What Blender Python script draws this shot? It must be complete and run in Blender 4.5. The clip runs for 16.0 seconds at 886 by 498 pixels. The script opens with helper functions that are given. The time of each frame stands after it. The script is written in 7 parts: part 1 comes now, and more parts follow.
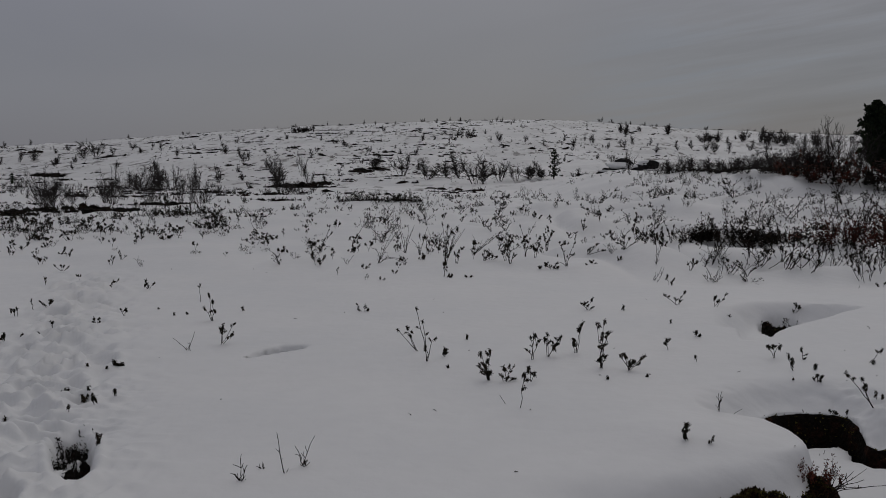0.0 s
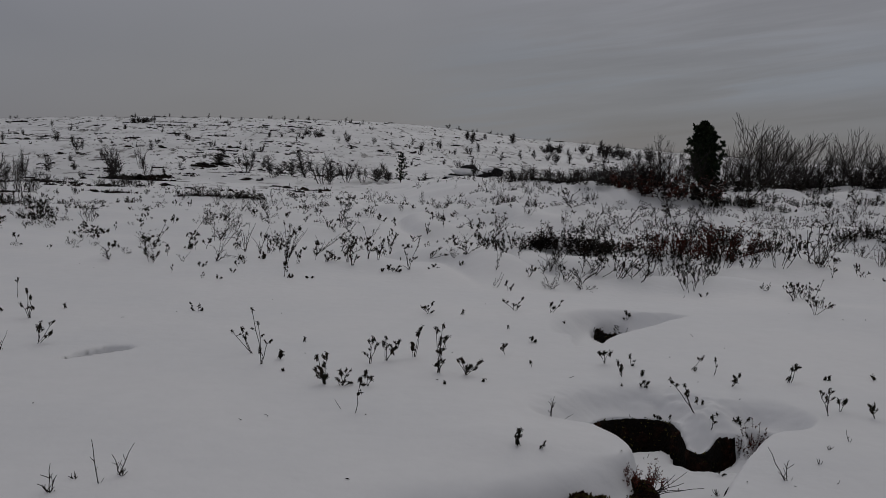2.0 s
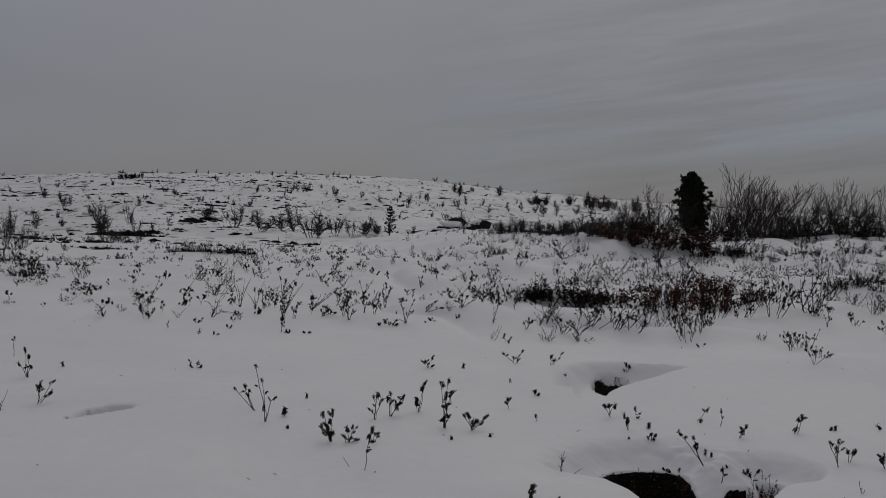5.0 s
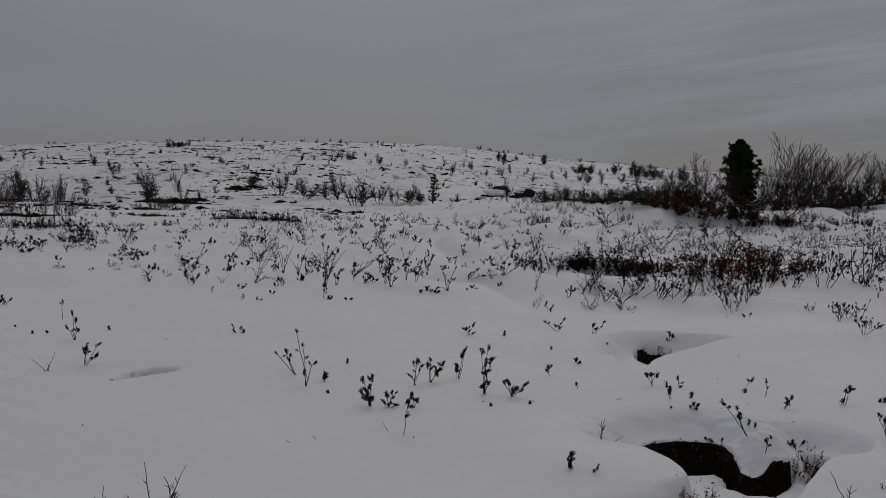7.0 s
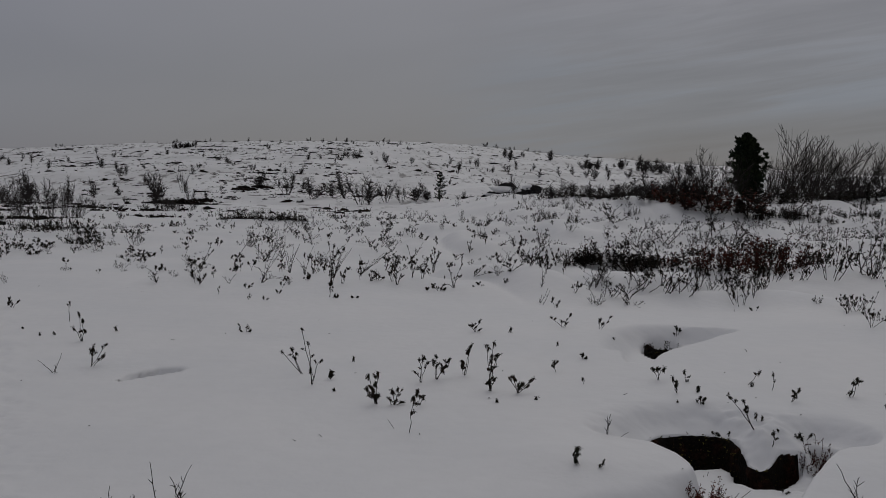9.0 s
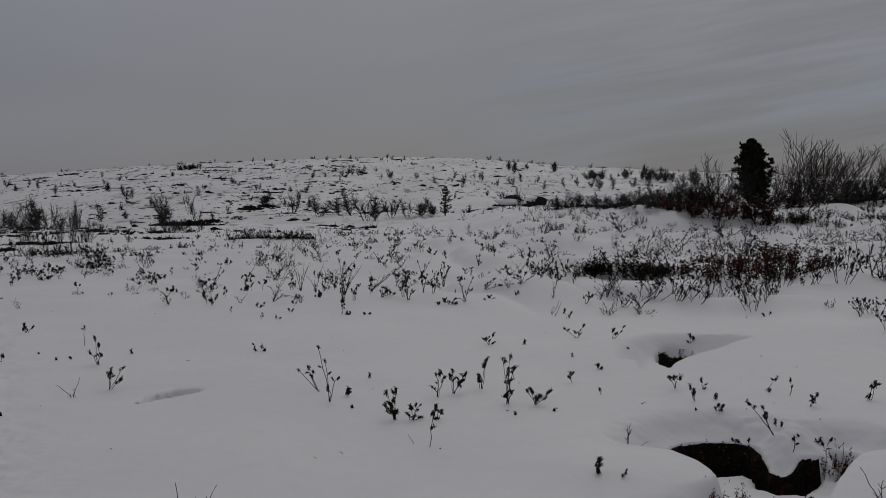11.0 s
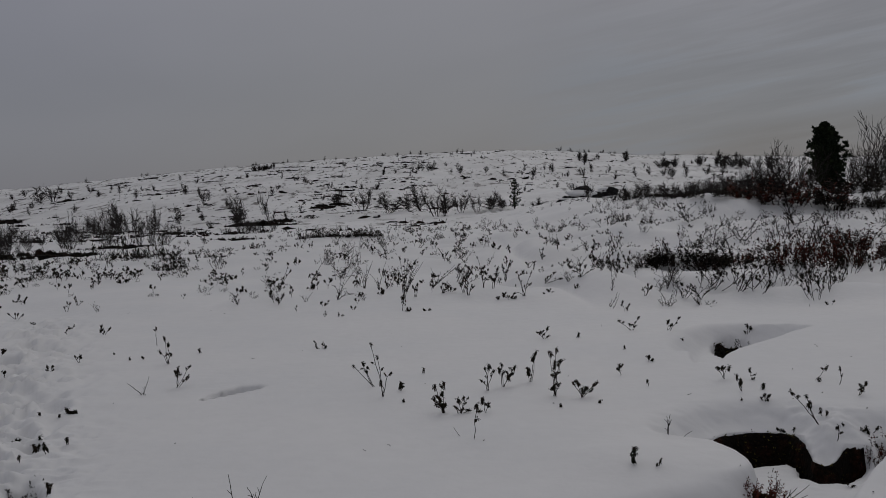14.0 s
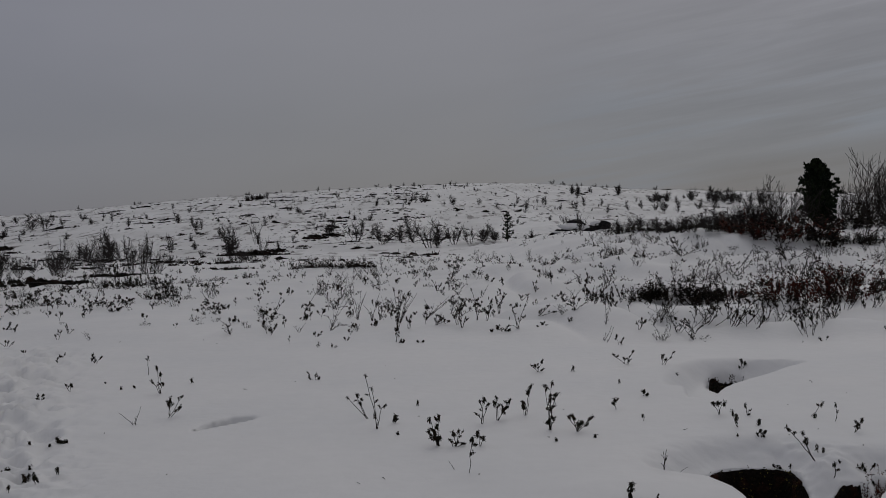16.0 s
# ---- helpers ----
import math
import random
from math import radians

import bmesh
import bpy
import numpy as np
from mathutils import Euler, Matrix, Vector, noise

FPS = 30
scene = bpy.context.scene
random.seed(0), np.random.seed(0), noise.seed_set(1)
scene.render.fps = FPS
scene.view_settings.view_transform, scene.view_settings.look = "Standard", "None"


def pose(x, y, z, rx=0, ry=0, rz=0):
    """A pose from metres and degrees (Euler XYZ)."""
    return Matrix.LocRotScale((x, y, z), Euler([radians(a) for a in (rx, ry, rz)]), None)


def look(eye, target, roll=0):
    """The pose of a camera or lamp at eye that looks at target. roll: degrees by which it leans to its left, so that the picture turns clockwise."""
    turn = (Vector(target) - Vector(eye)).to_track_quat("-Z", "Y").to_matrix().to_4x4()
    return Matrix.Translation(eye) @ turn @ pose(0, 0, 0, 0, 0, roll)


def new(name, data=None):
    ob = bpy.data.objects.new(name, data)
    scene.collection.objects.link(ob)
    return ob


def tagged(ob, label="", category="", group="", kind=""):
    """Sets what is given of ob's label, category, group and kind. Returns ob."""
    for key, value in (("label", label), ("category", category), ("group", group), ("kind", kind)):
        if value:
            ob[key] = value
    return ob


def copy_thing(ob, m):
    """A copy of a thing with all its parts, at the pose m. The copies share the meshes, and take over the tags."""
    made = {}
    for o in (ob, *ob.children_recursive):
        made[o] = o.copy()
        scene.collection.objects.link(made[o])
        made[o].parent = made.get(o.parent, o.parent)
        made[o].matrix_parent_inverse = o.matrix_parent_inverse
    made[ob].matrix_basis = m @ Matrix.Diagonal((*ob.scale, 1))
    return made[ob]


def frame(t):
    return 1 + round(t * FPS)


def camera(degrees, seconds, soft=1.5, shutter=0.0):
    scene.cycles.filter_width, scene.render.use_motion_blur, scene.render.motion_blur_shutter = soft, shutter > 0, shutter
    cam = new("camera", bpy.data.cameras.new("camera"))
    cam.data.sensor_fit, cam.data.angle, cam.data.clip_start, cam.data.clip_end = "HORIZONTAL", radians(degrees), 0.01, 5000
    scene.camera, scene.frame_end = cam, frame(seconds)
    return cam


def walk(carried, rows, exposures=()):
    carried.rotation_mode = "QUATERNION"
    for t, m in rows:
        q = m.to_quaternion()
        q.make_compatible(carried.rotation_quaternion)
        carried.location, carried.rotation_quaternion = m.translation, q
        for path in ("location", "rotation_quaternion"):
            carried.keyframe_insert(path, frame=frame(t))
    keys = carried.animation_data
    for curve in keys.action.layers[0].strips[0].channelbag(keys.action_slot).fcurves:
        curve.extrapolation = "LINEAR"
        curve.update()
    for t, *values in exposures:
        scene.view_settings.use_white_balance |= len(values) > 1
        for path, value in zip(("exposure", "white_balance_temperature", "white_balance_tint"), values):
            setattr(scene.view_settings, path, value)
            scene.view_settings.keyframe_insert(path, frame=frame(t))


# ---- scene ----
cam = camera(51.14, 16.0, 0.85)
PATH = [
    (0.0, -0.0, -0.0, 1.5, 84.8, -0.0, -0.0),
    (0.5, 0.002, -0.016, 1.506, 84.48, -0.0, -0.04),
    (1.0, 0.01, -0.023, 1.503, 84.32, 0.09, -0.19),
    (1.5, 0.042, 0.036, 1.497, 84.49, -0.82, -4.78),
    (2.0, 0.039, 0.099, 1.492, 85.13, -2.58, -9.37),
    (2.5, 0.002, 0.148, 1.499, 86.24, -4.01, -11.08),
    (3.0, -0.028, 0.129, 1.508, 88.69, -2.67, -11.54),
    (5.5, -0.085, 0.11, 1.496, 88.34, -2.0, -9.68),
    (6.0, -0.079, 0.124, 1.492, 88.3, -1.94, -9.12),
    (6.5, -0.078, 0.119, 1.491, 88.15, -1.81, -8.67),
    (7.0, -0.051, 0.156, 1.479, 86.37, -2.14, -7.46),
    (7.5, -0.028, 0.174, 1.474, 85.91, -2.44, -6.94),
    (8.0, -0.026, 0.166, 1.474, 86.02, -2.57, -7.09),
    (10.5, -0.034, 0.147, 1.478, 86.74, 0.7, -6.88),
    (11.0, -0.083, 0.139, 1.477, 87.08, 0.2, -6.75),
    (11.5, -0.069, 0.16, 1.467, 87.18, -0.08, -5.63),
    (12.0, -0.01, 0.056, 1.487, 86.89, 0.04, -4.99),
    (12.5, 0.01, -0.042, 1.5, 85.67, 0.11, -3.38),
    (13.0, 0.051, -0.072, 1.506, 85.3, 0.86, -2.38),
    (13.5, 0.092, -0.081, 1.518, 85.65, 1.55, -1.96),
    (14.0, 0.103, -0.084, 1.52, 86.77, 1.87, -2.32),
    (14.5, 0.087, -0.093, 1.519, 87.22, 1.73, -2.7),
    (15.0, 0.073, -0.089, 1.519, 87.67, 1.59, -2.87),
    (15.5, 0.071, -0.083, 1.521, 88.23, 1.26, -2.82),
    (16.0, 0.072, -0.078, 1.521, 88.72, 1.22, -2.78),
]
walk(cam, [(t, pose(x, y, z, rx, ry, rz)) for t, x, y, z, rx, ry, rz in PATH])

# ---- light ----
world = bpy.data.worlds.new("overcast_sky")
scene.world = world
world.use_nodes = True
wt = world.node_tree
wt.nodes.clear()


def wnode(kind, **values):
    n = wt.nodes.new(kind)
    for key, value in values.items():
        n.inputs[key].default_value = value
    return n


w_out, w_bg = wnode("ShaderNodeOutputWorld"), wnode("ShaderNodeBackground", Strength=1.0)
w_sky = wnode("ShaderNodeTexSky")
w_sky.sky_type, w_sky.sun_disc = "NISHITA", False
w_sky.sun_elevation, w_sky.sun_rotation = radians(39), radians(19)
w_co, w_sep = wnode("ShaderNodeTexCoord"), wnode("ShaderNodeSeparateXYZ")
wt.links.new(w_co.outputs["Generated"], w_sep.inputs[0])
# the cloud deck: darker and greyer low over the fell, bright overhead
w_ramp = wnode("ShaderNodeValToRGB")
w_ramp.color_ramp.interpolation = "EASE"
ramp_stops = ((0.0, (0.143, 0.144, 0.156)), (0.09, (0.167, 0.165, 0.174)), (0.22, (0.198, 0.194, 0.206)), (0.42, (0.230, 0.226, 0.238)), (1.0, (0.284, 0.274, 0.268)))
for k, (at, rgb) in enumerate(ramp_stops):
    e = w_ramp.color_ramp.elements[k] if k < 2 else w_ramp.color_ramp.elements.new(at)
    e.position, e.color = at, (*rgb, 1)
wt.links.new(w_sep.outputs["Z"], w_ramp.inputs["Fac"])


def wmath(op, *args):
    """A math node on sockets or numbers."""
    n = wt.nodes.new("ShaderNodeMath")
    n.operation = op
    for k, v in enumerate(args):
        if isinstance(v, (int, float)):
            n.inputs[k].default_value = v
        else:
            wt.links.new(v, n.inputs[k])
    return n.outputs[0]


def wstep(v, lo, hi, to0=0.0, to1=1.0):
    """A soft step of a socket from lo to hi."""
    n = wt.nodes.new("ShaderNodeMapRange")
    n.interpolation_type = "SMOOTHSTEP"
    wt.links.new(v, n.inputs[0])
    for key, value in zip(("From Min", "From Max", "To Min", "To Max"), (lo, hi, to0, to1)):
        n.inputs[key].default_value = value
    return n.outputs[0]


def wclouds(sx, sy, sz, scale, detail, twist, shift):
    """Cloud noise, stretched along the tilted layers of the deck."""
    n = wnode("ShaderNodeTexNoise", Scale=scale, Detail=detail, Roughness=0.6, Distortion=twist)
    c = wt.nodes.new("ShaderNodeCombineXYZ")
    for k, v in enumerate((wmath("MULTIPLY_ADD", w_x, sx, shift), wmath("MULTIPLY", w_sep.outputs["Y"], sy), wmath("MULTIPLY", w_layer, sz))):
        wt.links.new(v, c.inputs[k])
    wt.links.new(c.outputs[0], n.inputs["Vector"])
    return n.outputs["Fac"]


def wmix(blend, factor, a, b):
    n = wt.nodes.new("ShaderNodeMix")
    n.data_type, n.blend_type = "RGBA", blend
    for key, v in (("Factor", factor), ("A", a), ("B", b)):
        if isinstance(v, (int, float, tuple)):
            n.inputs[key].default_value = v
        else:
            wt.links.new(v, n.inputs[key])
    return n.outputs["Result"]


w_x, w_z = w_sep.outputs["X"], w_sep.outputs["Z"]
w_layer = wmath("MULTIPLY_ADD", w_x, -0.15, w_z)
# soft wide swells all over, and thin layers that open up towards the east
w_swell = wstep(wclouds(1.6, 1.0, 5.0, 1.3, 3.0, 0.3, 0.7), 0.3, 0.7, 1.01, 1.085)
w_east = wstep(w_x, 0.06, 0.42)
w_open = wmath("MULTIPLY", w_east, wmath("MULTIPLY", wstep(w_z, 0.02, 0.06), wstep(w_z, 0.16, 0.34, 1.0, 0.25)))
w_streak = wstep(wclouds(2.6, 0.6, 30.0, 1.15, 7.0, 0.5, 0.2), 0.34, 0.66, -1.0, 1.0)
w_fine = wstep(wclouds(7.0, 1.0, 75.0, 1.2, 5.0, 0.4, 1.3), 0.34, 0.66, -1.0, 1.0)
w_light = wmath("MULTIPLY_ADD", wmath("MULTIPLY_ADD", w_fine, 0.35, w_streak), wmath("MULTIPLY", w_open, 0.10), w_swell)
# a darker grey bank low in the east
w_foot = wmath("MULTIPLY_ADD", w_x, 0.10, wmath("MULTIPLY", w_streak, 0.006))
w_bank = wmath("MULTIPLY", wstep(w_x, 0.24, 0.36), wmath("MULTIPLY", wstep(wmath("SUBTRACT", w_z, w_foot), -0.035, -0.008), wstep(wmath("SUBTRACT", w_z, w_foot), 0.018, 0.045, 1.0, 0.0)))
w_light = wmath("MULTIPLY", w_light, wmath("MULTIPLY_ADD", w_bank, -0.16, 1.0))
# violet grey in the west, warm grey over the fell, some blue where the layers are thin
w_hue = wmix("MIX", wstep(w_x, -0.45, -0.05), (0.905, 0.925, 1.0, 1), (0.928, 0.94, 0.966, 1))
w_thin = wmath("MULTIPLY", wmath("MULTIPLY", wstep(w_x, 0.08, 0.24), wstep(w_z, 0.22, 0.05, 0.0, 1.0)), wstep(w_streak, -0.6, 0.8, 0.35, 1.0))
w_hue = wmix("MIX", wmath("MULTIPLY", w_thin, wmath("MULTIPLY_ADD", w_bank, -0.8, 1.0)), w_hue, (0.865, 0.955, 1.06, 1))
w_tone = wmix("MULTIPLY", 1.0, w_hue, w_light)
w_mul = wmix("MULTIPLY", 1.0, w_ramp.outputs[0], w_tone)
# a little of the clear sky's own light through the deck
w_add = wnode("ShaderNodeMix")
w_add.data_type, w_add.blend_type = "RGBA", "ADD"
w_add.inputs["Factor"].default_value = 0.004
wt.links.new(w_mul, w_add.inputs["A"])
wt.links.new(w_sky.outputs[0], w_add.inputs["B"])
wt.links.new(w_add.outputs["Result"], w_bg.inputs["Color"])
wt.links.new(w_bg.outputs[0], w_out.inputs[0])

sun = new("sun", bpy.data.lights.new("sun", "SUN"))
sun.data.energy, sun.data.angle, sun.data.color = 0.42, radians(50), (1.0, 0.97, 0.92)
sun.matrix_world = look((14, 40, 34), (0, 0, 0))


# ---- materials ----
def material(name, base, rough=0.8, grain=20.0, vary=0.3, second=None, patch=1.5, edges=(0.45, 0.6), bump=0.0, bump_size=30.0, island=0.0, spec=0.08):
    """A rough natural surface: a base colour with grain, patches of a second colour, and relief."""
    m = bpy.data.materials.new(name)
    m.use_nodes = True
    t = m.node_tree
    b = t.nodes["Principled BSDF"]
    b.inputs["Roughness"].default_value, b.inputs["Specular IOR Level"].default_value = rough, spec
    co = t.nodes.new("ShaderNodeNewGeometry")
    fine = t.nodes.new("ShaderNodeTexNoise")
    fine.inputs["Scale"].default_value, fine.inputs["Detail"].default_value = grain, 5.0
    t.links.new(co.outputs["Position"], fine.inputs["Vector"])
    span = t.nodes.new("ShaderNodeMapRange")
    span.inputs["From Min"].default_value, span.inputs["From Max"].default_value = 0.3, 0.7
    span.inputs["To Min"].default_value, span.inputs["To Max"].default_value = 1 - vary, 1 + vary
    t.links.new(fine.outputs["Fac"], span.inputs[0])
    colour = t.nodes.new("ShaderNodeMix")
    colour.data_type = "RGBA"
    colour.inputs["A"].default_value, colour.inputs["B"].default_value = (*base, 1), (*(second or base), 1)
    wide = t.nodes.new("ShaderNodeTexNoise")
    wide.inputs["Scale"].default_value, wide.inputs["Detail"].default_value = patch, 4.0
    t.links.new(co.outputs["Position"], wide.inputs["Vector"])
    edge = t.nodes.new("ShaderNodeMapRange")
    edge.inputs["From Min"].default_value, edge.inputs["From Max"].default_value = edges
    t.links.new(wide.outputs["Fac"], edge.inputs[0])
    t.links.new(edge.outputs[0], colour.inputs["Factor"])
    shade = t.nodes.new("ShaderNodeMix")
    shade.data_type, shade.blend_type = "RGBA", "MULTIPLY"
    shade.inputs["Factor"].default_value = 1.0
    t.links.new(colour.outputs["Result"], shade.inputs["A"])
    t.links.new(span.outputs[0], shade.inputs["B"])
    last = shade.outputs["Result"]
    if island:
        leafy = t.nodes.new("ShaderNodeMapRange")
        leafy.inputs["To Min"].default_value, leafy.inputs["To Max"].default_value = 1 - island, 1 + island
        t.links.new(co.outputs["Random Per Island"], leafy.inputs[0])
        each = t.nodes.new("ShaderNodeMix")
        each.data_type, each.blend_type = "RGBA", "MULTIPLY"
        each.inputs["Factor"].default_value = 1.0
        t.links.new(last, each.inputs["A"])
        t.links.new(leafy.outputs[0], each.inputs["B"])
        last = each.outputs["Result"]
    t.links.new(last, b.inputs["Base Color"])
    if bump:
        rel = t.nodes.new("ShaderNodeTexNoise")
        rel.inputs["Scale"].default_value, rel.inputs["Detail"].default_value = bump_size, 6.0
        t.links.new(co.outputs["Position"], rel.inputs["Vector"])
        bn = t.nodes.new("ShaderNodeBump")
        bn.inputs["Strength"].default_value, bn.inputs["Distance"].default_value = 1.0, bump
        t.links.new(rel.outputs["Fac"], bn.inputs["Height"])
        t.links.new(bn.outputs[0], b.inputs["Normal"])
    return m


SNOW = material("snow", (0.80, 0.80, 0.81), 0.65, 6.0, 0.015, (0.77, 0.775, 0.79), 0.5, (0.4, 0.6), 0.006, 9.0, spec=0.2)


def thin_on_the_fell(m):
    """Heath and stones that grey the thin snow of the fell: specks and streaks along the slope."""
    t = m.node_tree
    b = t.nodes["Principled BSDF"]
    under = b.inputs["Base Color"].links[0].from_socket
    co, sep = t.nodes.new("ShaderNodeNewGeometry"), t.nodes.new("ShaderNodeSeparateXYZ")
    t.links.new(co.outputs["Position"], sep.inputs[0])

    def step(v, lo, hi, top):
        n = t.nodes.new("ShaderNodeMapRange")
        n.interpolation_type = "SMOOTHSTEP"
        t.links.new(v, n.inputs[0])
        for key, value in zip(("From Min", "From Max", "To Max"), (lo, hi, top)):
            n.inputs[key].default_value = value
        return n.outputs[0]

    def specks(sx, sy, detail):
        at, n = t.nodes.new("ShaderNodeMapping"), t.nodes.new("ShaderNodeTexNoise")
        at.inputs["Scale"].default_value = (sx, sy, 0.4)
        n.inputs["Scale"].default_value, n.inputs["Detail"].default_value, n.inputs["Roughness"].default_value = 1.0, detail, 0.65
        t.links.new(co.outputs["Position"], at.inputs[0])
        t.links.new(at.outputs[0], n.inputs["Vector"])
        return n.outputs["Fac"]

    def times(a, c):
        n = t.nodes.new("ShaderNodeMath")
        n.operation = "MULTIPLY"
        t.links.new(a, n.inputs[0])
        t.links.new(c, n.inputs[1])
        return n.outputs[0]

    fell = step(sep.outputs["Y"], 44, 70, 1.0)
    for mask, rgb in ((step(specks(0.10, 0.05, 5.0), 0.36, 0.68, 0.6), (0.56, 0.56, 0.565)), (times(step(specks(0.8, 0.2, 6.0), 0.53, 0.64, 1.0), step(specks(0.09, 0.06, 2.0), 0.33, 0.58, 1.0)), (0.15, 0.14, 0.135))):
        mix = t.nodes.new("ShaderNodeMix")
        mix.data_type = "RGBA"
        t.links.new(times(mask, fell), mix.inputs["Factor"])
        t.links.new(under, mix.inputs["A"])
        mix.inputs["B"].default_value = (*rgb, 1)
        under = mix.outputs["Result"]
    t.links.new(under, b.inputs["Base Color"])


thin_on_the_fell(SNOW)
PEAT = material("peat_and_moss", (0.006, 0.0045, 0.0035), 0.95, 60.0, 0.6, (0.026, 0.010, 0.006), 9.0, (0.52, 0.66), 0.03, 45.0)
MOSS = material("bog_moss", (0.085, 0.075, 0.022), 0.9, 40.0, 0.4, (0.026, 0.012, 0.008), 11.0, (0.44, 0.56), island=0.7)
BARK = material("dark_bark", (0.020, 0.016, 0.014), 0.85, 90.0, 0.4, (0.034, 0.029, 0.026), 12.0)
BIRCH = material("birch_bark", (0.024, 0.020, 0.019), 0.85, 60.0, 0.35, (0.045, 0.040, 0.038), 5.0)
LEAF = material("drooping_tea_leaf", (0.012, 0.012, 0.007), 0.6, 50.0, 0.3, (0.022, 0.015, 0.009), 9.0, island=0.4)
HEATH = material("heath_leaf", (0.009, 0.008, 0.006), 0.8, 40.0, 0.4, (0.017, 0.010, 0.007), 2.2, island=0.5)
RUSSET = material("russet_heath_leaf", (0.075, 0.018, 0.011), 0.8, 40.0, 0.4, (0.016, 0.010, 0.008), 2.5, island=0.5)
NEEDLE = material("pine_needles", (0.009, 0.015, 0.008), 0.75, 8.0, 0.4, (0.016, 0.022, 0.010), 2.0, island=0.5)
ROCK = material("lichened_rock", (0.020, 0.019, 0.020), 0.9, 5.0, 0.4, (0.06, 0.06, 0.056), 1.8, (0.55, 0.7), 0.05, 4.0)


# ---- mesh helpers ----
def mesh_of(name, verts, faces, mat, smooth_shade=False):
    me = bpy.data.meshes.new(name)
    me.from_pydata(verts, [], faces)
    if smooth_shade:
        me.shade_smooth()
    me.materials.append(mat)
    return me


def part(name, me, parent, label="", at=None):
    """Links a mesh as one part under a thing."""
    ob = new(name, me)
    ob.parent = parent
    if at is not None:
        ob.matrix_basis = at
    if label:
        tagged(ob, label)
    return ob


class Soup:
    """Collects tubes and leaves, to become one mesh."""

    def __init__(self):
        self.v, self.f = [], []

    def tube(self, pts, r0, r1, sides=3):
        base, n = len(self.v), len(pts)
        for i, p in enumerate(pts):
            d = (pts[min(i + 1, n - 1)] - pts[max(i - 1, 0)]).normalized()
            a = d.cross(Vector((0.31, 0.17, 0.93)))
            if a.length < 1e-4:
                a = d.cross(Vector((1, 0, 0)))
            a.normalize()
            b = d.cross(a)
            r = r0 + (r1 - r0) * i / (n - 1)
            for k in range(sides):
                w = 2 * math.pi * k / sides
                self.v.append(p + r * (math.cos(w) * a + math.sin(w) * b))
        for i in range(n - 1):
            for k in range(sides):
                k2 = (k + 1) % sides
                self.f.append((base + i * sides + k, base + i * sides + k2, base + (i + 1) * sides + k2, base + (i + 1) * sides + k))
        self.f.append(tuple(base + (n - 1) * sides + k for k in range(sides)))

    def leaf(self, root, tip, side, fold):
        """A narrow leaf with a folded middle, of two thin halves with a back."""
        m = root.lerp(tip, 0.45)
        base = len(self.v)
        self.v += [root, m + side, tip, m - side, m + fold, m - fold * 0.5]
        b = base
        self.f += [(b, b + 1, b + 4), (b + 1, b + 2, b + 4), (b + 2, b + 3, b + 4), (b + 3, b, b + 4),
                   (b, b + 5, b + 1), (b + 1, b + 5, b + 2), (b + 2, b + 5, b + 3), (b + 3, b + 5, b)]

    def lump(self, c, rx, ry, rz, rng, seg=6, rough=0.3):
        """A small uneven clump."""
        base = len(self.v)
        rings = 3
        self.v.append(c + Vector((0, 0, rz * (1 + rough * rng.uniform(-1, 1)))))
        for i in range(rings):
            a = math.pi * (i + 1) / (rings + 1)
            for k in range(seg):
                w = 2 * math.pi * (k + 0.5 * (i % 2)) / seg
                q = 1 + rough * rng.uniform(-1, 1)
                self.v.append(c + Vector((rx * q * math.sin(a) * math.cos(w), ry * q * math.sin(a) * math.sin(w), rz * q * math.cos(a))))
        self.v.append(c + Vector((0, 0, -rz)))
        for k in range(seg):
            k2 = (k + 1) % seg
            self.f.append((base, base + 1 + k, base + 1 + k2))
            for i in range(rings - 1):
                p = base + 1 + i * seg
                self.f += [(p + k, p + seg + k, p + seg + k2), (p + k, p + seg + k2, p + k2)]
            p = base + 1 + (rings - 1) * seg
            self.f.append((p + k, base + 1 + rings * seg, p + k2))

    def mesh(self, name, mat, smooth_shade=False):
        return mesh_of(name, self.v, self.f, mat, smooth_shade)


def wander(rng, start, way, length, n, bend, lift):
    """A crooked line of n pieces."""
    pts, d = [start.copy()], way.normalized()
    for _ in range(n):
        d = (d + Vector((rng.gauss(0, bend), rng.gauss(0, bend), rng.gauss(0, bend) + lift))).normalized()
        pts.append(pts[-1] + d * (length / n))
    return pts


# ---- the ground ----
def smooth(v, a, b):
    t = np.clip((v - a) / (b - a), 0.0, 1.0)
    return t * t * (3 - 2 * t)


def hashed(i, j, seed):
    h = (i.astype(np.int64) * 374761393 + j.astype(np.int64) * 668265263 + seed * 974711) & 0x7FFFFFFF
    h = ((h ^ (h >> 13)) * 1274126177) & 0x7FFFFFFF
    return ((h ^ (h >> 16)) & 0xFFFF) / 65535.0


def vnoise(x, y, size, seed):
    """Smooth noise from -1 to 1 with lumps of the given size."""
    u, v = x / size, y / size
    i, j = np.floor(u), np.floor(v)
    a, b = u - i, v - j
    a, b = a * a * a * (a * (a * 6 - 15) + 10), b * b * b * (b * (b * 6 - 15) + 10)
    n00, n10 = hashed(i, j, seed), hashed(i + 1, j, seed)
    n01, n11 = hashed(i, j + 1, seed), hashed(i + 1, j + 1, seed)
    return 2 * ((n00 * (1 - a) + n10 * a) * (1 - b) + (n01 * (1 - a) + n11 * a) * b) - 1


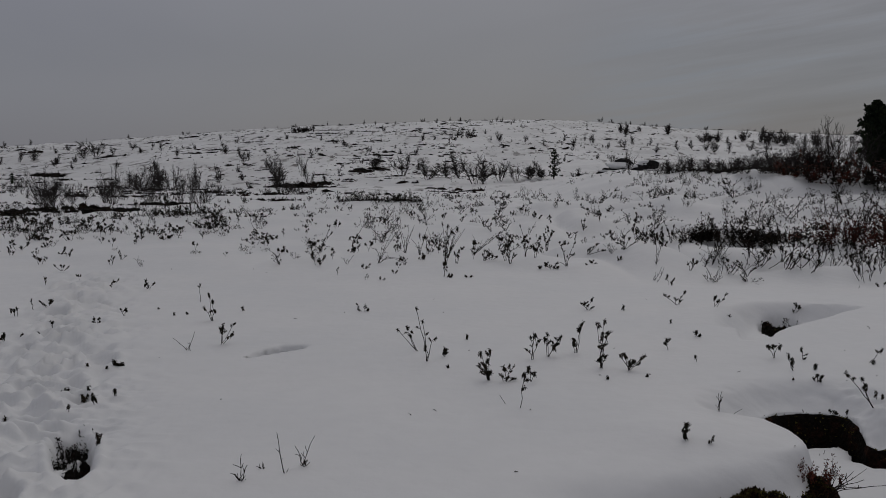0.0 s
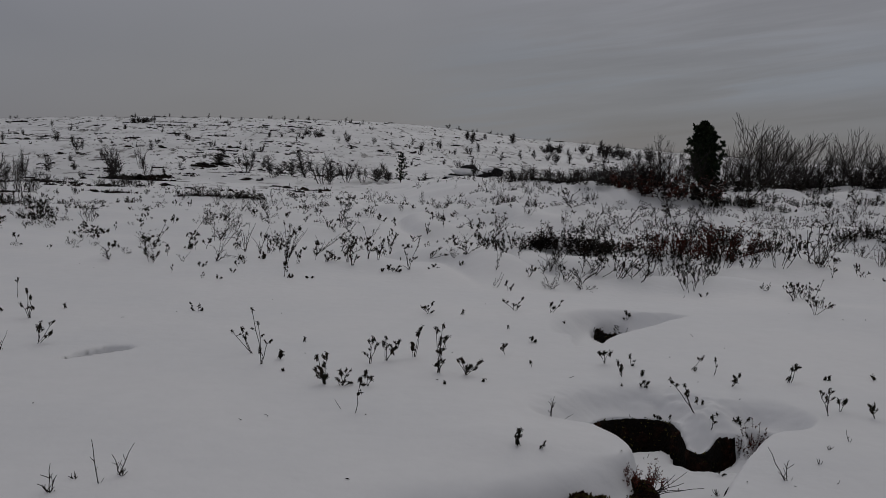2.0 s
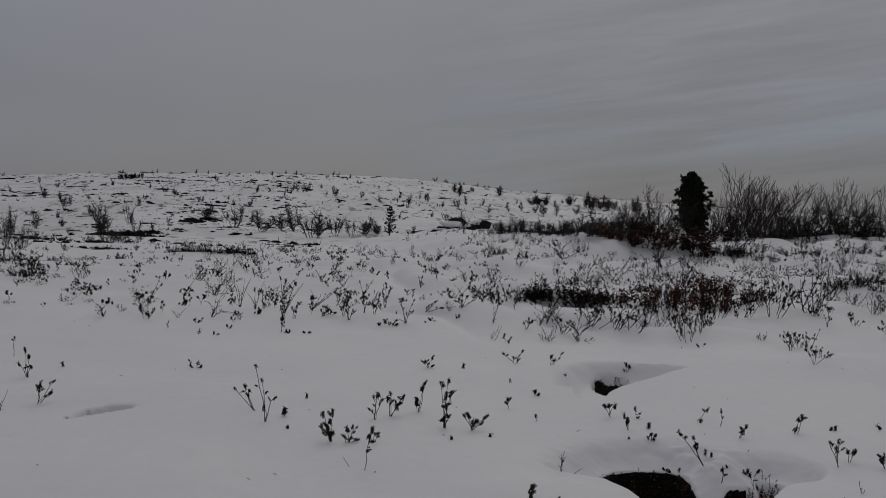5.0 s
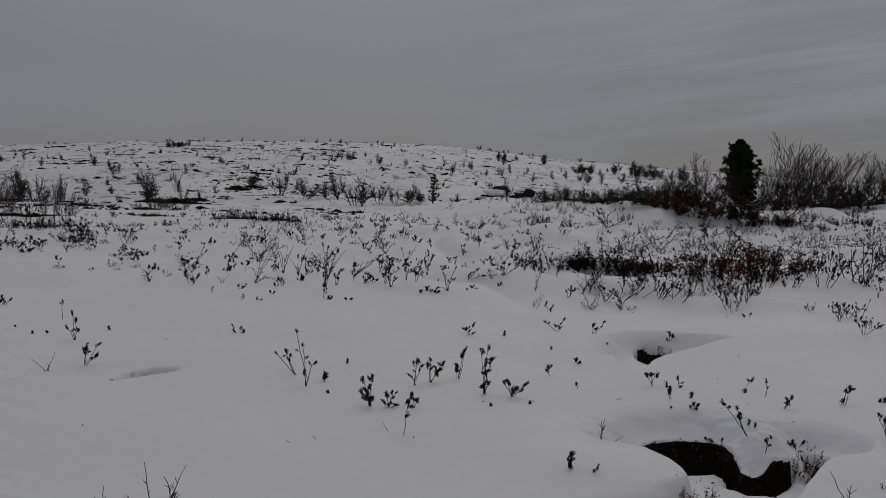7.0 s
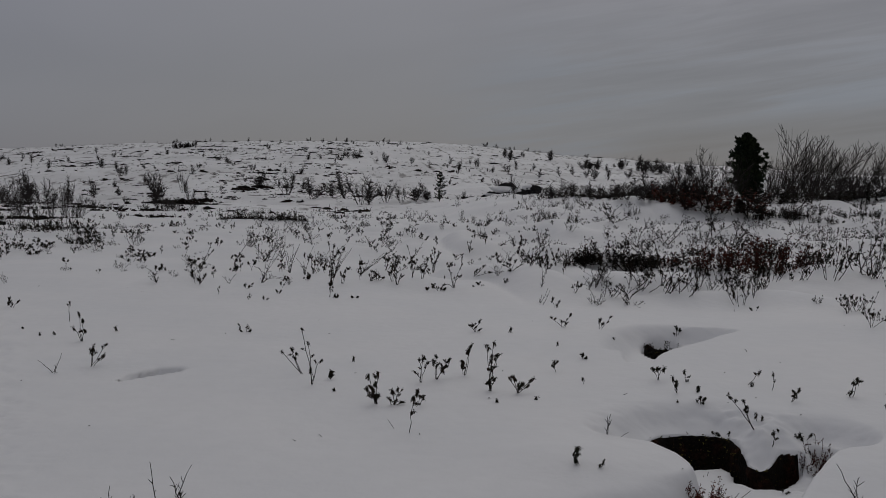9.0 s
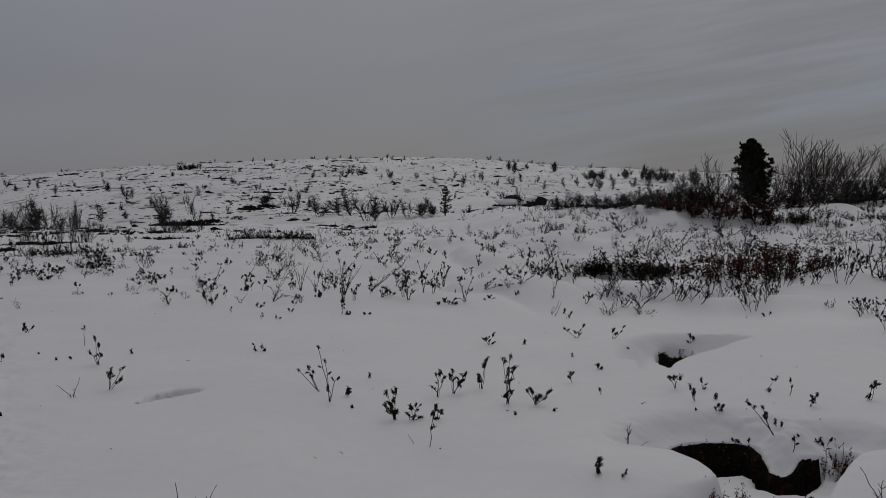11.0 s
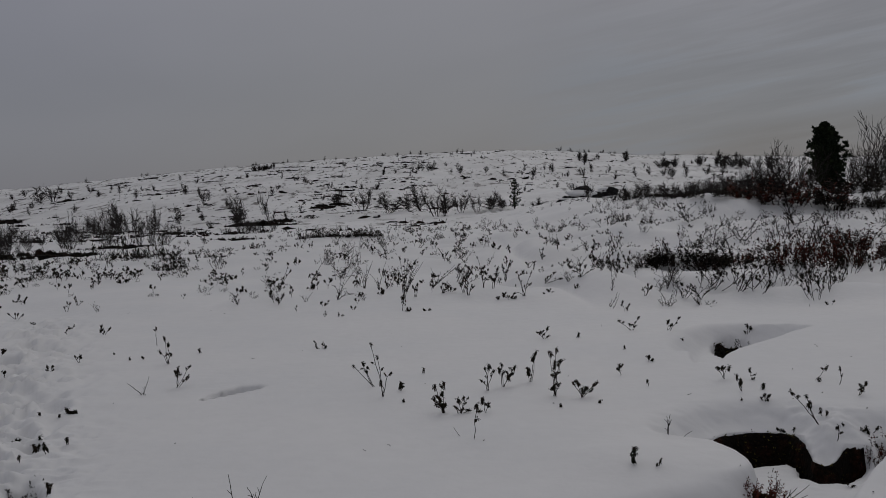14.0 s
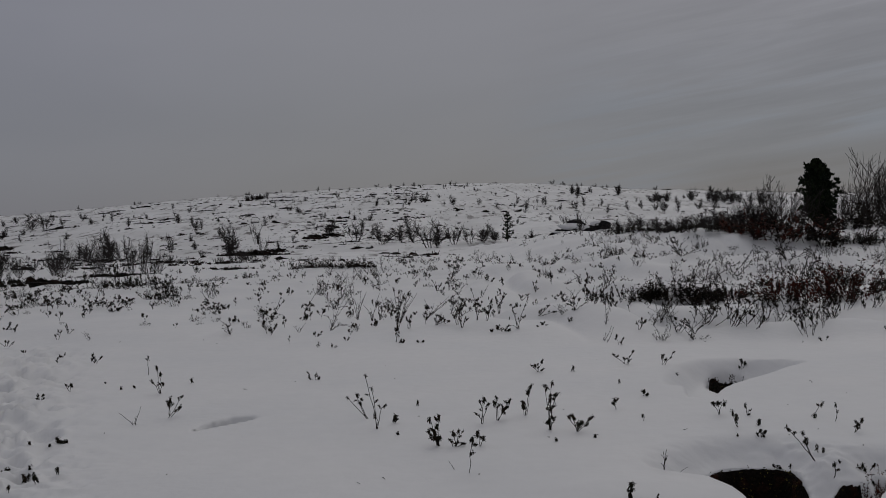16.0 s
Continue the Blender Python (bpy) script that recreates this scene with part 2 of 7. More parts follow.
def hump(x, y, cx, cy, h, sx, sy, turn=0.0):
    c, s = math.cos(radians(turn)), math.sin(radians(turn))
    u, v = (x - cx) * c + (y - cy) * s, -(x - cx) * s + (y - cy) * c
    return h * np.exp(-(u / sx) ** 2 - (v / sy) ** 2)


def ground(x, y):
    """Height of the snow's large forms: flat moor, drifts, the mound and the fell behind."""
    wide = np.where(x < 16, 135.0, 174.0)
    z = (11.8 - 1.3 * smooth(x, 20, 65) - 0.4 * smooth(-x, 25, 60)) * smooth(y, 60, 240) * np.exp(-((x - 16) / wide) ** 2) * (1 - smooth(y, 250, 520))
    z = z + smooth(y, 21, 33) * (1 - smooth(y, 50, 78)) * (1.1 * smooth(x, 4.2, 10) + 0.3 * smooth(x, 19, 27))
    z = z + hump(x, y, 9.6, 33, 0.14, 1.6, 1.4) + hump(x, y, -2.4, 32.0, 0.22, 2.6, 1.1)
    z = z + hump(x, y, 5.1, 17.3, 0.24, 1.5, 0.75) + hump(x, y, 5.2, 27, 0.18, 2.2, 1.6) + hump(x, y, -6, 24, 0.12, 4, 2)
    for cx, cy, h, sx, sy in ((3.4, 22, 0.2, 1.6, 0.9), (8, 24, 0.3, 1.7, 1.0), (7.6, 20, 0.2, 1.5, 0.8), (11, 28.5, 0.35, 2, 1.2), (2, 27.5, 0.2, 2, 1), (9.6, 15.5, 0.2, 1.5, 0.8), (0.2, 20, 0.14, 1.8, 0.9), (-3.5, 26, 0.15, 2, 0.9), (12.5, 21, 0.25, 1.8, 1.0)):
        z = z + hump(x, y, cx, cy, h, sx, sy)
    r = np.hypot(x, y)
    z = z + (0.05 + 0.11 * smooth(x, 1, 7)) * vnoise(x, y, 2.3, 3) * smooth(r, 5, 15) + (0.03 + 0.04 * smooth(x, 1, 7)) * vnoise(x, y, 1.1, 4) * smooth(r, 11, 17) + 0.012 * vnoise(x, y, 0.7, 5)
    z = z + 0.16 * vnoise(x, y, 7.0, 7) * smooth(r, 14, 45) + 0.5 * vnoise(x, y, 28.0, 9) * smooth(y, 60, 110)
    z = z + (0.16 * vnoise(x / 2.5, y, 3.0, 11) + 0.07 * vnoise(x / 2, y, 1.4, 12)) * smooth(y, 48, 75)
    # pillows of snow over the low heath
    z = z + (0.07 + 0.24 * smooth(x, -1, 3)) * np.abs(vnoise(x, y / 1.3, 1.05, 13)) * smooth(y, 11.5, 14) * (1 - smooth(y, 30, 42))
    return z

# the stream gully among the drifts, its edge going round anticlockwise
GULLY = ((1.74, 5.55), (1.93, 5.36), (1.99, 5.09), (1.99, 4.85), (1.97, 4.7), (1.92, 4.62), (1.77, 4.46), (1.61, 4.35), (1.43, 4.29), (1.13, 4.18), (0.95, 4.05), (0.95, 3.4), (1.6, 2.9), (1.9, 3.4),
         (2.02, 4.05), (2.31, 4.42), (2.66, 4.85), (2.91, 5.12), (3.29, 5.5), (3.2, 5.74), (3.11, 5.74), (3.0, 5.6), (2.86, 5.64), (2.73, 5.53),
         (2.615, 5.545), (2.65, 5.82), (2.66, 5.95), (2.6, 6.06), (2.42, 6.13), (2.22, 6.08), (1.98, 5.88))
# the dark undercut below the far bank: its front on the gully's floor, then its brow going back
FRONT = ((2.0, 5.72), (2.36, 5.79), (2.53, 5.79), (2.57, 5.72), (2.545, 5.55), (2.59, 5.43), (2.73, 5.40), (2.89, 5.50), (3.02, 5.62), (3.13, 5.68))
BROW = ((3.11, 5.74), (3.0, 5.6), (2.86, 5.64), (2.73, 5.53), (2.615, 5.545), (2.65, 5.82), (2.66, 5.95), (2.6, 6.06), (2.42, 6.13), (2.22, 6.08), (1.98, 5.88))
HOLE = ((2.6, 7.9), (2.8, 7.89), (3.0, 8.23), (3.25, 8.54), (3.79, 9.0), (4.41, 9.57), (4.2, 9.75), (3.7, 9.78), (3.4, 9.74), (3.15, 9.5), (2.85, 8.9), (2.65, 8.2))
SLIT = ((-1.56, 7.1), (-1.36, 7.28), (-1.14, 7.5), (-1.16, 7.6), (-1.32, 7.58), (-1.46, 7.42))




def inside(x, y, ring):
    """Distance into a closed outline: above zero inside it."""
    best, odd = np.full(x.shape, 1e9), np.zeros(x.shape, bool)
    for (ax, ay), (bx, by) in zip(ring, ring[1:] + ring[:1]):
        dx, dy = bx - ax, by - ay
        t = np.clip(((x - ax) * dx + (y - ay) * dy) / (dx * dx + dy * dy), 0, 1)
        best = np.minimum(best, np.hypot(x - ax - t * dx, y - ay - t * dy))
        if dy:
            odd ^= ((ay > y) != (by > y)) & (x < ax + (y - ay) * dx / dy)
    return np.where(odd, best, -best)


def off_line(x, y, line):
    """Distance from an open line."""
    best = np.full(x.shape, 1e9)
    for (ax, ay), (bx, by) in zip(line, line[1:]):
        dx, dy = bx - ax, by - ay
        t = np.clip(((x - ax) * dx + (y - ay) * dy) / (dx * dx + dy * dy), 0, 1)
        best = np.minimum(best, np.hypot(x - ax - t * dx, y - ay - t * dy))
    return best


# footprints along the trodden way: place, half length, half width, depth, turn
PRINTS = ((-1.94, 4.72, 0.50, 0.115, 0.18, 22), (-3.2, 7.84, 0.19, 0.11, 0.2, 14), (-2.87, 6.94, 0.15, 0.10, 0.12, 8), (-3.9, 9.25, 0.20, 0.12, 0.14, 16),
          (-2.3, 5.77, 0.14, 0.09, 0.1, 20), (-2.6, 6.9, 0.17, 0.13, 0.06, 20), (-2.38, 5.2, 0.14, 0.09, 0.06, -20), (-1.97, 3.95, 0.18, 0.1, 0.14, 10),
          (-4.6, 11.2, 0.2, 0.11, 0.1, 16), (-4.15, 10.3, 0.2, 0.1, 0.08, 16), (-2.55, 6.2, 0.16, 0.1, 0.07, 10), (-2.75, 4.75, 0.18, 0.1, 0.06, 10),
          (-5.3, 12.6, 0.22, 0.12, 0.1, 18), (-3.4, 7.3, 0.16, 0.1, 0.06, 12), (-3.6, 8.5, 0.16, 0.1, 0.07, 12))


def snow_height(x, y):
    z = ground(x, y)
    near = np.hypot(x, y) < 14
    xs, ys = x[near], y[near]
    d = np.zeros(xs.shape)
    g, fb = inside(xs, ys, GULLY), off_line(xs, ys, BROW)
    ragged = 0.02 * vnoise(xs, ys, 0.16, 21) + 0.01 * vnoise(xs, ys, 0.06, 22)
    bank = 1 - smooth(fb, 0.3, 0.55)
    fore = (1 - smooth(ys, 4.6, 4.85)) * (1 - smooth(xs, 1.97, 2.07))
    d -= 0.15 * smooth(g + 0.4 * ragged, -0.07 - 0.38 * bank - 0.25 * fore, 0.01) ** 2.6
    d -= (0.16 + 0.04 * fore + 0.012 * vnoise(xs, ys, 0.3, 23)) * smooth(g + ragged * 0.5 * fore, 0.0, 0.07) + hump(xs, ys, 2.68, 5.57, 0.10, 0.12, 0.12)
    d -= 0.6 * smooth(inside(xs, ys, FRONT + BROW), 0.0, 0.03)
    d += hump(xs, ys, 1.35, 5.0, 0.05, 0.5, 0.4) + hump(xs, ys, 3.0, 4.6, 0.05, 0.5, 0.6)
    d += (1 - smooth(fb, 0.2, 0.5)) * (0.005 + 0.014 * np.exp(-((xs - 2.8) / 0.22) ** 2)) * (vnoise(xs, ys, 0.11, 24) + 0.7 * vnoise(xs, ys, 0.05, 25))
    # a soft dip in the near drift
    d -= hump(xs, ys, 0.75, 4.05, 0.12, 0.3, 0.22, 10)
    h = inside(xs, ys, HOLE)
    back = smooth(ys - 1.1 * xs, 5.4, 5.75)
    d -= 0.2 * smooth(h, -0.01 - 0.22 * back, 0.07 + 0.05 * back) * (1 - 0.6 * smooth(xs, 3.6, 4.4))
    d -= 0.45 * smooth(hump(xs, ys, 3.47, 9.38, 1.0, 0.2, 0.42, -22) + 2 * ragged, 0.3, 0.38) * smooth(h, 0.0, 0.05)
    s = inside(xs, ys, SLIT)
    d -= 0.55 * smooth(s, -0.005 - 0.03 * smooth(ys - 0.8 * xs, 8.42, 8.56), 0.035)
    # trodden snow
    way = np.exp(-((xs + 1.5 + 0.31 * (ys - 2.2)) / 0.54) ** 2) * (1 - smooth(ys, 11, 14))
    d += way * (0.05 * vnoise(xs, ys, 0.4, 31) + 0.045 * (1 - 2 * np.abs(vnoise(xs, ys, 0.16, 32))) + 0.035 * np.abs(vnoise(xs, ys, 0.09, 33)) + 0.02 * smooth(vnoise(xs, ys, 0.13, 35), 0.15, 0.4) - 0.03 * smooth(vnoise(xs, ys, 0.22, 36), 0.3, 0.6) + 0.012 * vnoise(xs, ys, 0.045, 34))
    for cx, cy, a, b, deep, turn in PRINTS:
        c, sn = math.cos(radians(90 + turn)), math.sin(radians(90 + turn))
        u, v = (xs - cx) * c + (ys - cy) * sn, -(xs - cx) * sn + (ys - cy) * c
        q = np.hypot(u / a, v / b) + 3.0 * ragged
        lumps = 0.55 * smooth(vnoise(xs, ys, 0.085, 37), 0.1, 0.5) * (a > 0.3)
        d -= deep * (1 - lumps) * (1 - smooth(q, 0.62, 1.05)) - 0.02 * np.exp(-((q - 1.25) / 0.2) ** 2)
    z[near] += d
    return z


def peat_height(x, y):
    g, h = inside(x, y, GULLY), inside(x, y, HOLE)
    rough = 0.035 * vnoise(x, y, 0.17, 41) + 0.03 * np.abs(vnoise(x, y, 0.07, 42)) + 0.015 * vnoise(x, y, 0.03, 45)
    front = (1 - smooth(y, 4.75, 4.9)) * (1 - smooth(x, 1.98, 2.05))
    fore = rough * smooth(np.maximum(g, h), -0.01 - 0.15 * front, 0.06 - 0.05 * front)
    z = ground(x, y) - 0.18 + fore
    z += (0.03 + 0.03 * smooth(x, 1.05, 1.5) * (1 - smooth(x, 1.66, 1.8)) + 0.045 * vnoise(x, y, 0.1, 47)) * front + hump(x, y, 1.45, 4.32, 0.02, 0.3, 0.2, 15) - 0.12 * smooth(h, -0.2, 0.0) + hump(x, y, 3.45, 9.55, 0.08, 0.17, 0.25) + 0.06 * vnoise(x, y, 0.1, 46) * smooth(h, -0.1, 0.1)
    z -= 0.42 * smooth(g + fore, 0.07, 0.13 + 0.3 * front)
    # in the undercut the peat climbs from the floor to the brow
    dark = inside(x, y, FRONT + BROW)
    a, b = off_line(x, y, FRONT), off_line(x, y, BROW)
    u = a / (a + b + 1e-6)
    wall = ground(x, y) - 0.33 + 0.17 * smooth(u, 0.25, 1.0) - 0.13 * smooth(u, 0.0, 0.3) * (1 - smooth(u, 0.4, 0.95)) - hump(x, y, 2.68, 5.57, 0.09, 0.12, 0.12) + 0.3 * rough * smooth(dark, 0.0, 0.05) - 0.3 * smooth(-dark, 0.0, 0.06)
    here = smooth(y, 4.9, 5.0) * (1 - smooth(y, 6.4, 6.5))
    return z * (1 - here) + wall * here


def sheet(name, xs, ys, zs, mat):
    """A grid of rows and columns of points as one smooth sheet."""
    n, m = xs.shape
    v = np.stack([xs, ys, zs], -1).reshape(-1, 3)
    i = np.arange(n * m).reshape(n, m)
    f = np.stack([i[:-1, :-1], i[:-1, 1:], i[1:, 1:], i[1:, :-1]], -1).reshape(-1, 4)
    me = bpy.data.meshes.new(name)
    me.vertices.add(len(v))
    me.vertices.foreach_set("co", v.ravel())
    me.loops.add(f.size)
    me.loops.foreach_set("vertex_index", f.ravel())
    me.polygons.add(len(f))
    me.polygons.foreach_set("loop_start", np.arange(0, f.size, 4))
    me.update(calc_edges=True)
    me.validate()
    me.shade_smooth()
    me.materials.append(mat)
    return new(name, me)


bearings = np.concatenate([np.arange(-180, -34, 3.0), np.arange(-34, 48, 0.19), np.arange(48, 180.1, 3.0)])
ranges = np.concatenate([[0.02, 0.4, 0.9, 1.4], np.arange(1.8, 5.0, 0.03), np.arange(5.0, 6.8, 0.014), 6.8 * 1.0065 ** np.arange(0, 126), 6.8 * 1.0065 ** 126 * 1.0115 ** np.arange(0, 470)])
bb, rr = np.meshgrid(np.radians(bearings), ranges)
gx, gy = rr * np.sin(bb), rr * np.cos(bb)
gz_ = snow_height(gx, gy)
# the brows of the undercut and of the slit hang over
near = (gy > 5) & (gy < 9) & (np.abs(gx) < 4)
nx_, ny_ = gx[near], gy[near]
hang = 0.045 * np.exp(-((inside(nx_, ny_, FRONT + BROW) + 0.02) / 0.03) ** 2) * smooth(ny_, 5.86, 5.98) * (1 - smooth(nx_, 2.6, 2.7))
slit = inside(nx_, ny_, SLIT)
hang += 0.06 * np.exp(-((slit + 0.03) / 0.035) ** 2) * smooth(ny_ - 0.8 * nx_, 8.44, 8.5)
gy[near] -= hang
gz_[near] -= 0.25 * hang
snow = tagged(sheet("ground", gx, gy, gz_, SNOW), "fresh soft snow lying over open moorland and a low fell", "snow", kind="structure")

px_, py_ = np.meshgrid(np.arange(0.6, 4.6, 0.014), np.arange(3.4, 10.0, 0.014))
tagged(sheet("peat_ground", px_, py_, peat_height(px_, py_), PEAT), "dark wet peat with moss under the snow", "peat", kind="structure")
px_, py_ = np.meshgrid(np.arange(-3.8, -1.4, 0.025), np.arange(4.0, 8.8, 0.025))
tagged(sheet("peat_ground", px_, py_, ground(px_, py_) - 0.34 + 0.05 * vnoise(px_, py_, 0.12, 43) + 0.04 * vnoise(px_, py_, 0.05, 44)
             + sum(hump(px_, py_, qx, qy, 0.215, 0.16, 0.24) for qx, qy in ((-2.06, 5.02), (-1.94, 4.7), (-1.82, 4.4), (-3.22, 7.86))), PEAT), "dark heath and peat trodden bare under the snow", "peat", kind="structure")


def gz(x, y):
    return float(snow_height(np.array([x]), np.array([y]))[0])


def gl(x, y):
    return float(ground(np.array([x]), np.array([y]))[0])


FELL = ground(*np.meshgrid(np.arange(-200, 201, 0.8), np.arange(20, 261, 0.8)))


def gf(x, y):
    """The ground's height far off, from a table."""
    u, v = (x + 200) / 0.8, (y - 20) / 0.8
    i, j = int(u), int(v)
    a, b = u - i, v - j
    return float((FELL[j, i] * (1 - a) + FELL[j, i + 1] * a) * (1 - b) + (FELL[j + 1, i] * (1 - a) + FELL[j + 1, i + 1] * a) * b)


# ---- plants near by: drooping evergreen sprigs ----
def rosette(s, rng, at, k, tilt):
    """A tuft of narrow leaves that hang folded back along a stem's end, a few still spread at the top."""
    for i in range(24):
        w, low = rng.uniform(0, 6.283), rng.uniform(-0.42, 0.0)
        out = Vector((math.cos(w), math.sin(w), 0))
        root = Vector((0, 0, low)) + out * 0.02
        if rng.random() < 0.72:
            tip = root + out * rng.uniform(0.09, 0.24) + Vector((0, 0, rng.uniform(-0.5, -0.28)))
        else:
            tip = root + out * rng.uniform(0.16, 0.32) + Vector((0, 0, rng.uniform(-0.12, 0.12)))
        side = out.cross(Vector((0, 0, 1))) * rng.uniform(0.04, 0.07)
        s.leaf(at + tilt @ (root * k), at + tilt @ (tip * k), tilt @ (side * k), tilt @ ((Vector((0, 0, 0.03)) + out * 0.04) * k))


CLUSTERS = []
for k in range(8):
    s = Soup()
    rosette(s, random.Random(100 + k), Vector((0, 0, 0)), 1.0, Matrix.Identity(3))
    CLUSTERS.append(s.mesh("rosette", LEAF))

TEA = dict(label="evergreen dwarf shrub with drooping dark leaves standing in snow", category="shrub")


def tea(x, y, tips, size=0.08, seed=0, bare=False):
    """A small evergreen shrub at x, y. tips: how far each stem's end lies to the side and above the snow."""
    rng = random.Random(int(x * 1000) * 7 + int(y * 1000) + seed)
    root = new("dwarf_shrub")
    root.location = (x, y, gz(x, y) - 0.03)
    if bare:
        tagged(root, "bare leafless twigs poking out of smooth snow", "shrub", "bare twigs in the snow")
    else:
        tagged(root, TEA["label"], TEA["category"], "evergreen sprigs in the snow")
    fork = Vector((sum(t[0] for t in tips) / len(tips) * 0.6, 0, max(t[1] for t in tips) * 0.38))
    for dx, dz in tips:
        s = Soup()
        end = Vector((dx, rng.uniform(-0.25, 0.25) * (abs(dx) + 0.04), dz + 0.03))
        a = Vector((rng.gauss(0, 0.006), rng.gauss(0, 0.006), -0.03))
        bow = fork * rng.uniform(0.7, 1.2) + Vector((rng.gauss(0, 0.012), rng.gauss(0, 0.012), 0))
        pts = []
        for q in (0, 0.17, 0.34, 0.5, 0.67, 0.84, 1.0):
            p = a * (1 - q) ** 2 + bow * (2 * q * (1 - q)) + end * q * q
            pts.append(p + Vector((rng.gauss(0, 0.0035), rng.gauss(0, 0.0035), rng.gauss(0, 0.002))) * (0 if q == 1 else 1))
        k = max(1.0, y / 9.5)
        s.tube(pts, k * (0.0028 if bare else 0.0032), k * (0.0014 if bare else 0.002), 4)
        if bare:
            for _ in range(5):
                b = pts[rng.randint(1, 4)]
                s.tube(wander(rng, b, Vector((rng.uniform(-1, 1), rng.uniform(-1, 1), 1.2)), rng.uniform(0.015, 0.05) * k, 3, 0.2, 0.05), 0.0022 * k, 0.0013 * k)
        part("stem", s.mesh("stem", BARK), root)
        if not bare:
            k = 0.9 * size * rng.uniform(0.75, 1.25)
            along = (pts[-1] - pts[-3]).normalized().to_track_quat("Z", "Y")
            turn = along @ Euler((rng.gauss(0, 0.18), rng.gauss(0, 0.18), rng.uniform(0, 6.28))).to_quaternion()
            m = Matrix.LocRotScale(end + (along @ Vector((0, 0, 0.15 * k))), turn, (k, k, k * rng.uniform(0.85, 1.15)))
            part("rosette", CLUSTERS[rng.randrange(8)], root, at=m)
        if not bare and dz > 0.05:
            # short side shoots below the tip, each with a smaller tuft
            for q in rng.sample((4, 5), rng.choice((1, 1, 2))):
                o = Vector((rng.gauss(0, 1), rng.gauss(0, 0.7), rng.uniform(0.5, 1.3))).normalized()
                e = pts[q] + o * rng.uniform(0.3, 0.6) * size
                twig = Soup()
                twig.tube([pts[q], pts[q].lerp(e, 0.5) + Vector((0, 0, -0.004)), e], 0.002, 0.0014)
                tw = part("twig", twig.mesh("twig", BARK), root)
                m = Matrix.LocRotScale(e + o * 0.12 * k, o.to_track_quat("Z", "Y"), (k * 0.75, k * 0.75, k * rng.uniform(0.55, 0.85)))
                part("rosette", CLUSTERS[rng.randrange(8)], tw, at=m)
    return root


# ---- shrubs with many stems, built once and set out as copies ----
def bare_shrub(seed, stems=7, spread=0.6, twig=0.5, r=0.007, buds=0, name="bare_shrub", mat=None, leafmat=None, lean=0.0, low=3):
    """A leafless shrub one metre high; each stem with its twigs is a part."""
    rng = random.Random(seed)
    root = new(name)
    for i in range(stems):
        s, leaves = Soup(), Soup()
        w = 6.283 * (i + rng.random()) / stems
        tilt = rng.uniform(0.1, spread)
        way = Vector((math.cos(w) * tilt + lean, math.sin(w) * tilt, 1))
        ln = rng.uniform(0.6, 1.0) * (1 + 0.25 * tilt)
        pts = wander(rng, Vector((math.cos(w) * 0.05, math.sin(w) * 0.05, -0.06)), way, ln, 7, 0.11, 0.05)
        s.tube(pts, r, r * 0.45, 3)
        for j in range(low, 8):
            for _ in range(2 if j > 2 else 1):
                d = (pts[j] - pts[j - 1]).normalized()
                out = (d + Vector((rng.gauss(0, 0.7), rng.gauss(0, 0.7), rng.uniform(0, 0.4)))).normalized()
                tl = twig * rng.uniform(0.25, 0.6) * (1.15 - j / 8)
                tp = wander(rng, pts[j], out, tl, 4, 0.14, 0.07)
                s.tube(tp, r * 0.55, r * 0.3, 3)
                sub = tp[2]
                q = wander(rng, sub, out + Vector((rng.gauss(0, 0.8), rng.gauss(0, 0.8), 0.3)), tl * 0.6, 3, 0.15, 0.06)
                s.tube(q, r * 0.4, r * 0.25, 3)
                if buds:
                    for e in (tp[-1], q[-1], tp[3]):
                        for _ in range(buds):
                            o = Vector((rng.gauss(0, 1), rng.gauss(0, 1), rng.gauss(0.2, 0.8))).normalized()
                            b = e + o * 0.012
                            leaves.leaf(b, b + o * rng.uniform(0.05, 0.09), o.cross(Vector((0.2, 0.3, 0.9))).normalized() * rng.uniform(0.014, 0.024), o.cross(Vector((0.9, 0.1, 0.2))) * 0.008)
        st = part("stem", s.mesh("stem", mat or BARK), root)
        if buds:
            tagged(part("foliage", leaves.mesh("foliage", leafmat or LEAF), st), kind="stuff")
    return root


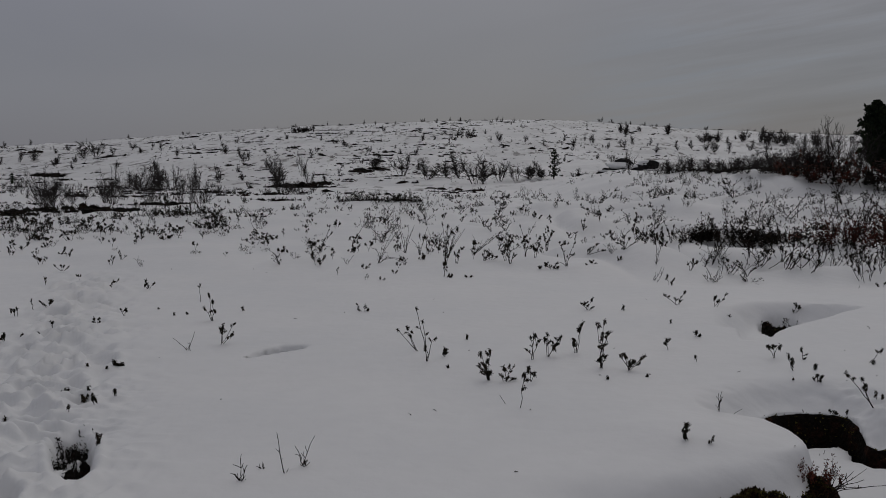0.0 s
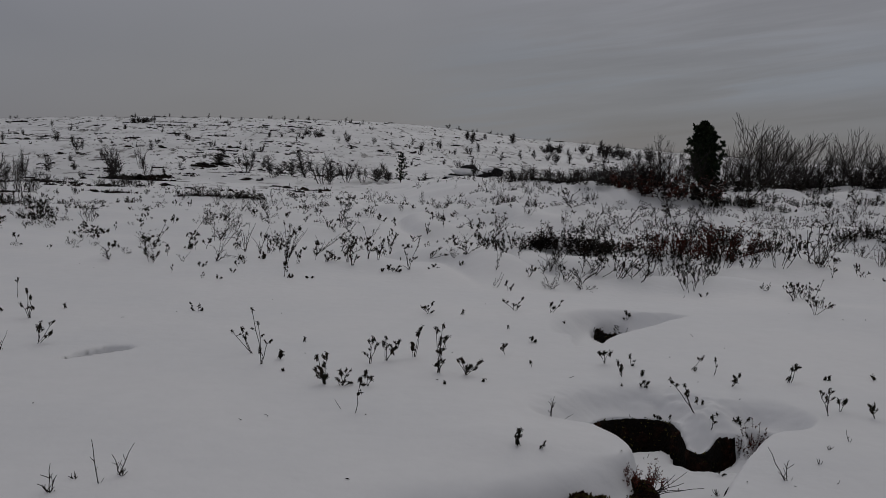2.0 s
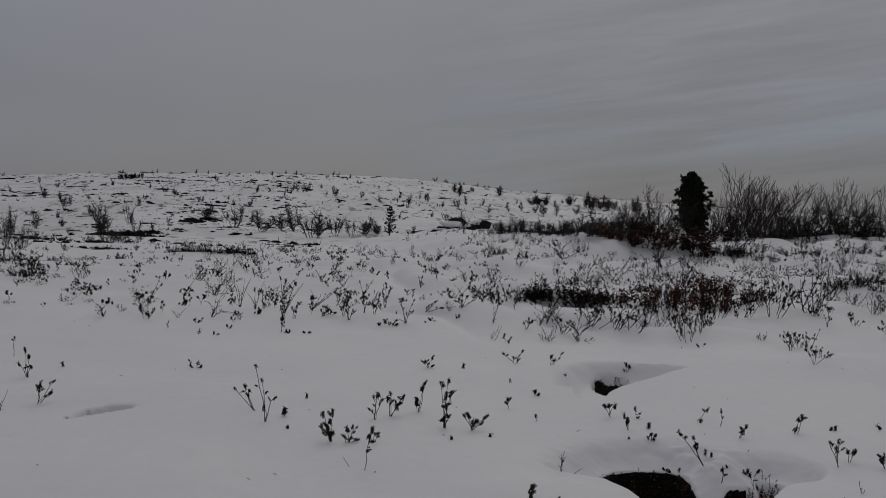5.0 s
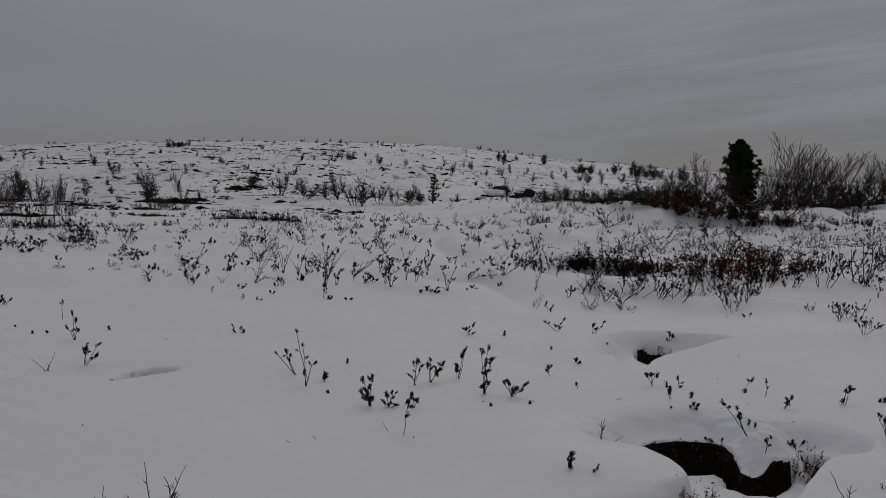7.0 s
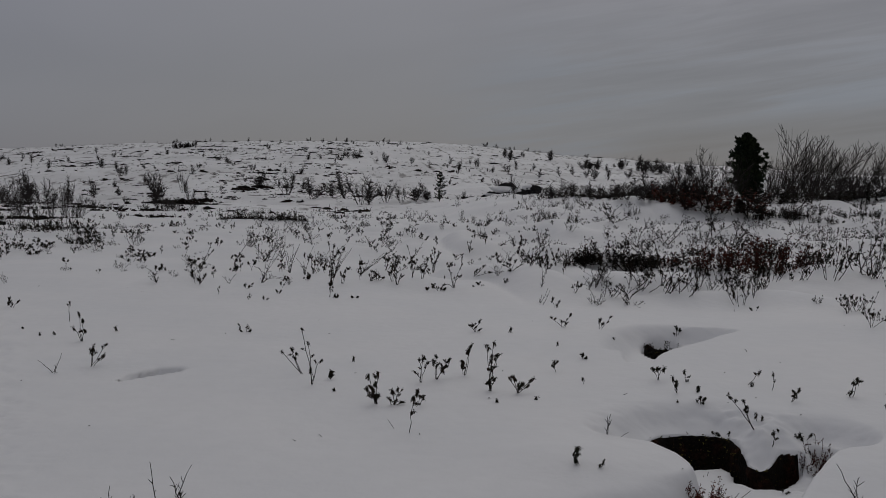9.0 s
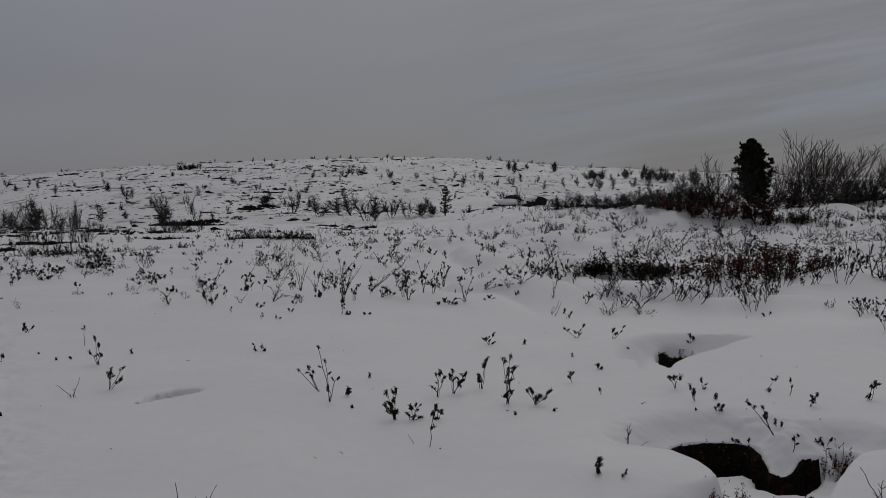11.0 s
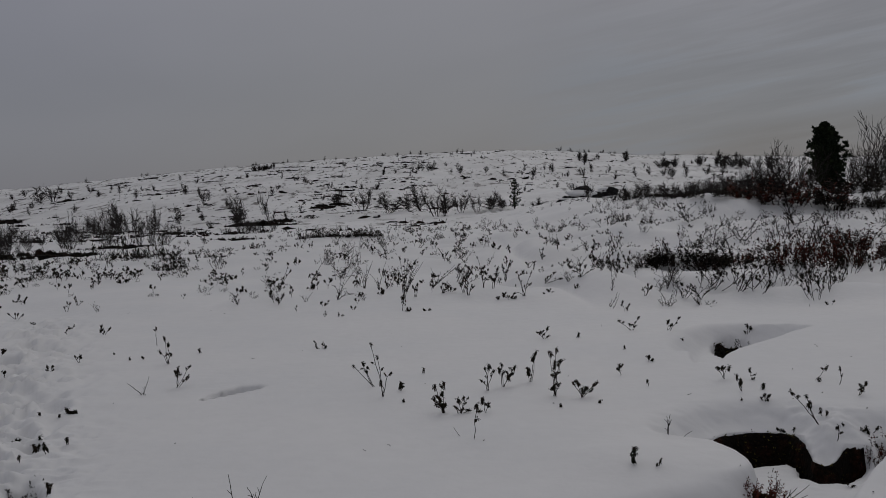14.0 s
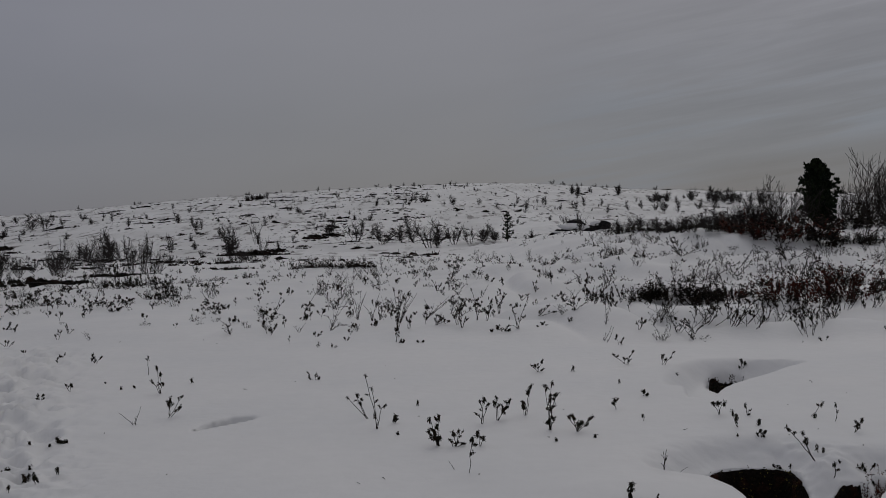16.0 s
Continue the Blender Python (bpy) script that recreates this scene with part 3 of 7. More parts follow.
def heath_clump(seed, mat, tall=0.3, wide=0.45, n=34):
    """A dense low cushion of heath: stems and many small leaves."""
    rng = random.Random(seed)
    root = new("heath_clump")
    for half in range(3):
        s, leaves = Soup(), Soup()
        for _ in range(n // 3):
            a, q = rng.uniform(0, 6.283), math.sqrt(rng.random()) * wide
            base = Vector((math.cos(a) * q, math.sin(a) * q * 0.6, -0.05))
            h = tall * rng.choice((0.5, 0.7, 0.85, 1.0, 1.45)) * rng.uniform(0.8, 1.15) * (1 - 0.35 * (q / wide) ** 2)
            pts = wander(rng, base, Vector((math.cos(a) * 0.35, math.sin(a) * 0.35, 1)), h, 5, 0.14, 0.05)
            s.tube(pts, 0.006, 0.003, 3)
            for k in range(1, 6):
                for _ in range(4):
                    o = Vector((rng.gauss(0, 1), rng.gauss(0, 1), rng.gauss(0.3, 0.6))).normalized()
                    b = pts[k] + o * 0.01 + Vector((0, 0, rng.uniform(-0.03, 0.02)))
                    leaves.leaf(b, b + o * rng.uniform(0.03, 0.06), o.cross(Vector((0.2, 0.3, 0.9))).normalized() * rng.uniform(0.012, 0.02), o.cross(Vector((0.9, 0.1, 0.2))) * 0.005)
        st = tagged(part("heath_wood", s.mesh("heath_wood", BARK), root), kind="stuff")
        tagged(part("foliage", leaves.mesh("foliage", mat), st), kind="stuff")
    return root


def set_out(kinds, x, y, h, wide=1.0, label="", category="shrub", group="", sink=0.03, turn=None):
    """Puts a copy of one of the kinds at x, y on the ground, h times its built height and wide times as broad."""
    rng = random.Random(int(x * 977) * 31 + int(y * 613))
    ob = kinds[rng.randrange(len(kinds))]
    w = h * wide
    m = Matrix.LocRotScale((x, y, gl(x, y) - sink), Euler((0, 0, (rng.gauss(0, 0.6) if kinds is WILLOW or kinds is THICKET else rng.uniform(0, 6.283)) if turn is None else turn)), (w, w, h))
    c = copy_thing(ob, m)
    return tagged(c, label, category, group)


STORE = []


def keep(kinds):
    STORE.extend(kinds)
    return kinds


def windswept(seed, stems, r=0.015, buds=1, lean=0.7):
    """A low willow one metre high whose stems slant one way and fork towards their ends."""
    rng = random.Random(seed)
    root = new("bare_shrub")
    for i in range(stems):
        s, leaves = Soup(), Soup()
        way = Vector((rng.uniform(lean - 0.9, lean + 0.5), rng.gauss(0, 0.5), rng.uniform(0.5, 1.0)))
        pts = wander(rng, Vector((rng.gauss(0, 0.15), rng.gauss(0, 0.1), -0.06)), way, rng.uniform(0.5, 1.15), 7, 0.12, 0.06)
        s.tube(pts, r, r * 0.5, 3)
        ends = [pts[-1]]
        for j in range(2, 7):
            if rng.random() < 0.75:
                d = (pts[j + 1] - pts[j]).normalized()
                q = wander(rng, pts[j], d + Vector((rng.gauss(0, 0.55), rng.gauss(0, 0.55), rng.gauss(0.1, 0.3))), rng.uniform(0.15, 0.45), 4, 0.14, 0.05)
                s.tube(q, r * 0.6, r * 0.35, 3)
                ends.append(q[-1])
                if rng.random() < 0.6:
                    p = wander(rng, q[2], d + Vector((rng.gauss(0, 0.8), rng.gauss(0, 0.8), 0.3)), rng.uniform(0.08, 0.2), 3, 0.15, 0.05)
                    s.tube(p, r * 0.45, r * 0.3, 3)
                    ends.append(p[-1])
        st = part("stem", s.mesh("stem", BARK), root)
        if buds:
            for e in ends:
                for _ in range(rng.choice((0, 1, 1, 2, 3)) * buds):
                    o = Vector((rng.gauss(0, 1), rng.gauss(0, 1), rng.gauss(0.3, 0.8))).normalized()
                    leaves.leaf(e, e + o * rng.uniform(0.05, 0.1), o.cross(Vector((0.2, 0.3, 0.9))).normalized() * rng.uniform(0.018, 0.03), o.cross(Vector((0.9, 0.1, 0.2))) * 0.008)
            if leaves.v:
                tagged(part("foliage", leaves.mesh("foliage", LEAF), st), kind="stuff")
    return root


def tufted_shrub(seed, stems, spread, k, r=0.014, name="dwarf_shrub"):
    """A low evergreen shrub one metre high: stems that fork, each end with a dark tuft of leaves."""
    rng = random.Random(seed)
    root = new(name)
    for i in range(stems):
        s, leaves = Soup(), Soup()
        w = 6.283 * (i + rng.random()) / stems
        tilt = rng.uniform(0.1, spread)
        pts = wander(rng, Vector((math.cos(w) * 0.12, math.sin(w) * 0.12, -0.06)), Vector((math.cos(w) * tilt + 0.15, math.sin(w) * tilt, 1)), rng.uniform(0.45, 1.0), 6, 0.14, 0.04)
        s.tube(pts, r, r * 0.6, 3)
        ends = [pts[-1]]
        for j in (2, 3, 4):
            if rng.random() < 0.65:
                q = wander(rng, pts[j], Vector((rng.gauss(0, 0.7), rng.gauss(0, 0.7), 0.8)), rng.uniform(0.15, 0.4), 3, 0.15, 0.06)
                s.tube(q, r * 0.65, r * 0.45, 3)
                ends.append(q[-1])
        for e in ends:
            flip = Matrix.Diagonal((1, 1, -0.8 if rng.random() < 0.6 else 1))
            rosette(leaves, rng, e, k * rng.uniform(0.7, 1.2), Euler((rng.gauss(0, 0.4), rng.gauss(0, 0.4), rng.uniform(0, 6.28))).to_matrix() @ flip)
        st = part("stem", s.mesh("stem", BARK), root)
        tagged(part("foliage", leaves.mesh("foliage", LEAF), st), kind="stuff")
    return root


WILLOW = keep([windswept(200 + k, 4 + k % 4, 0.013, 1 + k % 2, 0.3 + 0.25 * (k % 3)) for k in range(8)])
BUDDED = keep([tufted_shrub(220 + k, 4 + k % 4, 1.2, 0.18, 0.0115) for k in range(6)])
SPRIG = keep([tufted_shrub(240 + k, 1 + k % 3, 0.7, 0.46, 0.016) for k in range(6)])
HEATHS = keep([heath_clump(260 + k, HEATH) for k in range(4)])
RUSSETS = keep([heath_clump(270 + k, RUSSET, 0.34, 0.42, 30) for k in range(3)])
BUSH = keep([bare_shrub(280 + k, 14 + 3 * (k % 3), 0.5 + 0.25 * (k % 3), 0.9, 0.0075, mat=BIRCH, lean=0.12 * (k % 3 - 1), low=1) for k in range(6)])


def sapling(seed, twigs=170, r=0.017):
    """A bare small birch one metre high: a trunk that forks, and a crown of fine twigs."""
    rng = random.Random(seed)
    root = new("bare_birch")
    s, crown = Soup(), Soup()
    for i in range(rng.randint(2, 4)):
        pts = wander(rng, Vector((rng.gauss(0, 0.03), rng.gauss(0, 0.03), -0.05)), Vector((rng.gauss(0, 0.35), rng.gauss(0, 0.35), 1)), rng.uniform(0.65, 1.0), 7, 0.11, 0.03)
        s.tube(pts, r, r * 0.4, 4)
        for _ in range(twigs // 3):
            j = rng.randint(1, 6)
            b = pts[j].lerp(pts[j + 1], rng.random())
            o = Vector((rng.gauss(0, 1), rng.gauss(0, 1), rng.uniform(0.1, 1.0)))
            crown.tube(wander(rng, b, o, rng.uniform(0.18, 0.5) * (1.2 - 0.1 * j), 3, 0.2, 0.08), r * 0.55, r * 0.3, 3)
    part("trunk", s.mesh("trunk", BIRCH), root)
    tagged(part("crown", crown.mesh("crown", BIRCH), root, "mass of fine bare twigs"), kind="stuff")
    return root


def scrub(seed, stems, spread):
    """A leafless shrub one metre high: bent stems that fan out, and a rounded crown of fine twigs on each."""
    rng = random.Random(seed)
    root = new("bare_shrub")
    for i in range(stems):
        s, crown = Soup(), Soup()
        w = 6.283 * (i + rng.random()) / stems
        tilt = rng.uniform(0.15, spread)
        pts = wander(rng, Vector((math.cos(w) * 0.05, math.sin(w) * 0.05, -0.06)), Vector((math.cos(w) * tilt, math.sin(w) * tilt, 0.9)), rng.uniform(0.5, 0.98), 7, 0.13, 0.07)
        s.tube(pts, 0.011, 0.005, 3)
        for _ in range(26):
            j = rng.choice((2, 3, 4, 4, 5, 5, 6))
            b = pts[j].lerp(pts[j + 1], rng.random())
            o = (pts[j + 1] - pts[j]).normalized() * 0.7 + Vector((rng.gauss(0, 0.8), rng.gauss(0, 0.8), rng.uniform(-0.15, 0.7)))
            crown.tube(wander(rng, b, o, rng.uniform(0.10, 0.30), 3, 0.22, 0.05), 0.0062, 0.0038, 3)
        st = part("stem", s.mesh("stem", BIRCH), root)
        tagged(part("crown", crown.mesh("crown", BIRCH), st), kind="stuff")
    return root


SCRUB = keep([scrub(320 + k, 5 + k % 4, 0.55 + 0.2 * (k % 3)) for k in range(8)])
BIRCHES = keep([sapling(300 + k) for k in range(6)])


def pine(name, x, y, tall, wide, seed, tiers, dense, lean=0.0):
    """A pine with a tapered trunk, limbs in tiers, and a crown of needle tufts on each limb."""
    rng = random.Random(seed)
    root = new(name)
    root.location = (x, y, gl(x, y) - 0.05)
    s = Soup()
    trunk = wander(rng, Vector((0, 0, -0.1)), Vector((lean, 0, 1)), tall * 0.95, 8, 0.025, 0.02)
    s.tube(trunk, tall * 0.022, tall * 0.006, 7)
    part("trunk", s.mesh("trunk", BARK, True), root)
    limbs, crown = Soup(), Soup()
    for i in range(tiers):
        q = (i + 0.6) / tiers
        h = 0.08 + 0.9 * q
        c = trunk[0].lerp(trunk[-1], h)
        reach = wide * (1 - q ** 2.8) ** 0.8 * (0.8 + 0.2 * min(1, q * 4)) * rng.uniform(0.78, 1.08)
        for k in range(6):
            w = 6.283 * (k + rng.random()) / 6
            o = Vector((math.cos(w), math.sin(w), rng.uniform(0.1, 0.55)))
            ln = reach * rng.choice((0.55, 0.75, 0.9, 1.12)) * rng.uniform(0.9, 1.05)
            pts = wander(rng, c, o, ln, 4, 0.1, 0.1)
            limbs.tube(pts, tall * 0.006, tall * 0.002, 3)
            for j in range(1, 5):
                for _ in range(dense):
                    b = pts[j] + Vector((rng.gauss(0, 1), rng.gauss(0, 1), rng.gauss(0, 0.8))) * reach * 0.10
                    up = Vector((rng.gauss(0, 0.6), rng.gauss(0, 0.6), 1)).normalized() + o * 0.4
                    for _ in range(7):
                        n = (up + Vector((rng.gauss(0, 0.6), rng.gauss(0, 0.6), rng.gauss(0, 0.5)))).normalized()
                        side = n.cross(Vector((0.3, 0.8, 0.2))).normalized() * tall * 0.0075
                        crown.leaf(b, b + n * tall * rng.uniform(0.03, 0.06), side, n.cross(side) * 0.5)
    part("limbs", limbs.mesh("limbs", BARK), root)
    part("crown", crown.mesh("crown", NEEDLE), root, "dense dark green needles")
    return root


THICKET = keep([bare_shrub(290 + k, 6 + k % 3, 1.0, 1.45, 0.0085, mat=BIRCH, lean=0.35 + 0.25 * (k % 3), low=2) for k in range(8)])


def boulder(x, y, sx, sy, sz, seed, label, name="boulder"):
    """A broken rock: an uneven faceted body with a cap of snow on top."""
    bm = bmesh.new()
    bmesh.ops.create_icosphere(bm, subdivisions=3, radius=1)
    off = Vector((seed * 3.7, seed * 1.3, 0))
    for v in bm.verts:
        n = noise.noise(v.co * 1.2 + off) * 0.6 - abs(noise.noise(v.co * 2.3 + off)) * 0.55 + noise.noise(v.co * 6.0 + off) * 0.15
        v.co = v.co * (1 + n)
        v.co = Vector((v.co.x * sx, v.co.y * sy, max(v.co.z, -0.3) * sz))
    me = bpy.data.meshes.new("rock")
    bm.to_mesh(me)
    me.materials.append(ROCK)
    root = new(name)
    root.location = (x, y, gl(x, y) - 0.1 * sz)
    tagged(root, label, "rock", kind="")
    part("rock", me, root)
    bm.free()
    bm = bmesh.new()
    bmesh.ops.create_uvsphere(bm, u_segments=20, v_segments=10, radius=1)
    for v in bm.verts:
        n = noise.noise(v.co * 1.6 + off) * 0.3
        v.co = Vector((v.co.x * sx * 0.75 * (1 + n) - 0.2 * sx, v.co.y * sy * 0.9 * (1 + n), v.co.z * sz * 0.36 * (1 + n) + sz * (0.55 - 0.12 * v.co.x * abs(n) * 3)))
    cap = bpy.data.meshes.new("snow_cap")
    bm.to_mesh(cap)
    bm.free()
    cap.shade_smooth()
    cap.materials.append(SNOW)
    part("snow_cap", cap, root, "rounded cap of fresh snow")
    return root


def heath_bank(x, y, length, deep, tall, seed, turn=0.0, label="", dense=44):
    """A long low bank of dark heath that stands clear of the snow."""
    rng = random.Random(seed)
    root = new("heath_bank")
    root.location = (x, y, gf(x, y))
    root.rotation_euler = (0, 0, radians(turn))
    tagged(root, label or "low bank of dark heath bare of snow", "heath", "dark heath banks")
    body, twigs = Soup(), Soup()
    c, sn = math.cos(radians(turn)), math.sin(radians(turn))
    for i in range(int(dense * max(1, length / 2))):
        u = rng.uniform(-1, 1)
        v = rng.uniform(-1, 1) * (1 - 0.6 * u * u)
        lx, ly = u * length / 2, v * deep / 2
        dz = gf(x + lx * c - ly * sn, y + lx * sn + ly * c) - root.location.z
        h = tall * rng.choice((0.2, 0.3, 0.5, 0.85)) * rng.uniform(0.6, 1.1) * (1 - 0.6 * abs(u))
        body.lump(Vector((lx, ly, dz)), h * rng.uniform(0.8, 2.2), h * rng.uniform(0.8, 1.6), h, rng, 6, 0.5)
        for _ in range(5):
            b = Vector((lx + rng.gauss(0, h), ly, dz + h * 0.5))
            twigs.tube(wander(rng, b, Vector((rng.gauss(0, 0.5), rng.gauss(0, 0.5), 1)), h * rng.uniform(0.5, 1.4), 3, 0.2, 0.0), 0.010 + h * 0.02, 0.008)
    tagged(part("heath_cushion", body.mesh("heath_cushion", HEATH), root), kind="stuff")
    tagged(part("heath_wood", twigs.mesh("heath_wood", BARK), root), kind="stuff")
    return root


# low shrubs across the middle of the moor
set_out(WILLOW, -2.42, 13.40, 0.28, 1.3, "leafless willow shrub with crooked stems in snow", "shrub", "low shrubs on the moor")
set_out(WILLOW, -2.32, 16.02, 0.22, 1.3, "leafless willow shrub with crooked stems in snow", "shrub", "low shrubs on the moor")
set_out(WILLOW, 4.19, 15.89, 0.35, 1.3, "leafless willow shrub with crooked stems in snow", "shrub", "low shrubs on the moor")
set_out(WILLOW, 4.12, 20.66, 0.36, 1.3, "leafless willow shrub with crooked stems in snow", "shrub", "low shrubs on the moor")
set_out(WILLOW, 7.40, 22.17, 0.60, 1.3, "leafless willow shrub with crooked stems in snow", "shrub", "low shrubs on the moor")
set_out(WILLOW, 8.44, 22.62, 0.62, 1.3, "leafless willow shrub with crooked stems in snow", "shrub", "low shrubs on the moor")
set_out(WILLOW, 7.97, 25.32, 0.68, 1.3, "leafless willow shrub with crooked stems in snow", "shrub", "low shrubs on the moor")
set_out(WILLOW, 3.78, 13.20, 0.32, 1.3, "leafless willow shrub with crooked stems in snow", "shrub", "low shrubs on the moor")
set_out(WILLOW, 3.89, 12.50, 0.28, 1.3, "leafless willow shrub with crooked stems in snow", "shrub", "low shrubs on the moor")
set_out(WILLOW, 4.49, 13.05, 0.41, 1.3, "leafless willow shrub with crooked stems in snow", "shrub", "low shrubs on the moor")
set_out(WILLOW, 4.78, 12.64, 0.46, 1.3, "leafless willow shrub with crooked stems in snow", "shrub", "low shrubs on the moor")
set_out(WILLOW, 5.75, 12.74, 0.36, 1.3, "leafless willow shrub with crooked stems in snow", "shrub", "low shrubs on the moor")
set_out(WILLOW, -1.88, 13.69, 0.15, 1.3, "leafless willow shrub with crooked stems in snow", "shrub", "low shrubs on the moor")
set_out(WILLOW, -2.25, 13.88, 0.13, 1.3, "leafless willow shrub with crooked stems in snow", "shrub", "low shrubs on the moor")
set_out(WILLOW, -3.41, 15.73, 0.17, 1.3, "leafless willow shrub with crooked stems in snow", "shrub", "low shrubs on the moor")
set_out(WILLOW, 3.98, 11.98, 0.22, 1.3, "leafless willow shrub with crooked stems in snow", "shrub", "low shrubs on the moor")
set_out(WILLOW, 3.45, 11.92, 0.19, 1.3, "leafless willow shrub with crooked stems in snow", "shrub", "low shrubs on the moor")
set_out(WILLOW, 8.54, 20.09, 0.56, 1.3, "leafless willow shrub with crooked stems in snow", "shrub", "low shrubs on the moor")
set_out(WILLOW, 8.52, 18.69, 0.53, 1.3, "leafless willow shrub with crooked stems in snow", "shrub", "low shrubs on the moor")
set_out(BUDDED, 4.46, 16.25, 0.39, 0.9, "dwarf shrub with dark leaf tufts rising from snow", "shrub", "low shrubs on the moor")
set_out(BUDDED, 4.87, 13.11, 0.55, 0.9, "dwarf shrub with dark leaf tufts rising from snow", "shrub", "low shrubs on the moor")
set_out(BUDDED, 4.96, 12.50, 0.56, 0.9, "dwarf shrub with dark leaf tufts rising from snow", "shrub", "low shrubs on the moor")
set_out(BUDDED, 5.40, 13.21, 0.45, 0.9, "dwarf shrub with dark leaf tufts rising from snow", "shrub", "low shrubs on the moor")
set_out(BUDDED, 6.18, 14.07, 0.48, 0.9, "dwarf shrub with dark leaf tufts rising from snow", "shrub", "low shrubs on the moor")
set_out(BUDDED, 6.04, 12.68, 0.37, 0.9, "dwarf shrub with dark leaf tufts rising from snow", "shrub", "low shrubs on the moor")
set_out(BUDDED, 4.64, 13.38, 0.33, 0.9, "dwarf shrub with dark leaf tufts rising from snow", "shrub", "low shrubs on the moor")
set_out(BUDDED, -1.96, 23.95, 0.27, 0.9, "dwarf shrub with dark leaf tufts rising from snow", "shrub", "low shrubs on the moor")
set_out(BUDDED, 6.76, 13.94, 0.42, 0.8, "dwarf shrub with dark leaf tufts rising from snow", "shrub", "low shrubs on the moor")
set_out(BUDDED, 5.52, 12.03, 0.48, 0.8, "dwarf shrub with dark leaf tufts rising from snow", "shrub", "low shrubs on the moor")
set_out(BUDDED, 5.84, 12.37, 0.50, 0.8, "dwarf shrub with dark leaf tufts rising from snow", "shrub", "low shrubs on the moor")
set_out(BUDDED, 4.93, 13.65, 0.53, 0.8, "dwarf shrub with dark leaf tufts rising from snow", "shrub", "low shrubs on the moor")
set_out(BUDDED, 7.02, 14.07, 0.57, 0.8, "dwarf shrub with dark leaf tufts rising from snow", "shrub", "low shrubs on the moor")
set_out(BUDDED, 7.97, 13.99, 0.78, 0.8, "dwarf shrub with dark leaf tufts rising from snow", "shrub", "low shrubs on the moor")
set_out(BUDDED, 8.14, 14.68, 0.61, 0.8, "dwarf shrub with dark leaf tufts rising from snow", "shrub", "low shrubs on the moor")
set_out(WILLOW, 11.95, 18.83, 0.81, 0.8, "leafless willow shrub with crooked stems in snow", "shrub", "low shrubs on the moor")
set_out(WILLOW, 7.49, 14.01, 0.48, 0.8, "leafless willow shrub with crooked stems in snow", "shrub", "low shrubs on the moor")
set_out(WILLOW, 8.63, 13.92, 0.40, 0.8, "leafless willow shrub with crooked stems in snow", "shrub", "low shrubs on the moor")
set_out(WILLOW, 13.04, 19.26, 0.57, 0.8, "leafless willow shrub with crooked stems in snow", "shrub", "low shrubs on the moor")
set_out(WILLOW, 17.06, 24.14, 0.54, 0.8, "leafless willow shrub with crooked stems in snow", "shrub", "low shrubs on the moor")
set_out(WILLOW, 16.21, 24.49, 0.72, 0.8, "leafless willow shrub with crooked stems in snow", "shrub", "low shrubs on the moor")
set_out(WILLOW, 10.21, 14.09, 0.63, 0.8, "leafless willow shrub with crooked stems in snow", "shrub", "low shrubs on the moor")
set_out(SPRIG, -10.76, 22.81, 0.34, 1.1, "dwarf shrub with dark leaf tufts rising from snow", "shrub", "low shrubs on the moor")
set_out(SPRIG, -9.92, 21.51, 0.38, 1.1, "dwarf shrub with dark leaf tufts rising from snow", "shrub", "low shrubs on the moor")
set_out(SPRIG, -9.90, 22.00, 0.35, 1.1, "dwarf shrub with dark leaf tufts rising from snow", "shrub", "low shrubs on the moor")
set_out(SPRIG, -10.12, 23.05, 0.34, 1.1, "dwarf shrub with dark leaf tufts rising from snow", "shrub", "low shrubs on the moor")
set_out(SPRIG, -9.40, 21.97, 0.26, 1.1, "dwarf shrub with dark leaf tufts rising from snow", "shrub", "low shrubs on the moor")
set_out(SPRIG, -8.89, 21.31, 0.28, 1.1, "dwarf shrub with dark leaf tufts rising from snow", "shrub", "low shrubs on the moor")
set_out(SPRIG, -9.05, 22.30, 0.24, 1.1, "dwarf shrub with dark leaf tufts rising from snow", "shrub", "low shrubs on the moor")
set_out(BUDDED, -8.62, 27.21, 0.31, 1.1, "dwarf shrub with dark leaf tufts rising from snow", "shrub", "low shrubs on the moor")
set_out(SPRIG, -7.74, 25.66, 0.36, 1.1, "dwarf shrub with dark leaf tufts rising from snow", "shrub", "low shrubs on the moor")
set_out(BUDDED, -6.62, 23.10, 0.38, 1.1, "dwarf shrub with dark leaf tufts rising from snow", "shrub", "low shrubs on the moor")
set_out(BUDDED, -6.65, 24.24, 0.37, 1.1, "dwarf shrub with dark leaf tufts rising from snow", "shrub", "low shrubs on the moor")
set_out(SPRIG, -6.02, 23.24, 0.35, 1.1, "dwarf shrub with dark leaf tufts rising from snow", "shrub", "low shrubs on the moor")
set_out(SPRIG, -5.59, 22.75, 0.34, 1.1, "dwarf shrub with dark leaf tufts rising from snow", "shrub", "low shrubs on the moor")
set_out(SPRIG, -5.18, 21.97, 0.25, 1.1, "dwarf shrub with dark leaf tufts rising from snow", "shrub", "low shrubs on the moor")
set_out(BUDDED, -5.70, 21.22, 0.30, 1.1, "dwarf shrub with dark leaf tufts rising from snow", "shrub", "low shrubs on the moor")
set_out(SPRIG, -5.14, 20.40, 0.26, 1.1, "dwarf shrub with dark leaf tufts rising from snow", "shrub", "low shrubs on the moor")
set_out(BUDDED, -8.70, 18.72, 0.25, 1.1, "dwarf shrub with dark leaf tufts rising from snow", "shrub", "low shrubs on the moor")
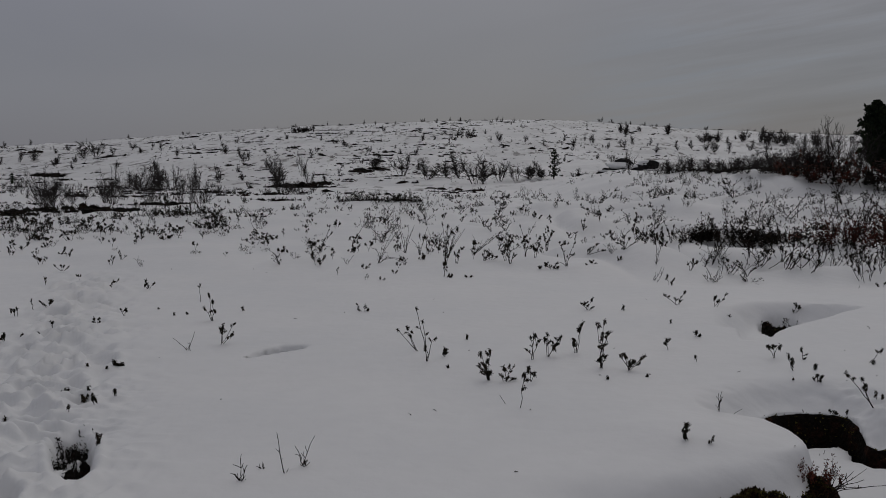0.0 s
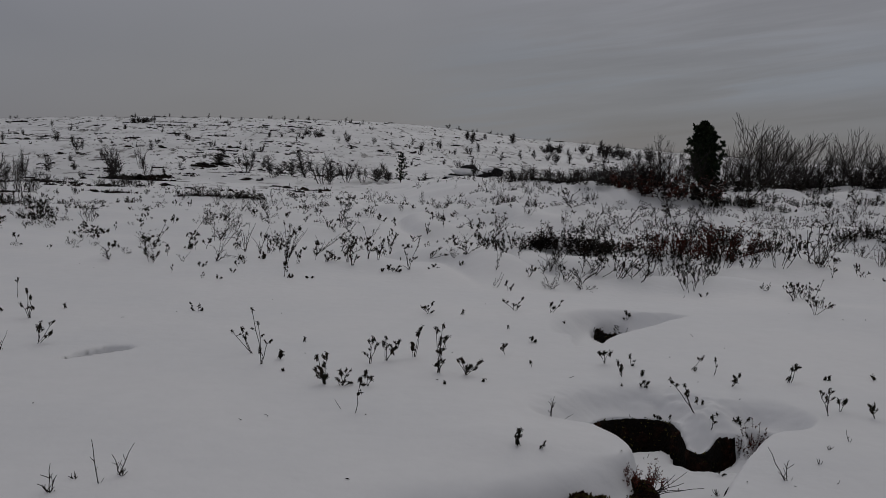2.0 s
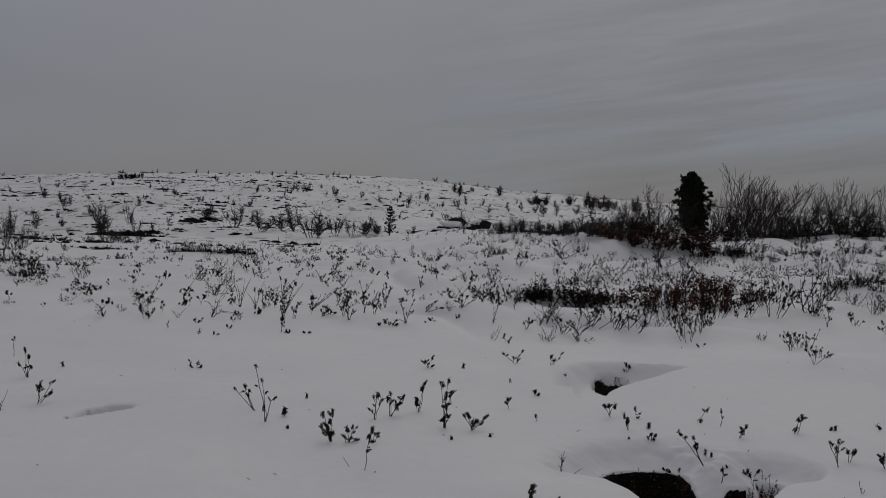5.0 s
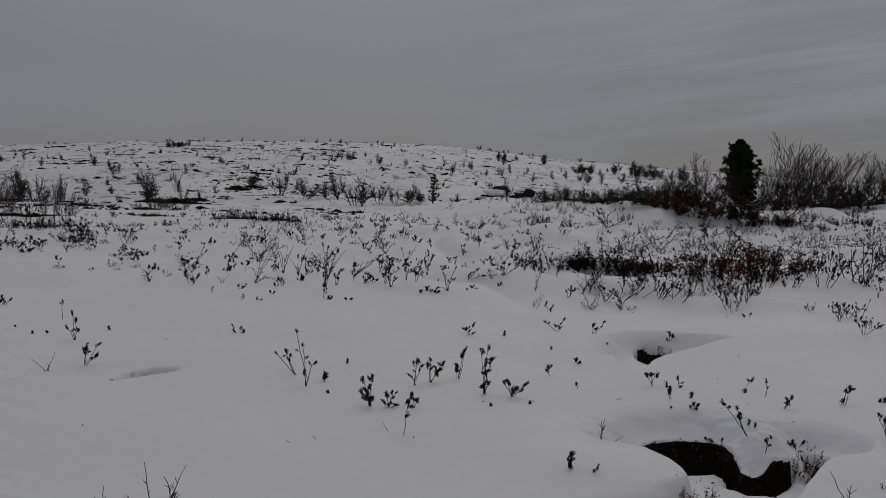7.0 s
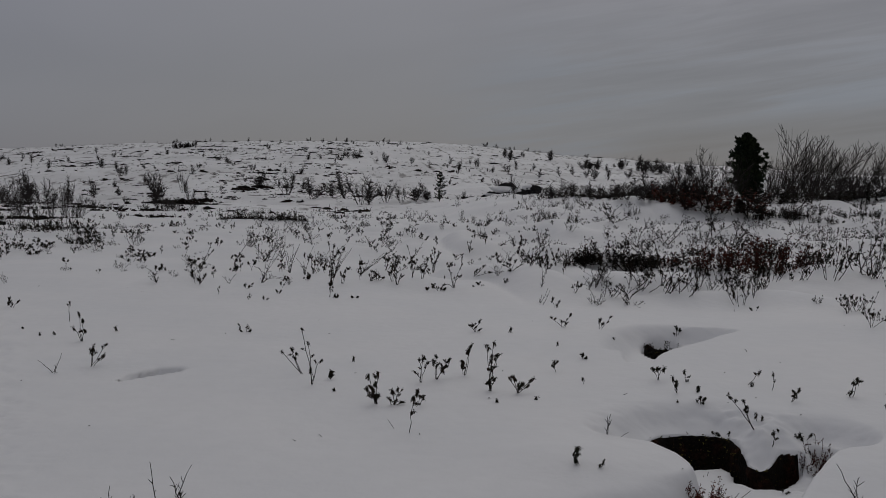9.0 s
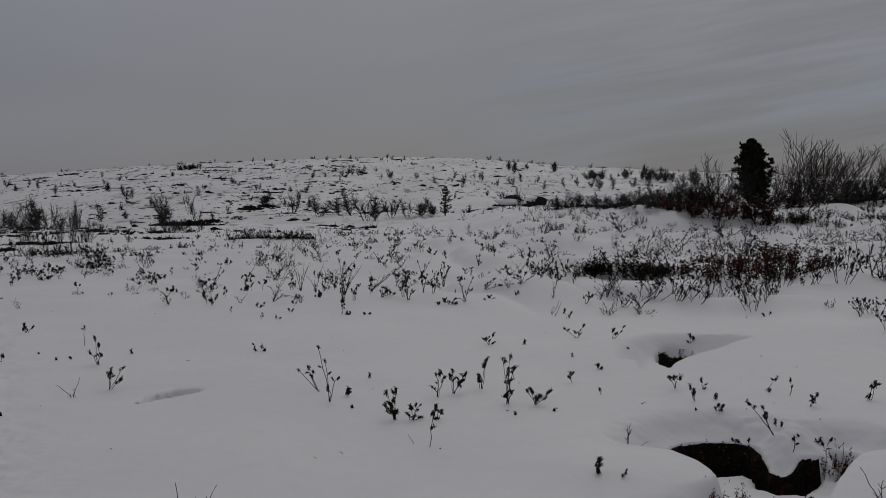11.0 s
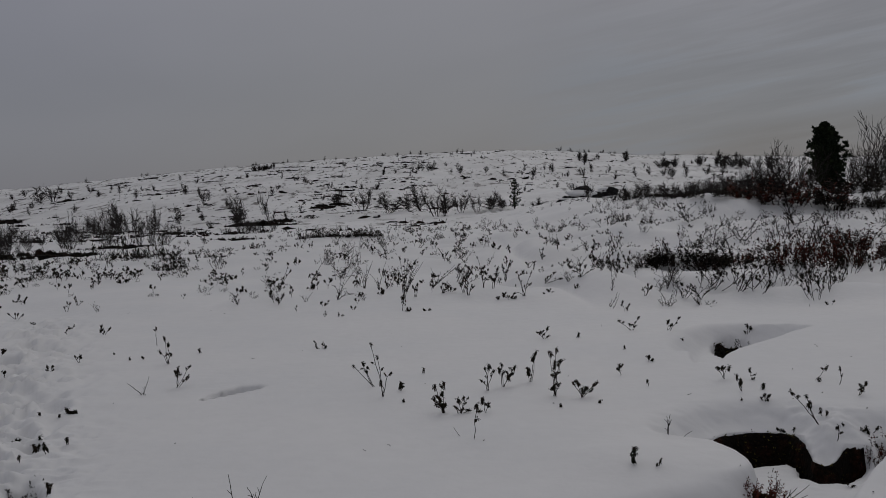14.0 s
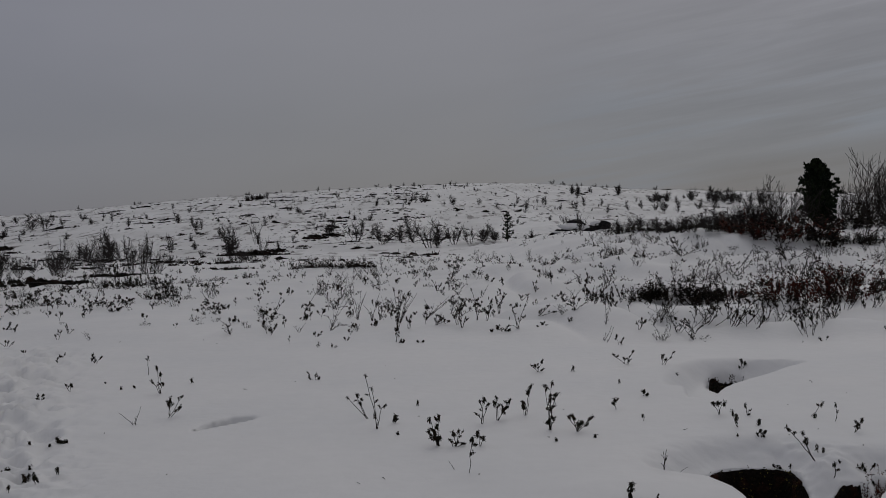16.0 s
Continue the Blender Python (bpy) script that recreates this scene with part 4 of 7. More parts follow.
set_out(SPRIG, -7.70, 17.62, 0.26, 1.1, "dwarf shrub with dark leaf tufts rising from snow", "shrub", "low shrubs on the moor")
set_out(SPRIG, -7.78, 20.07, 0.18, 1.1, "dwarf shrub with dark leaf tufts rising from snow", "shrub", "low shrubs on the moor")
set_out(SPRIG, -7.53, 20.37, 0.19, 1.1, "dwarf shrub with dark leaf tufts rising from snow", "shrub", "low shrubs on the moor")
set_out(BUDDED, -7.32, 21.03, 0.19, 1.1, "dwarf shrub with dark leaf tufts rising from snow", "shrub", "low shrubs on the moor")
set_out(WILLOW, 8.73, 14.17, 0.75, 1.1, "leafless willow shrub with crooked stems in snow", "shrub", "low shrubs on the moor")
set_out(BUDDED, 6.78, 11.43, 0.34, 0.9, "dwarf shrub with dark leaf tufts rising from snow", "shrub", "low shrubs on the moor")
set_out(BUDDED, 6.90, 11.37, 0.39, 0.9, "dwarf shrub with dark leaf tufts rising from snow", "shrub", "low shrubs on the moor")
set_out(BUDDED, 6.19, 9.89, 0.24, 0.9, "dwarf shrub with dark leaf tufts rising from snow", "shrub", "low shrubs on the moor")
set_out(BUDDED, 6.58, 11.93, 0.21, 0.9, "dwarf shrub with dark leaf tufts rising from snow", "shrub", "low shrubs on the moor")
set_out(BUDDED, 9.93, 26.80, 0.32, 0.9, "dwarf shrub with dark leaf tufts rising from snow", "shrub", "low shrubs on the moor")
set_out(WILLOW, 10.52, 24.29, 0.83, 1.1, "leafless willow shrub with crooked stems in snow", "shrub", "low shrubs on the moor")
set_out(HEATHS, 4.37, 26.66, 0.79, 0.7, "dense dark cushion of heath standing clear of snow", "heath", "heath cushions")
set_out(BUDDED, 11.66, 27.33, 0.49, 0.9, "dwarf shrub with dark leaf tufts rising from snow", "shrub", "low shrubs on the moor")
set_out(WILLOW, 15.55, 29.73, 1.14, 1.1, "leafless willow shrub with crooked stems in snow", "shrub", "low shrubs on the moor")
set_out(HEATHS, 3.47, 21.06, 0.66, 0.7, "dense dark cushion of heath standing clear of snow", "heath", "heath cushions")
set_out(BUDDED, 5.58, 23.89, 0.50, 0.9, "dwarf shrub with dark leaf tufts rising from snow", "shrub", "low shrubs on the moor")
set_out(WILLOW, 14.64, 28.24, 0.65, 1.1, "leafless willow shrub with crooked stems in snow", "shrub", "low shrubs on the moor")
set_out(HEATHS, 9.11, 27.25, 0.81, 0.7, "dense dark cushion of heath standing clear of snow", "heath", "heath cushions")
set_out(BUDDED, 13.34, 27.42, 0.46, 0.9, "dwarf shrub with dark leaf tufts rising from snow", "shrub", "low shrubs on the moor")
set_out(WILLOW, 12.14, 27.56, 0.72, 1.1, "leafless willow shrub with crooked stems in snow", "shrub", "low shrubs on the moor")
set_out(HEATHS, 6.85, 28.36, 0.99, 0.7, "dense dark cushion of heath standing clear of snow", "heath", "heath cushions")
# dark heath in the footprints
for k, (x, y) in enumerate(((-2.10, 5.12), (-2.06, 5.02), (-2.00, 4.90), (-2.04, 4.80), (-1.95, 4.74), (-1.90, 4.62), (-1.94, 4.55), (-1.84, 4.46), (-1.80, 4.36), (-3.22, 7.88), (-3.17, 7.82), (-1.97, 3.98))):
    set_out(HEATHS, x, y, 0.42 - 0.05 * (k % 3), 0.6, "dark heath bared in a footprint in the snow", "heath", "heath cushions", sink=0.11 + 0.03 * (k % 2))
# dark heath cushions
set_out(HEATHS, 4.64, 16.43, 0.94, 0.9, "dense dark cushion of heath standing clear of snow", "heath", "heath cushions")
set_out(HEATHS, 4.79, 16.23, 0.98, 1.1, "dense dark cushion of heath standing clear of snow", "heath", "heath cushions")
set_out(HEATHS, 4.90, 16.14, 1.19, 0.9, "dense dark cushion of heath standing clear of snow", "heath", "heath cushions")
set_out(HEATHS, 5.01, 15.90, 0.93, 1.3, "dense dark cushion of heath standing clear of snow", "heath", "heath cushions")
set_out(HEATHS, 5.24, 15.75, 0.80, 1.3, "dense dark cushion of heath standing clear of snow", "heath", "heath cushions")
set_out(HEATHS, 4.31, 16.08, 0.69, 0.9, "dense dark cushion of heath standing clear of snow", "heath", "heath cushions")
set_out(HEATHS, 5.84, 16.23, 1.28, 0.9, "dense dark cushion of heath standing clear of snow", "heath", "heath cushions")
set_out(HEATHS, 5.61, 15.18, 1.28, 1.3, "dense dark cushion of heath standing clear of snow", "heath", "heath cushions")
set_out(HEATHS, 5.34, 15.75, 0.93, 1.1, "dense dark cushion of heath standing clear of snow", "heath", "heath cushions")
set_out(RUSSETS, 5.99, 15.21, 0.65, 0.9, "dense russet and dark heath cushion in snow", "heath", "heath cushions")
set_out(RUSSETS, 6.03, 14.74, 0.81, 0.9, "dense russet and dark heath cushion in snow", "heath", "heath cushions")
set_out(RUSSETS, 6.22, 14.47, 1.13, 0.7, "dense russet and dark heath cushion in snow", "heath", "heath cushions")
set_out(RUSSETS, 6.62, 14.65, 1.33, 0.7, "dense russet and dark heath cushion in snow", "heath", "heath cushions")
set_out(RUSSETS, 8.07, 17.21, 1.04, 0.9, "dense russet and dark heath cushion in snow", "heath", "heath cushions")
set_out(RUSSETS, 7.99, 16.06, 1.16, 0.7, "dense russet and dark heath cushion in snow", "heath", "heath cushions")
set_out(RUSSETS, 8.14, 15.88, 1.38, 1.2, "dense russet and dark heath cushion in snow", "heath", "heath cushions")
set_out(RUSSETS, 7.93, 15.18, 1.14, 0.7, "dense russet and dark heath cushion in snow", "heath", "heath cushions")
set_out(RUSSETS, 7.86, 18.92, 1.10, 0.9, "dense russet and dark heath cushion in snow", "heath", "heath cushions")
set_out(RUSSETS, 7.47, 17.33, 0.93, 0.7, "dense russet and dark heath cushion in snow", "heath", "heath cushions")
set_out(HEATHS, 8.14, 17.46, 1.18, 0.7, "dense russet and dark heath cushion in snow", "heath", "heath cushions")
set_out(RUSSETS, 9.85, 20.03, 1.52, 1.2, "dense russet and dark heath cushion in snow", "heath", "heath cushions")
set_out(HEATHS, 10.06, 20.20, 0.85, 1.2, "dense russet and dark heath cushion in snow", "heath", "heath cushions")
set_out(RUSSETS, 6.04, 16.23, 0.57, 0.9, "dense russet and dark heath cushion in snow", "heath", "heath cushions")
set_out(RUSSETS, 9.91, 18.23, 1.05, 0.7, "dense russet and dark heath cushion in snow", "heath", "heath cushions")
set_out(HEATHS, 15.14, 27.10, 1.23, 0.8, "dense dark cushion of heath standing clear of snow", "heath", "heath cushions")
set_out(HEATHS, 16.48, 28.08, 1.29, 0.8, "dense dark cushion of heath standing clear of snow", "heath", "heath cushions")
set_out(HEATHS, 12.81, 19.56, 1.03, 0.8, "dense dark cushion of heath standing clear of snow", "heath", "heath cushions")
set_out(HEATHS, 13.09, 19.54, 1.12, 0.8, "dense dark cushion of heath standing clear of snow", "heath", "heath cushions")
set_out(HEATHS, 13.57, 19.72, 1.06, 0.8, "dense dark cushion of heath standing clear of snow", "heath", "heath cushions")
set_out(HEATHS, 13.36, 18.78, 0.91, 0.8, "dense dark cushion of heath standing clear of snow", "heath", "heath cushions")
set_out(HEATHS, 14.61, 28.33, 1.01, 0.8, "dense dark cushion of heath standing clear of snow", "heath", "heath cushions")
set_out(HEATHS, 13.12, 27.70, 1.21, 0.8, "dense dark cushion of heath standing clear of snow", "heath", "heath cushions")
set_out(HEATHS, 13.98, 28.48, 1.25, 0.8, "dense dark cushion of heath standing clear of snow", "heath", "heath cushions")
set_out(HEATHS, 17.72, 28.76, 1.18, 0.8, "dense dark cushion of heath standing clear of snow", "heath", "heath cushions")
set_out(HEATHS, 19.95, 29.59, 1.41, 0.8, "dense dark cushion of heath standing clear of snow", "heath", "heath cushions")
set_out(SPRIG, -8.83, 19.53, 0.21, 1.1, "small leafy sprig poking out of the snow", "shrub", "sprigs on the moor")
set_out(SPRIG, -7.98, 18.00, 0.19, 1.1, "small leafy sprig poking out of the snow", "shrub", "sprigs on the moor")
set_out(SPRIG, -8.81, 20.31, 0.22, 1.1, "small leafy sprig poking out of the snow", "shrub", "sprigs on the moor")
set_out(SPRIG, -5.40, 21.32, 0.22, 1.1, "small leafy sprig poking out of the snow", "shrub", "sprigs on the moor")
set_out(SPRIG, -5.29, 21.67, 0.22, 1.1, "small leafy sprig poking out of the snow", "shrub", "sprigs on the moor")
set_out(SPRIG, -5.49, 20.68, 0.21, 1.1, "small leafy sprig poking out of the snow", "shrub", "sprigs on the moor")
set_out(SPRIG, -5.12, 21.54, 0.22, 1.1, "small leafy sprig poking out of the snow", "shrub", "sprigs on the moor")
set_out(SPRIG, -6.41, 17.33, 0.18, 1.1, "small leafy sprig poking out of the snow", "shrub", "sprigs on the moor")
set_out(SPRIG, -5.79, 19.97, 0.20, 1.1, "small leafy sprig poking out of the snow", "shrub", "sprigs on the moor")
set_out(SPRIG, -6.07, 20.50, 0.21, 1.1, "small leafy sprig poking out of the snow", "shrub", "sprigs on the moor")
set_out(SPRIG, -0.63, 12.93, 0.13, 1.1, "small leafy sprig poking out of the snow", "shrub", "sprigs on the moor")
set_out(SPRIG, 0.05, 12.45, 0.12, 1.1, "small leafy sprig poking out of the snow", "shrub", "sprigs on the moor")
set_out(SPRIG, 0.12, 12.00, 0.12, 1.1, "small leafy sprig poking out of the snow", "shrub", "sprigs on the moor")
set_out(SPRIG, -0.92, 9.64, 0.10, 1.1, "small leafy sprig poking out of the snow", "shrub", "sprigs on the moor")
set_out(SPRIG, 1.49, 13.07, 0.13, 1.1, "small leafy sprig poking out of the snow", "shrub", "sprigs on the moor")
set_out(SPRIG, 2.15, 13.19, 0.13, 1.1, "small leafy sprig poking out of the snow", "shrub", "sprigs on the moor")
set_out(BUDDED, -7.75, 26.20, 1.13, 0.6, "dense dark cushion of heath standing clear of snow", "heath", "heath cushions")
set_out(HEATHS, -7.54, 26.88, 1.24, 0.6, "dense dark cushion of heath standing clear of snow", "heath", "heath cushions")
set_out(BUDDED, -6.38, 24.05, 1.19, 0.6, "dense dark cushion of heath standing clear of snow", "heath", "heath cushions")
set_out(HEATHS, -5.77, 23.10, 0.98, 0.6, "dense dark cushion of heath standing clear of snow", "heath", "heath cushions")
set_out(HEATHS, -8.39, 27.25, 1.00, 0.6, "dense dark cushion of heath standing clear of snow", "heath", "heath cushions")
set_out(HEATHS, -5.15, 21.38, 0.84, 0.6, "dense dark cushion of heath standing clear of snow", "heath", "heath cushions")
set_out(HEATHS, -5.29, 20.65, 0.81, 0.6, "dense dark cushion of heath standing clear of snow", "heath", "heath cushions")
set_out(HEATHS, -7.82, 17.65, 0.86, 0.6, "dense dark cushion of heath standing clear of snow", "heath", "heath cushions")
set_out(HEATHS, -9.03, 19.97, 0.91, 0.6, "dense dark cushion of heath standing clear of snow", "heath", "heath cushions")
set_out(HEATHS, -9.45, 20.22, 0.85, 0.6, "dense dark cushion of heath standing clear of snow", "heath", "heath cushions")
set_out(HEATHS, -9.08, 22.71, 0.70, 0.6, "dense dark cushion of heath standing clear of snow", "heath", "heath cushions")
set_out(BUDDED, -9.15, 25.65, 0.69, 0.6, "dense dark cushion of heath standing clear of snow", "heath", "heath cushions")
set_out(HEATHS, -8.71, 22.64, 0.54, 0.6, "dense dark cushion of heath standing clear of snow", "heath", "heath cushions")
set_out(BUDDED, -8.05, 24.68, 0.58, 0.6, "dense dark cushion of heath standing clear of snow", "heath", "heath cushions")
rng = random.Random(62)
for k in range(22):
    q = k / 21
    set_out((HEATHS, BUDDED, HEATHS)[k % 3], -3.5 + 2.6 * q + rng.uniform(-0.08, 0.08), 32.5 - 1.1 * q + rng.uniform(-0.25, 0.25), rng.uniform(0.55, 0.95) * (0.6 if k % 3 == 1 else 1), 0.9, "low fringe of dark heath on the brow of a drift", "heath", "heath cushions")
# bushes by the stream and on the lower slope
set_out(BUSH, -12.88, 29.96, 1.43, 0.75, "leafless bush of many thin grey stems", "bush", "bushes by the stream")
set_out(BUSH, -12.81, 30.32, 1.21, 0.75, "leafless bush of many thin grey stems", "bush", "bushes by the stream")
set_out(BUSH, -12.46, 34.98, 1.36, 0.75, "leafless bush of many thin grey stems", "bush", "bushes by the stream")
set_out(BUSH, -13.19, 36.26, 1.06, 0.75, "leafless bush of many thin grey stems", "bush", "bushes by the stream")
set_out(BUSH, -12.01, 37.94, 1.51, 0.675, "leafless bush of many thin grey stems", "bush", "bushes by the stream")
set_out(BIRCHES, -18.34, 55.33, 1.49, 0.9, "leafless bush of many thin grey stems", "bush", "bushes by the stream")
set_out(BIRCHES, -19.93, 58.84, 1.37, 0.9, "leafless bush of many thin grey stems", "bush", "bushes by the stream")
set_out(BIRCHES, -17.15, 56.41, 2.16, 0.75, "leafless bush of many thin grey stems", "bush", "bushes by the stream")
set_out(SCRUB, -16.47, 56.41, 1.87, 0.75, "leafless bush of many thin grey stems", "bush", "bushes by the stream")
set_out(BUSH, -10.14, 35.83, 1.36, 0.6, "leafless bush of many thin grey stems", "bush", "bushes by the stream")
set_out(BUSH, -9.63, 35.56, 1.40, 0.525, "leafless bush of many thin grey stems", "bush", "bushes by the stream")
set_out(BUSH, -9.17, 35.89, 0.81, 0.9, "leafless bush of many thin grey stems", "bush", "bushes by the stream")
set_out(BUSH, -13.49, 33.69, 0.66, 0.75, "leafless bush of many thin grey stems", "bush", "bushes by the stream")
set_out(BIRCHES, -17.37, 38.70, 0.52, 0.75, "leafless bush of many thin grey stems", "bush", "bushes by the stream")
set_out(BIRCHES, -17.14, 70.90, 1.60, 0.525, "leafless bush of many thin grey stems", "bush", "bushes by the stream")
set_out(SCRUB, -15.11, 83.03, 2.37, 0.75, "leafless bush of many thin grey stems", "bush", "bushes by the stream")
set_out(BIRCHES, -11.34, 65.08, 2.02, 0.75, "leafless bush of many thin grey stems", "bush", "bushes by the stream")
set_out(SCRUB, -12.71, 83.92, 2.18, 0.6, "leafless bush of many thin grey stems", "bush", "bushes by the stream")
set_out(SCRUB, -9.40, 65.37, 1.81, 0.6, "leafless bush of many thin grey stems", "bush", "bushes by the stream")
set_out(BIRCHES, -16.31, 61.00, 1.93, 0.45, "leafless bush of many thin grey stems", "bush", "bushes by the stream")
set_out(SCRUB, -21.77, 101.19, 1.26, 1.05, "leafless bush of many thin grey stems", "bush", "bushes by the stream")
set_out(BIRCHES, -54.26, 123.37, 1.97, 1.35, "leafless bush of many thin grey stems", "bush", "bushes by the stream")
set_out(SCRUB, -54.72, 120.25, 1.77, 1.2, "leafless bush of many thin grey stems", "bush", "bushes by the stream")
set_out(BIRCHES, -47.52, 123.40, 2.42, 1.35, "leafless bush of many thin grey stems", "bush", "bushes by the stream")
set_out(SCRUB, -45.47, 121.94, 2.70, 1.2, "leafless bush of many thin grey stems", "bush", "bushes by the stream")
set_out(SCRUB, -3.50, 79.87, 2.46, 1, "leafless bush of many thin grey stems", "bush", "bushes by the stream")
set_out(BIRCHES, -6.90, 91.47, 1.68, 1.2, "leafless bush of many thin grey stems", "bush", "bushes by the stream")
set_out(BIRCHES, -2.46, 91.87, 1.23, 0.75, "leafless bush of many thin grey stems", "bush", "bushes by the stream")
set_out(BIRCHES, -1.22, 74.19, 1.85, 1, "leafless bush of many thin grey stems", "bush", "bushes by the stream")
set_out(BIRCHES, 0.28, 76.57, 1.68, 1.05, "leafless bush of many thin grey stems", "bush", "bushes by the stream")
set_out(BIRCHES, 1.44, 76.23, 2.23, 1.05, "leafless bush of many thin grey stems", "bush", "bushes by the stream")
set_out(SCRUB, 2.36, 69.11, 2.64, 1.05, "leafless bush of many thin grey stems", "bush", "bushes by the stream")
set_out(BIRCHES, 3.05, 70.47, 2.17, 1, "leafless bush of many thin grey stems", "bush", "bushes by the stream")
set_out(SCRUB, 4.53, 73.73, 2.05, 1, "leafless bush of many thin grey stems", "bush", "bushes by the stream")
set_out(SCRUB, 5.74, 73.62, 1.73, 1, "leafless bush of many thin grey stems", "bush", "bushes by the stream")
set_out(BIRCHES, 6.84, 74.41, 1.64, 1.05, "leafless bush of many thin grey stems", "bush", "bushes by the stream")
set_out(BIRCHES, 8.01, 74.76, 1.21, 1, "leafless bush of many thin grey stems", "bush", "bushes by the stream")
set_out(SCRUB, 8.83, 44.04, 1.32, 0.6, "leafless bush of many thin grey stems", "bush", "bushes by the stream")
set_out(SCRUB, 18.58, 101.56, 1.39, 1.05, "leafless bush of many thin grey stems", "bush", "bushes by the stream")
set_out(SCRUB, 8.45, 36.65, 0.69, 0.9, "leafless bush of many thin grey stems", "bush", "bushes by the stream")
set_out(BIRCHES, 8.92, 36.56, 0.65, 1.36, "leafless bush of many thin grey stems", "bush", "bushes by the stream")
set_out(THICKET, 9.21, 36.56, 0.69, 1.37, "leafless bush of many thin grey stems", "bush", "bushes by the stream")
set_out(BIRCHES, 9.69, 36.47, 0.64, 1.32, "leafless bush of many thin grey stems", "bush", "bushes by the stream")
set_out(THICKET, 10.02, 36.41, 0.50, 1.1, "leafless bush of many thin grey stems", "bush", "bushes by the stream")
set_out(BIRCHES, 9.71, 34.00, 0.61, 1.39, "leafless bush of many thin grey stems", "bush", "bushes by the stream")
set_out(THICKET, 9.65, 31.64, 0.58, 1.27, "leafless bush of many thin grey stems", "bush", "bushes by the stream")
set_out(BIRCHES, 10.18, 32.99, 0.59, 1.46, "leafless bush of many thin grey stems", "bush", "bushes by the stream")
set_out(THICKET, 10.69, 32.64, 0.64, 1.23, "leafless bush of many thin grey stems", "bush", "bushes by the stream")
set_out(BIRCHES, 11.35, 33.96, 0.52, 1.04, "leafless bush of many thin grey stems", "bush", "bushes by the stream")
set_out(THICKET, 12.71, 36.01, 0.88, 1.07, "leafless bush of many thin grey stems", "bush", "bushes by the stream")
set_out(BIRCHES, 13.09, 35.99, 0.61, 1.1, "leafless bush of many thin grey stems", "bush", "bushes by the stream")
set_out(BIRCHES, 13.13, 34.38, 0.85, 1.24, "leafless bush of many thin grey stems", "bush", "bushes by the stream")
set_out(BIRCHES, 11.14, 28.35, 0.85, 1.48, "leafless bush of many thin grey stems", "bush", "bushes by the stream")
set_out(BIRCHES, 11.51, 28.04, 0.68, 1.03, "leafless bush of many thin grey stems", "bush", "bushes by the stream")
set_out(BIRCHES, 11.38, 33.92, 0.58, 1.27, "leafless bush of many thin grey stems", "bush", "bushes by the stream")
set_out(BIRCHES, 10.49, 32.65, 0.35, 1.13, "leafless bush of many thin grey stems", "bush", "bushes by the stream")
set_out(BIRCHES, 12.82, 35.96, 0.80, 1.17, "leafless bush of many thin grey stems", "bush", "bushes by the stream")
set_out(THICKET, 13.26, 35.96, 0.79, 1.15, "leafless bush of many thin grey stems", "bush", "bushes by the stream")
set_out(HEATHS, 11.00, 46.00, 0.49, 1.6, "dense dark cushion of heath standing clear of snow", "heath", "heath cushions")
set_out(HEATHS, 9.11, 36.58, 0.58, 1.6, "dense dark cushion of heath standing clear of snow", "heath", "heath cushions")
set_out(HEATHS, 9.50, 36.52, 0.59, 1.6, "dense dark cushion of heath standing clear of snow", "heath", "heath cushions")
set_out(HEATHS, 9.84, 36.31, 0.62, 1.6, "dense dark cushion of heath standing clear of snow", "heath", "heath cushions")
set_out(HEATHS, 10.14, 36.38, 0.68, 1.6, "dense dark cushion of heath standing clear of snow", "heath", "heath cushions")
set_out(HEATHS, 9.93, 33.94, 0.66, 1.6, "dense dark cushion of heath standing clear of snow", "heath", "heath cushions")
set_out(HEATHS, 9.61, 31.67, 0.76, 1.6, "dense dark cushion of heath standing clear of snow", "heath", "heath cushions")
set_out(HEATHS, 10.36, 32.89, 0.69, 1.6, "dense dark cushion of heath standing clear of snow", "heath", "heath cushions")
set_out(HEATHS, 10.43, 32.69, 0.73, 1.6, "dense dark cushion of heath standing clear of snow", "heath", "heath cushions")
set_out(HEATHS, 9.43, 28.31, 0.87, 1.6, "dense dark cushion of heath standing clear of snow", "heath", "heath cushions")
set_out(HEATHS, 12.58, 36.03, 1.17, 1.6, "dense dark cushion of heath standing clear of snow", "heath", "heath cushions")
set_out(HEATHS, 13.25, 36.00, 1.28, 1.6, "dense dark cushion of heath standing clear of snow", "heath", "heath cushions")
set_out(HEATHS, 10.97, 28.68, 0.93, 1.6, "dense dark cushion of heath standing clear of snow", "heath", "heath cushions")
set_out(HEATHS, 10.99, 28.31, 1.03, 1.6, "dense dark cushion of heath standing clear of snow", "heath", "heath cushions")
set_out(HEATHS, 9.71, 34.00, 0.43, 1.6, "dense dark cushion of heath standing clear of snow", "heath", "heath cushions")
set_out(HEATHS, 10.19, 32.98, 0.56, 1.6, "dense dark cushion of heath standing clear of snow", "heath", "heath cushions")
set_out(HEATHS, 10.75, 32.62, 0.51, 1.6, "dense dark cushion of heath standing clear of snow", "heath", "heath cushions")
set_out(HEATHS, 13.06, 35.98, 0.91, 1.6, "dense dark cushion of heath standing clear of snow", "heath", "heath cushions")
set_out(SCRUB, 8.96, 36.57, 0.55, 1, "leafless bush of many thin grey stems", "bush", "bushes by the stream")
set_out(SCRUB, 9.54, 36.51, 0.63, 1, "leafless bush of many thin grey stems", "bush", "bushes by the stream")
set_out(SCRUB, 9.65, 34.03, 0.55, 1, "leafless bush of many thin grey stems", "bush", "bushes by the stream")
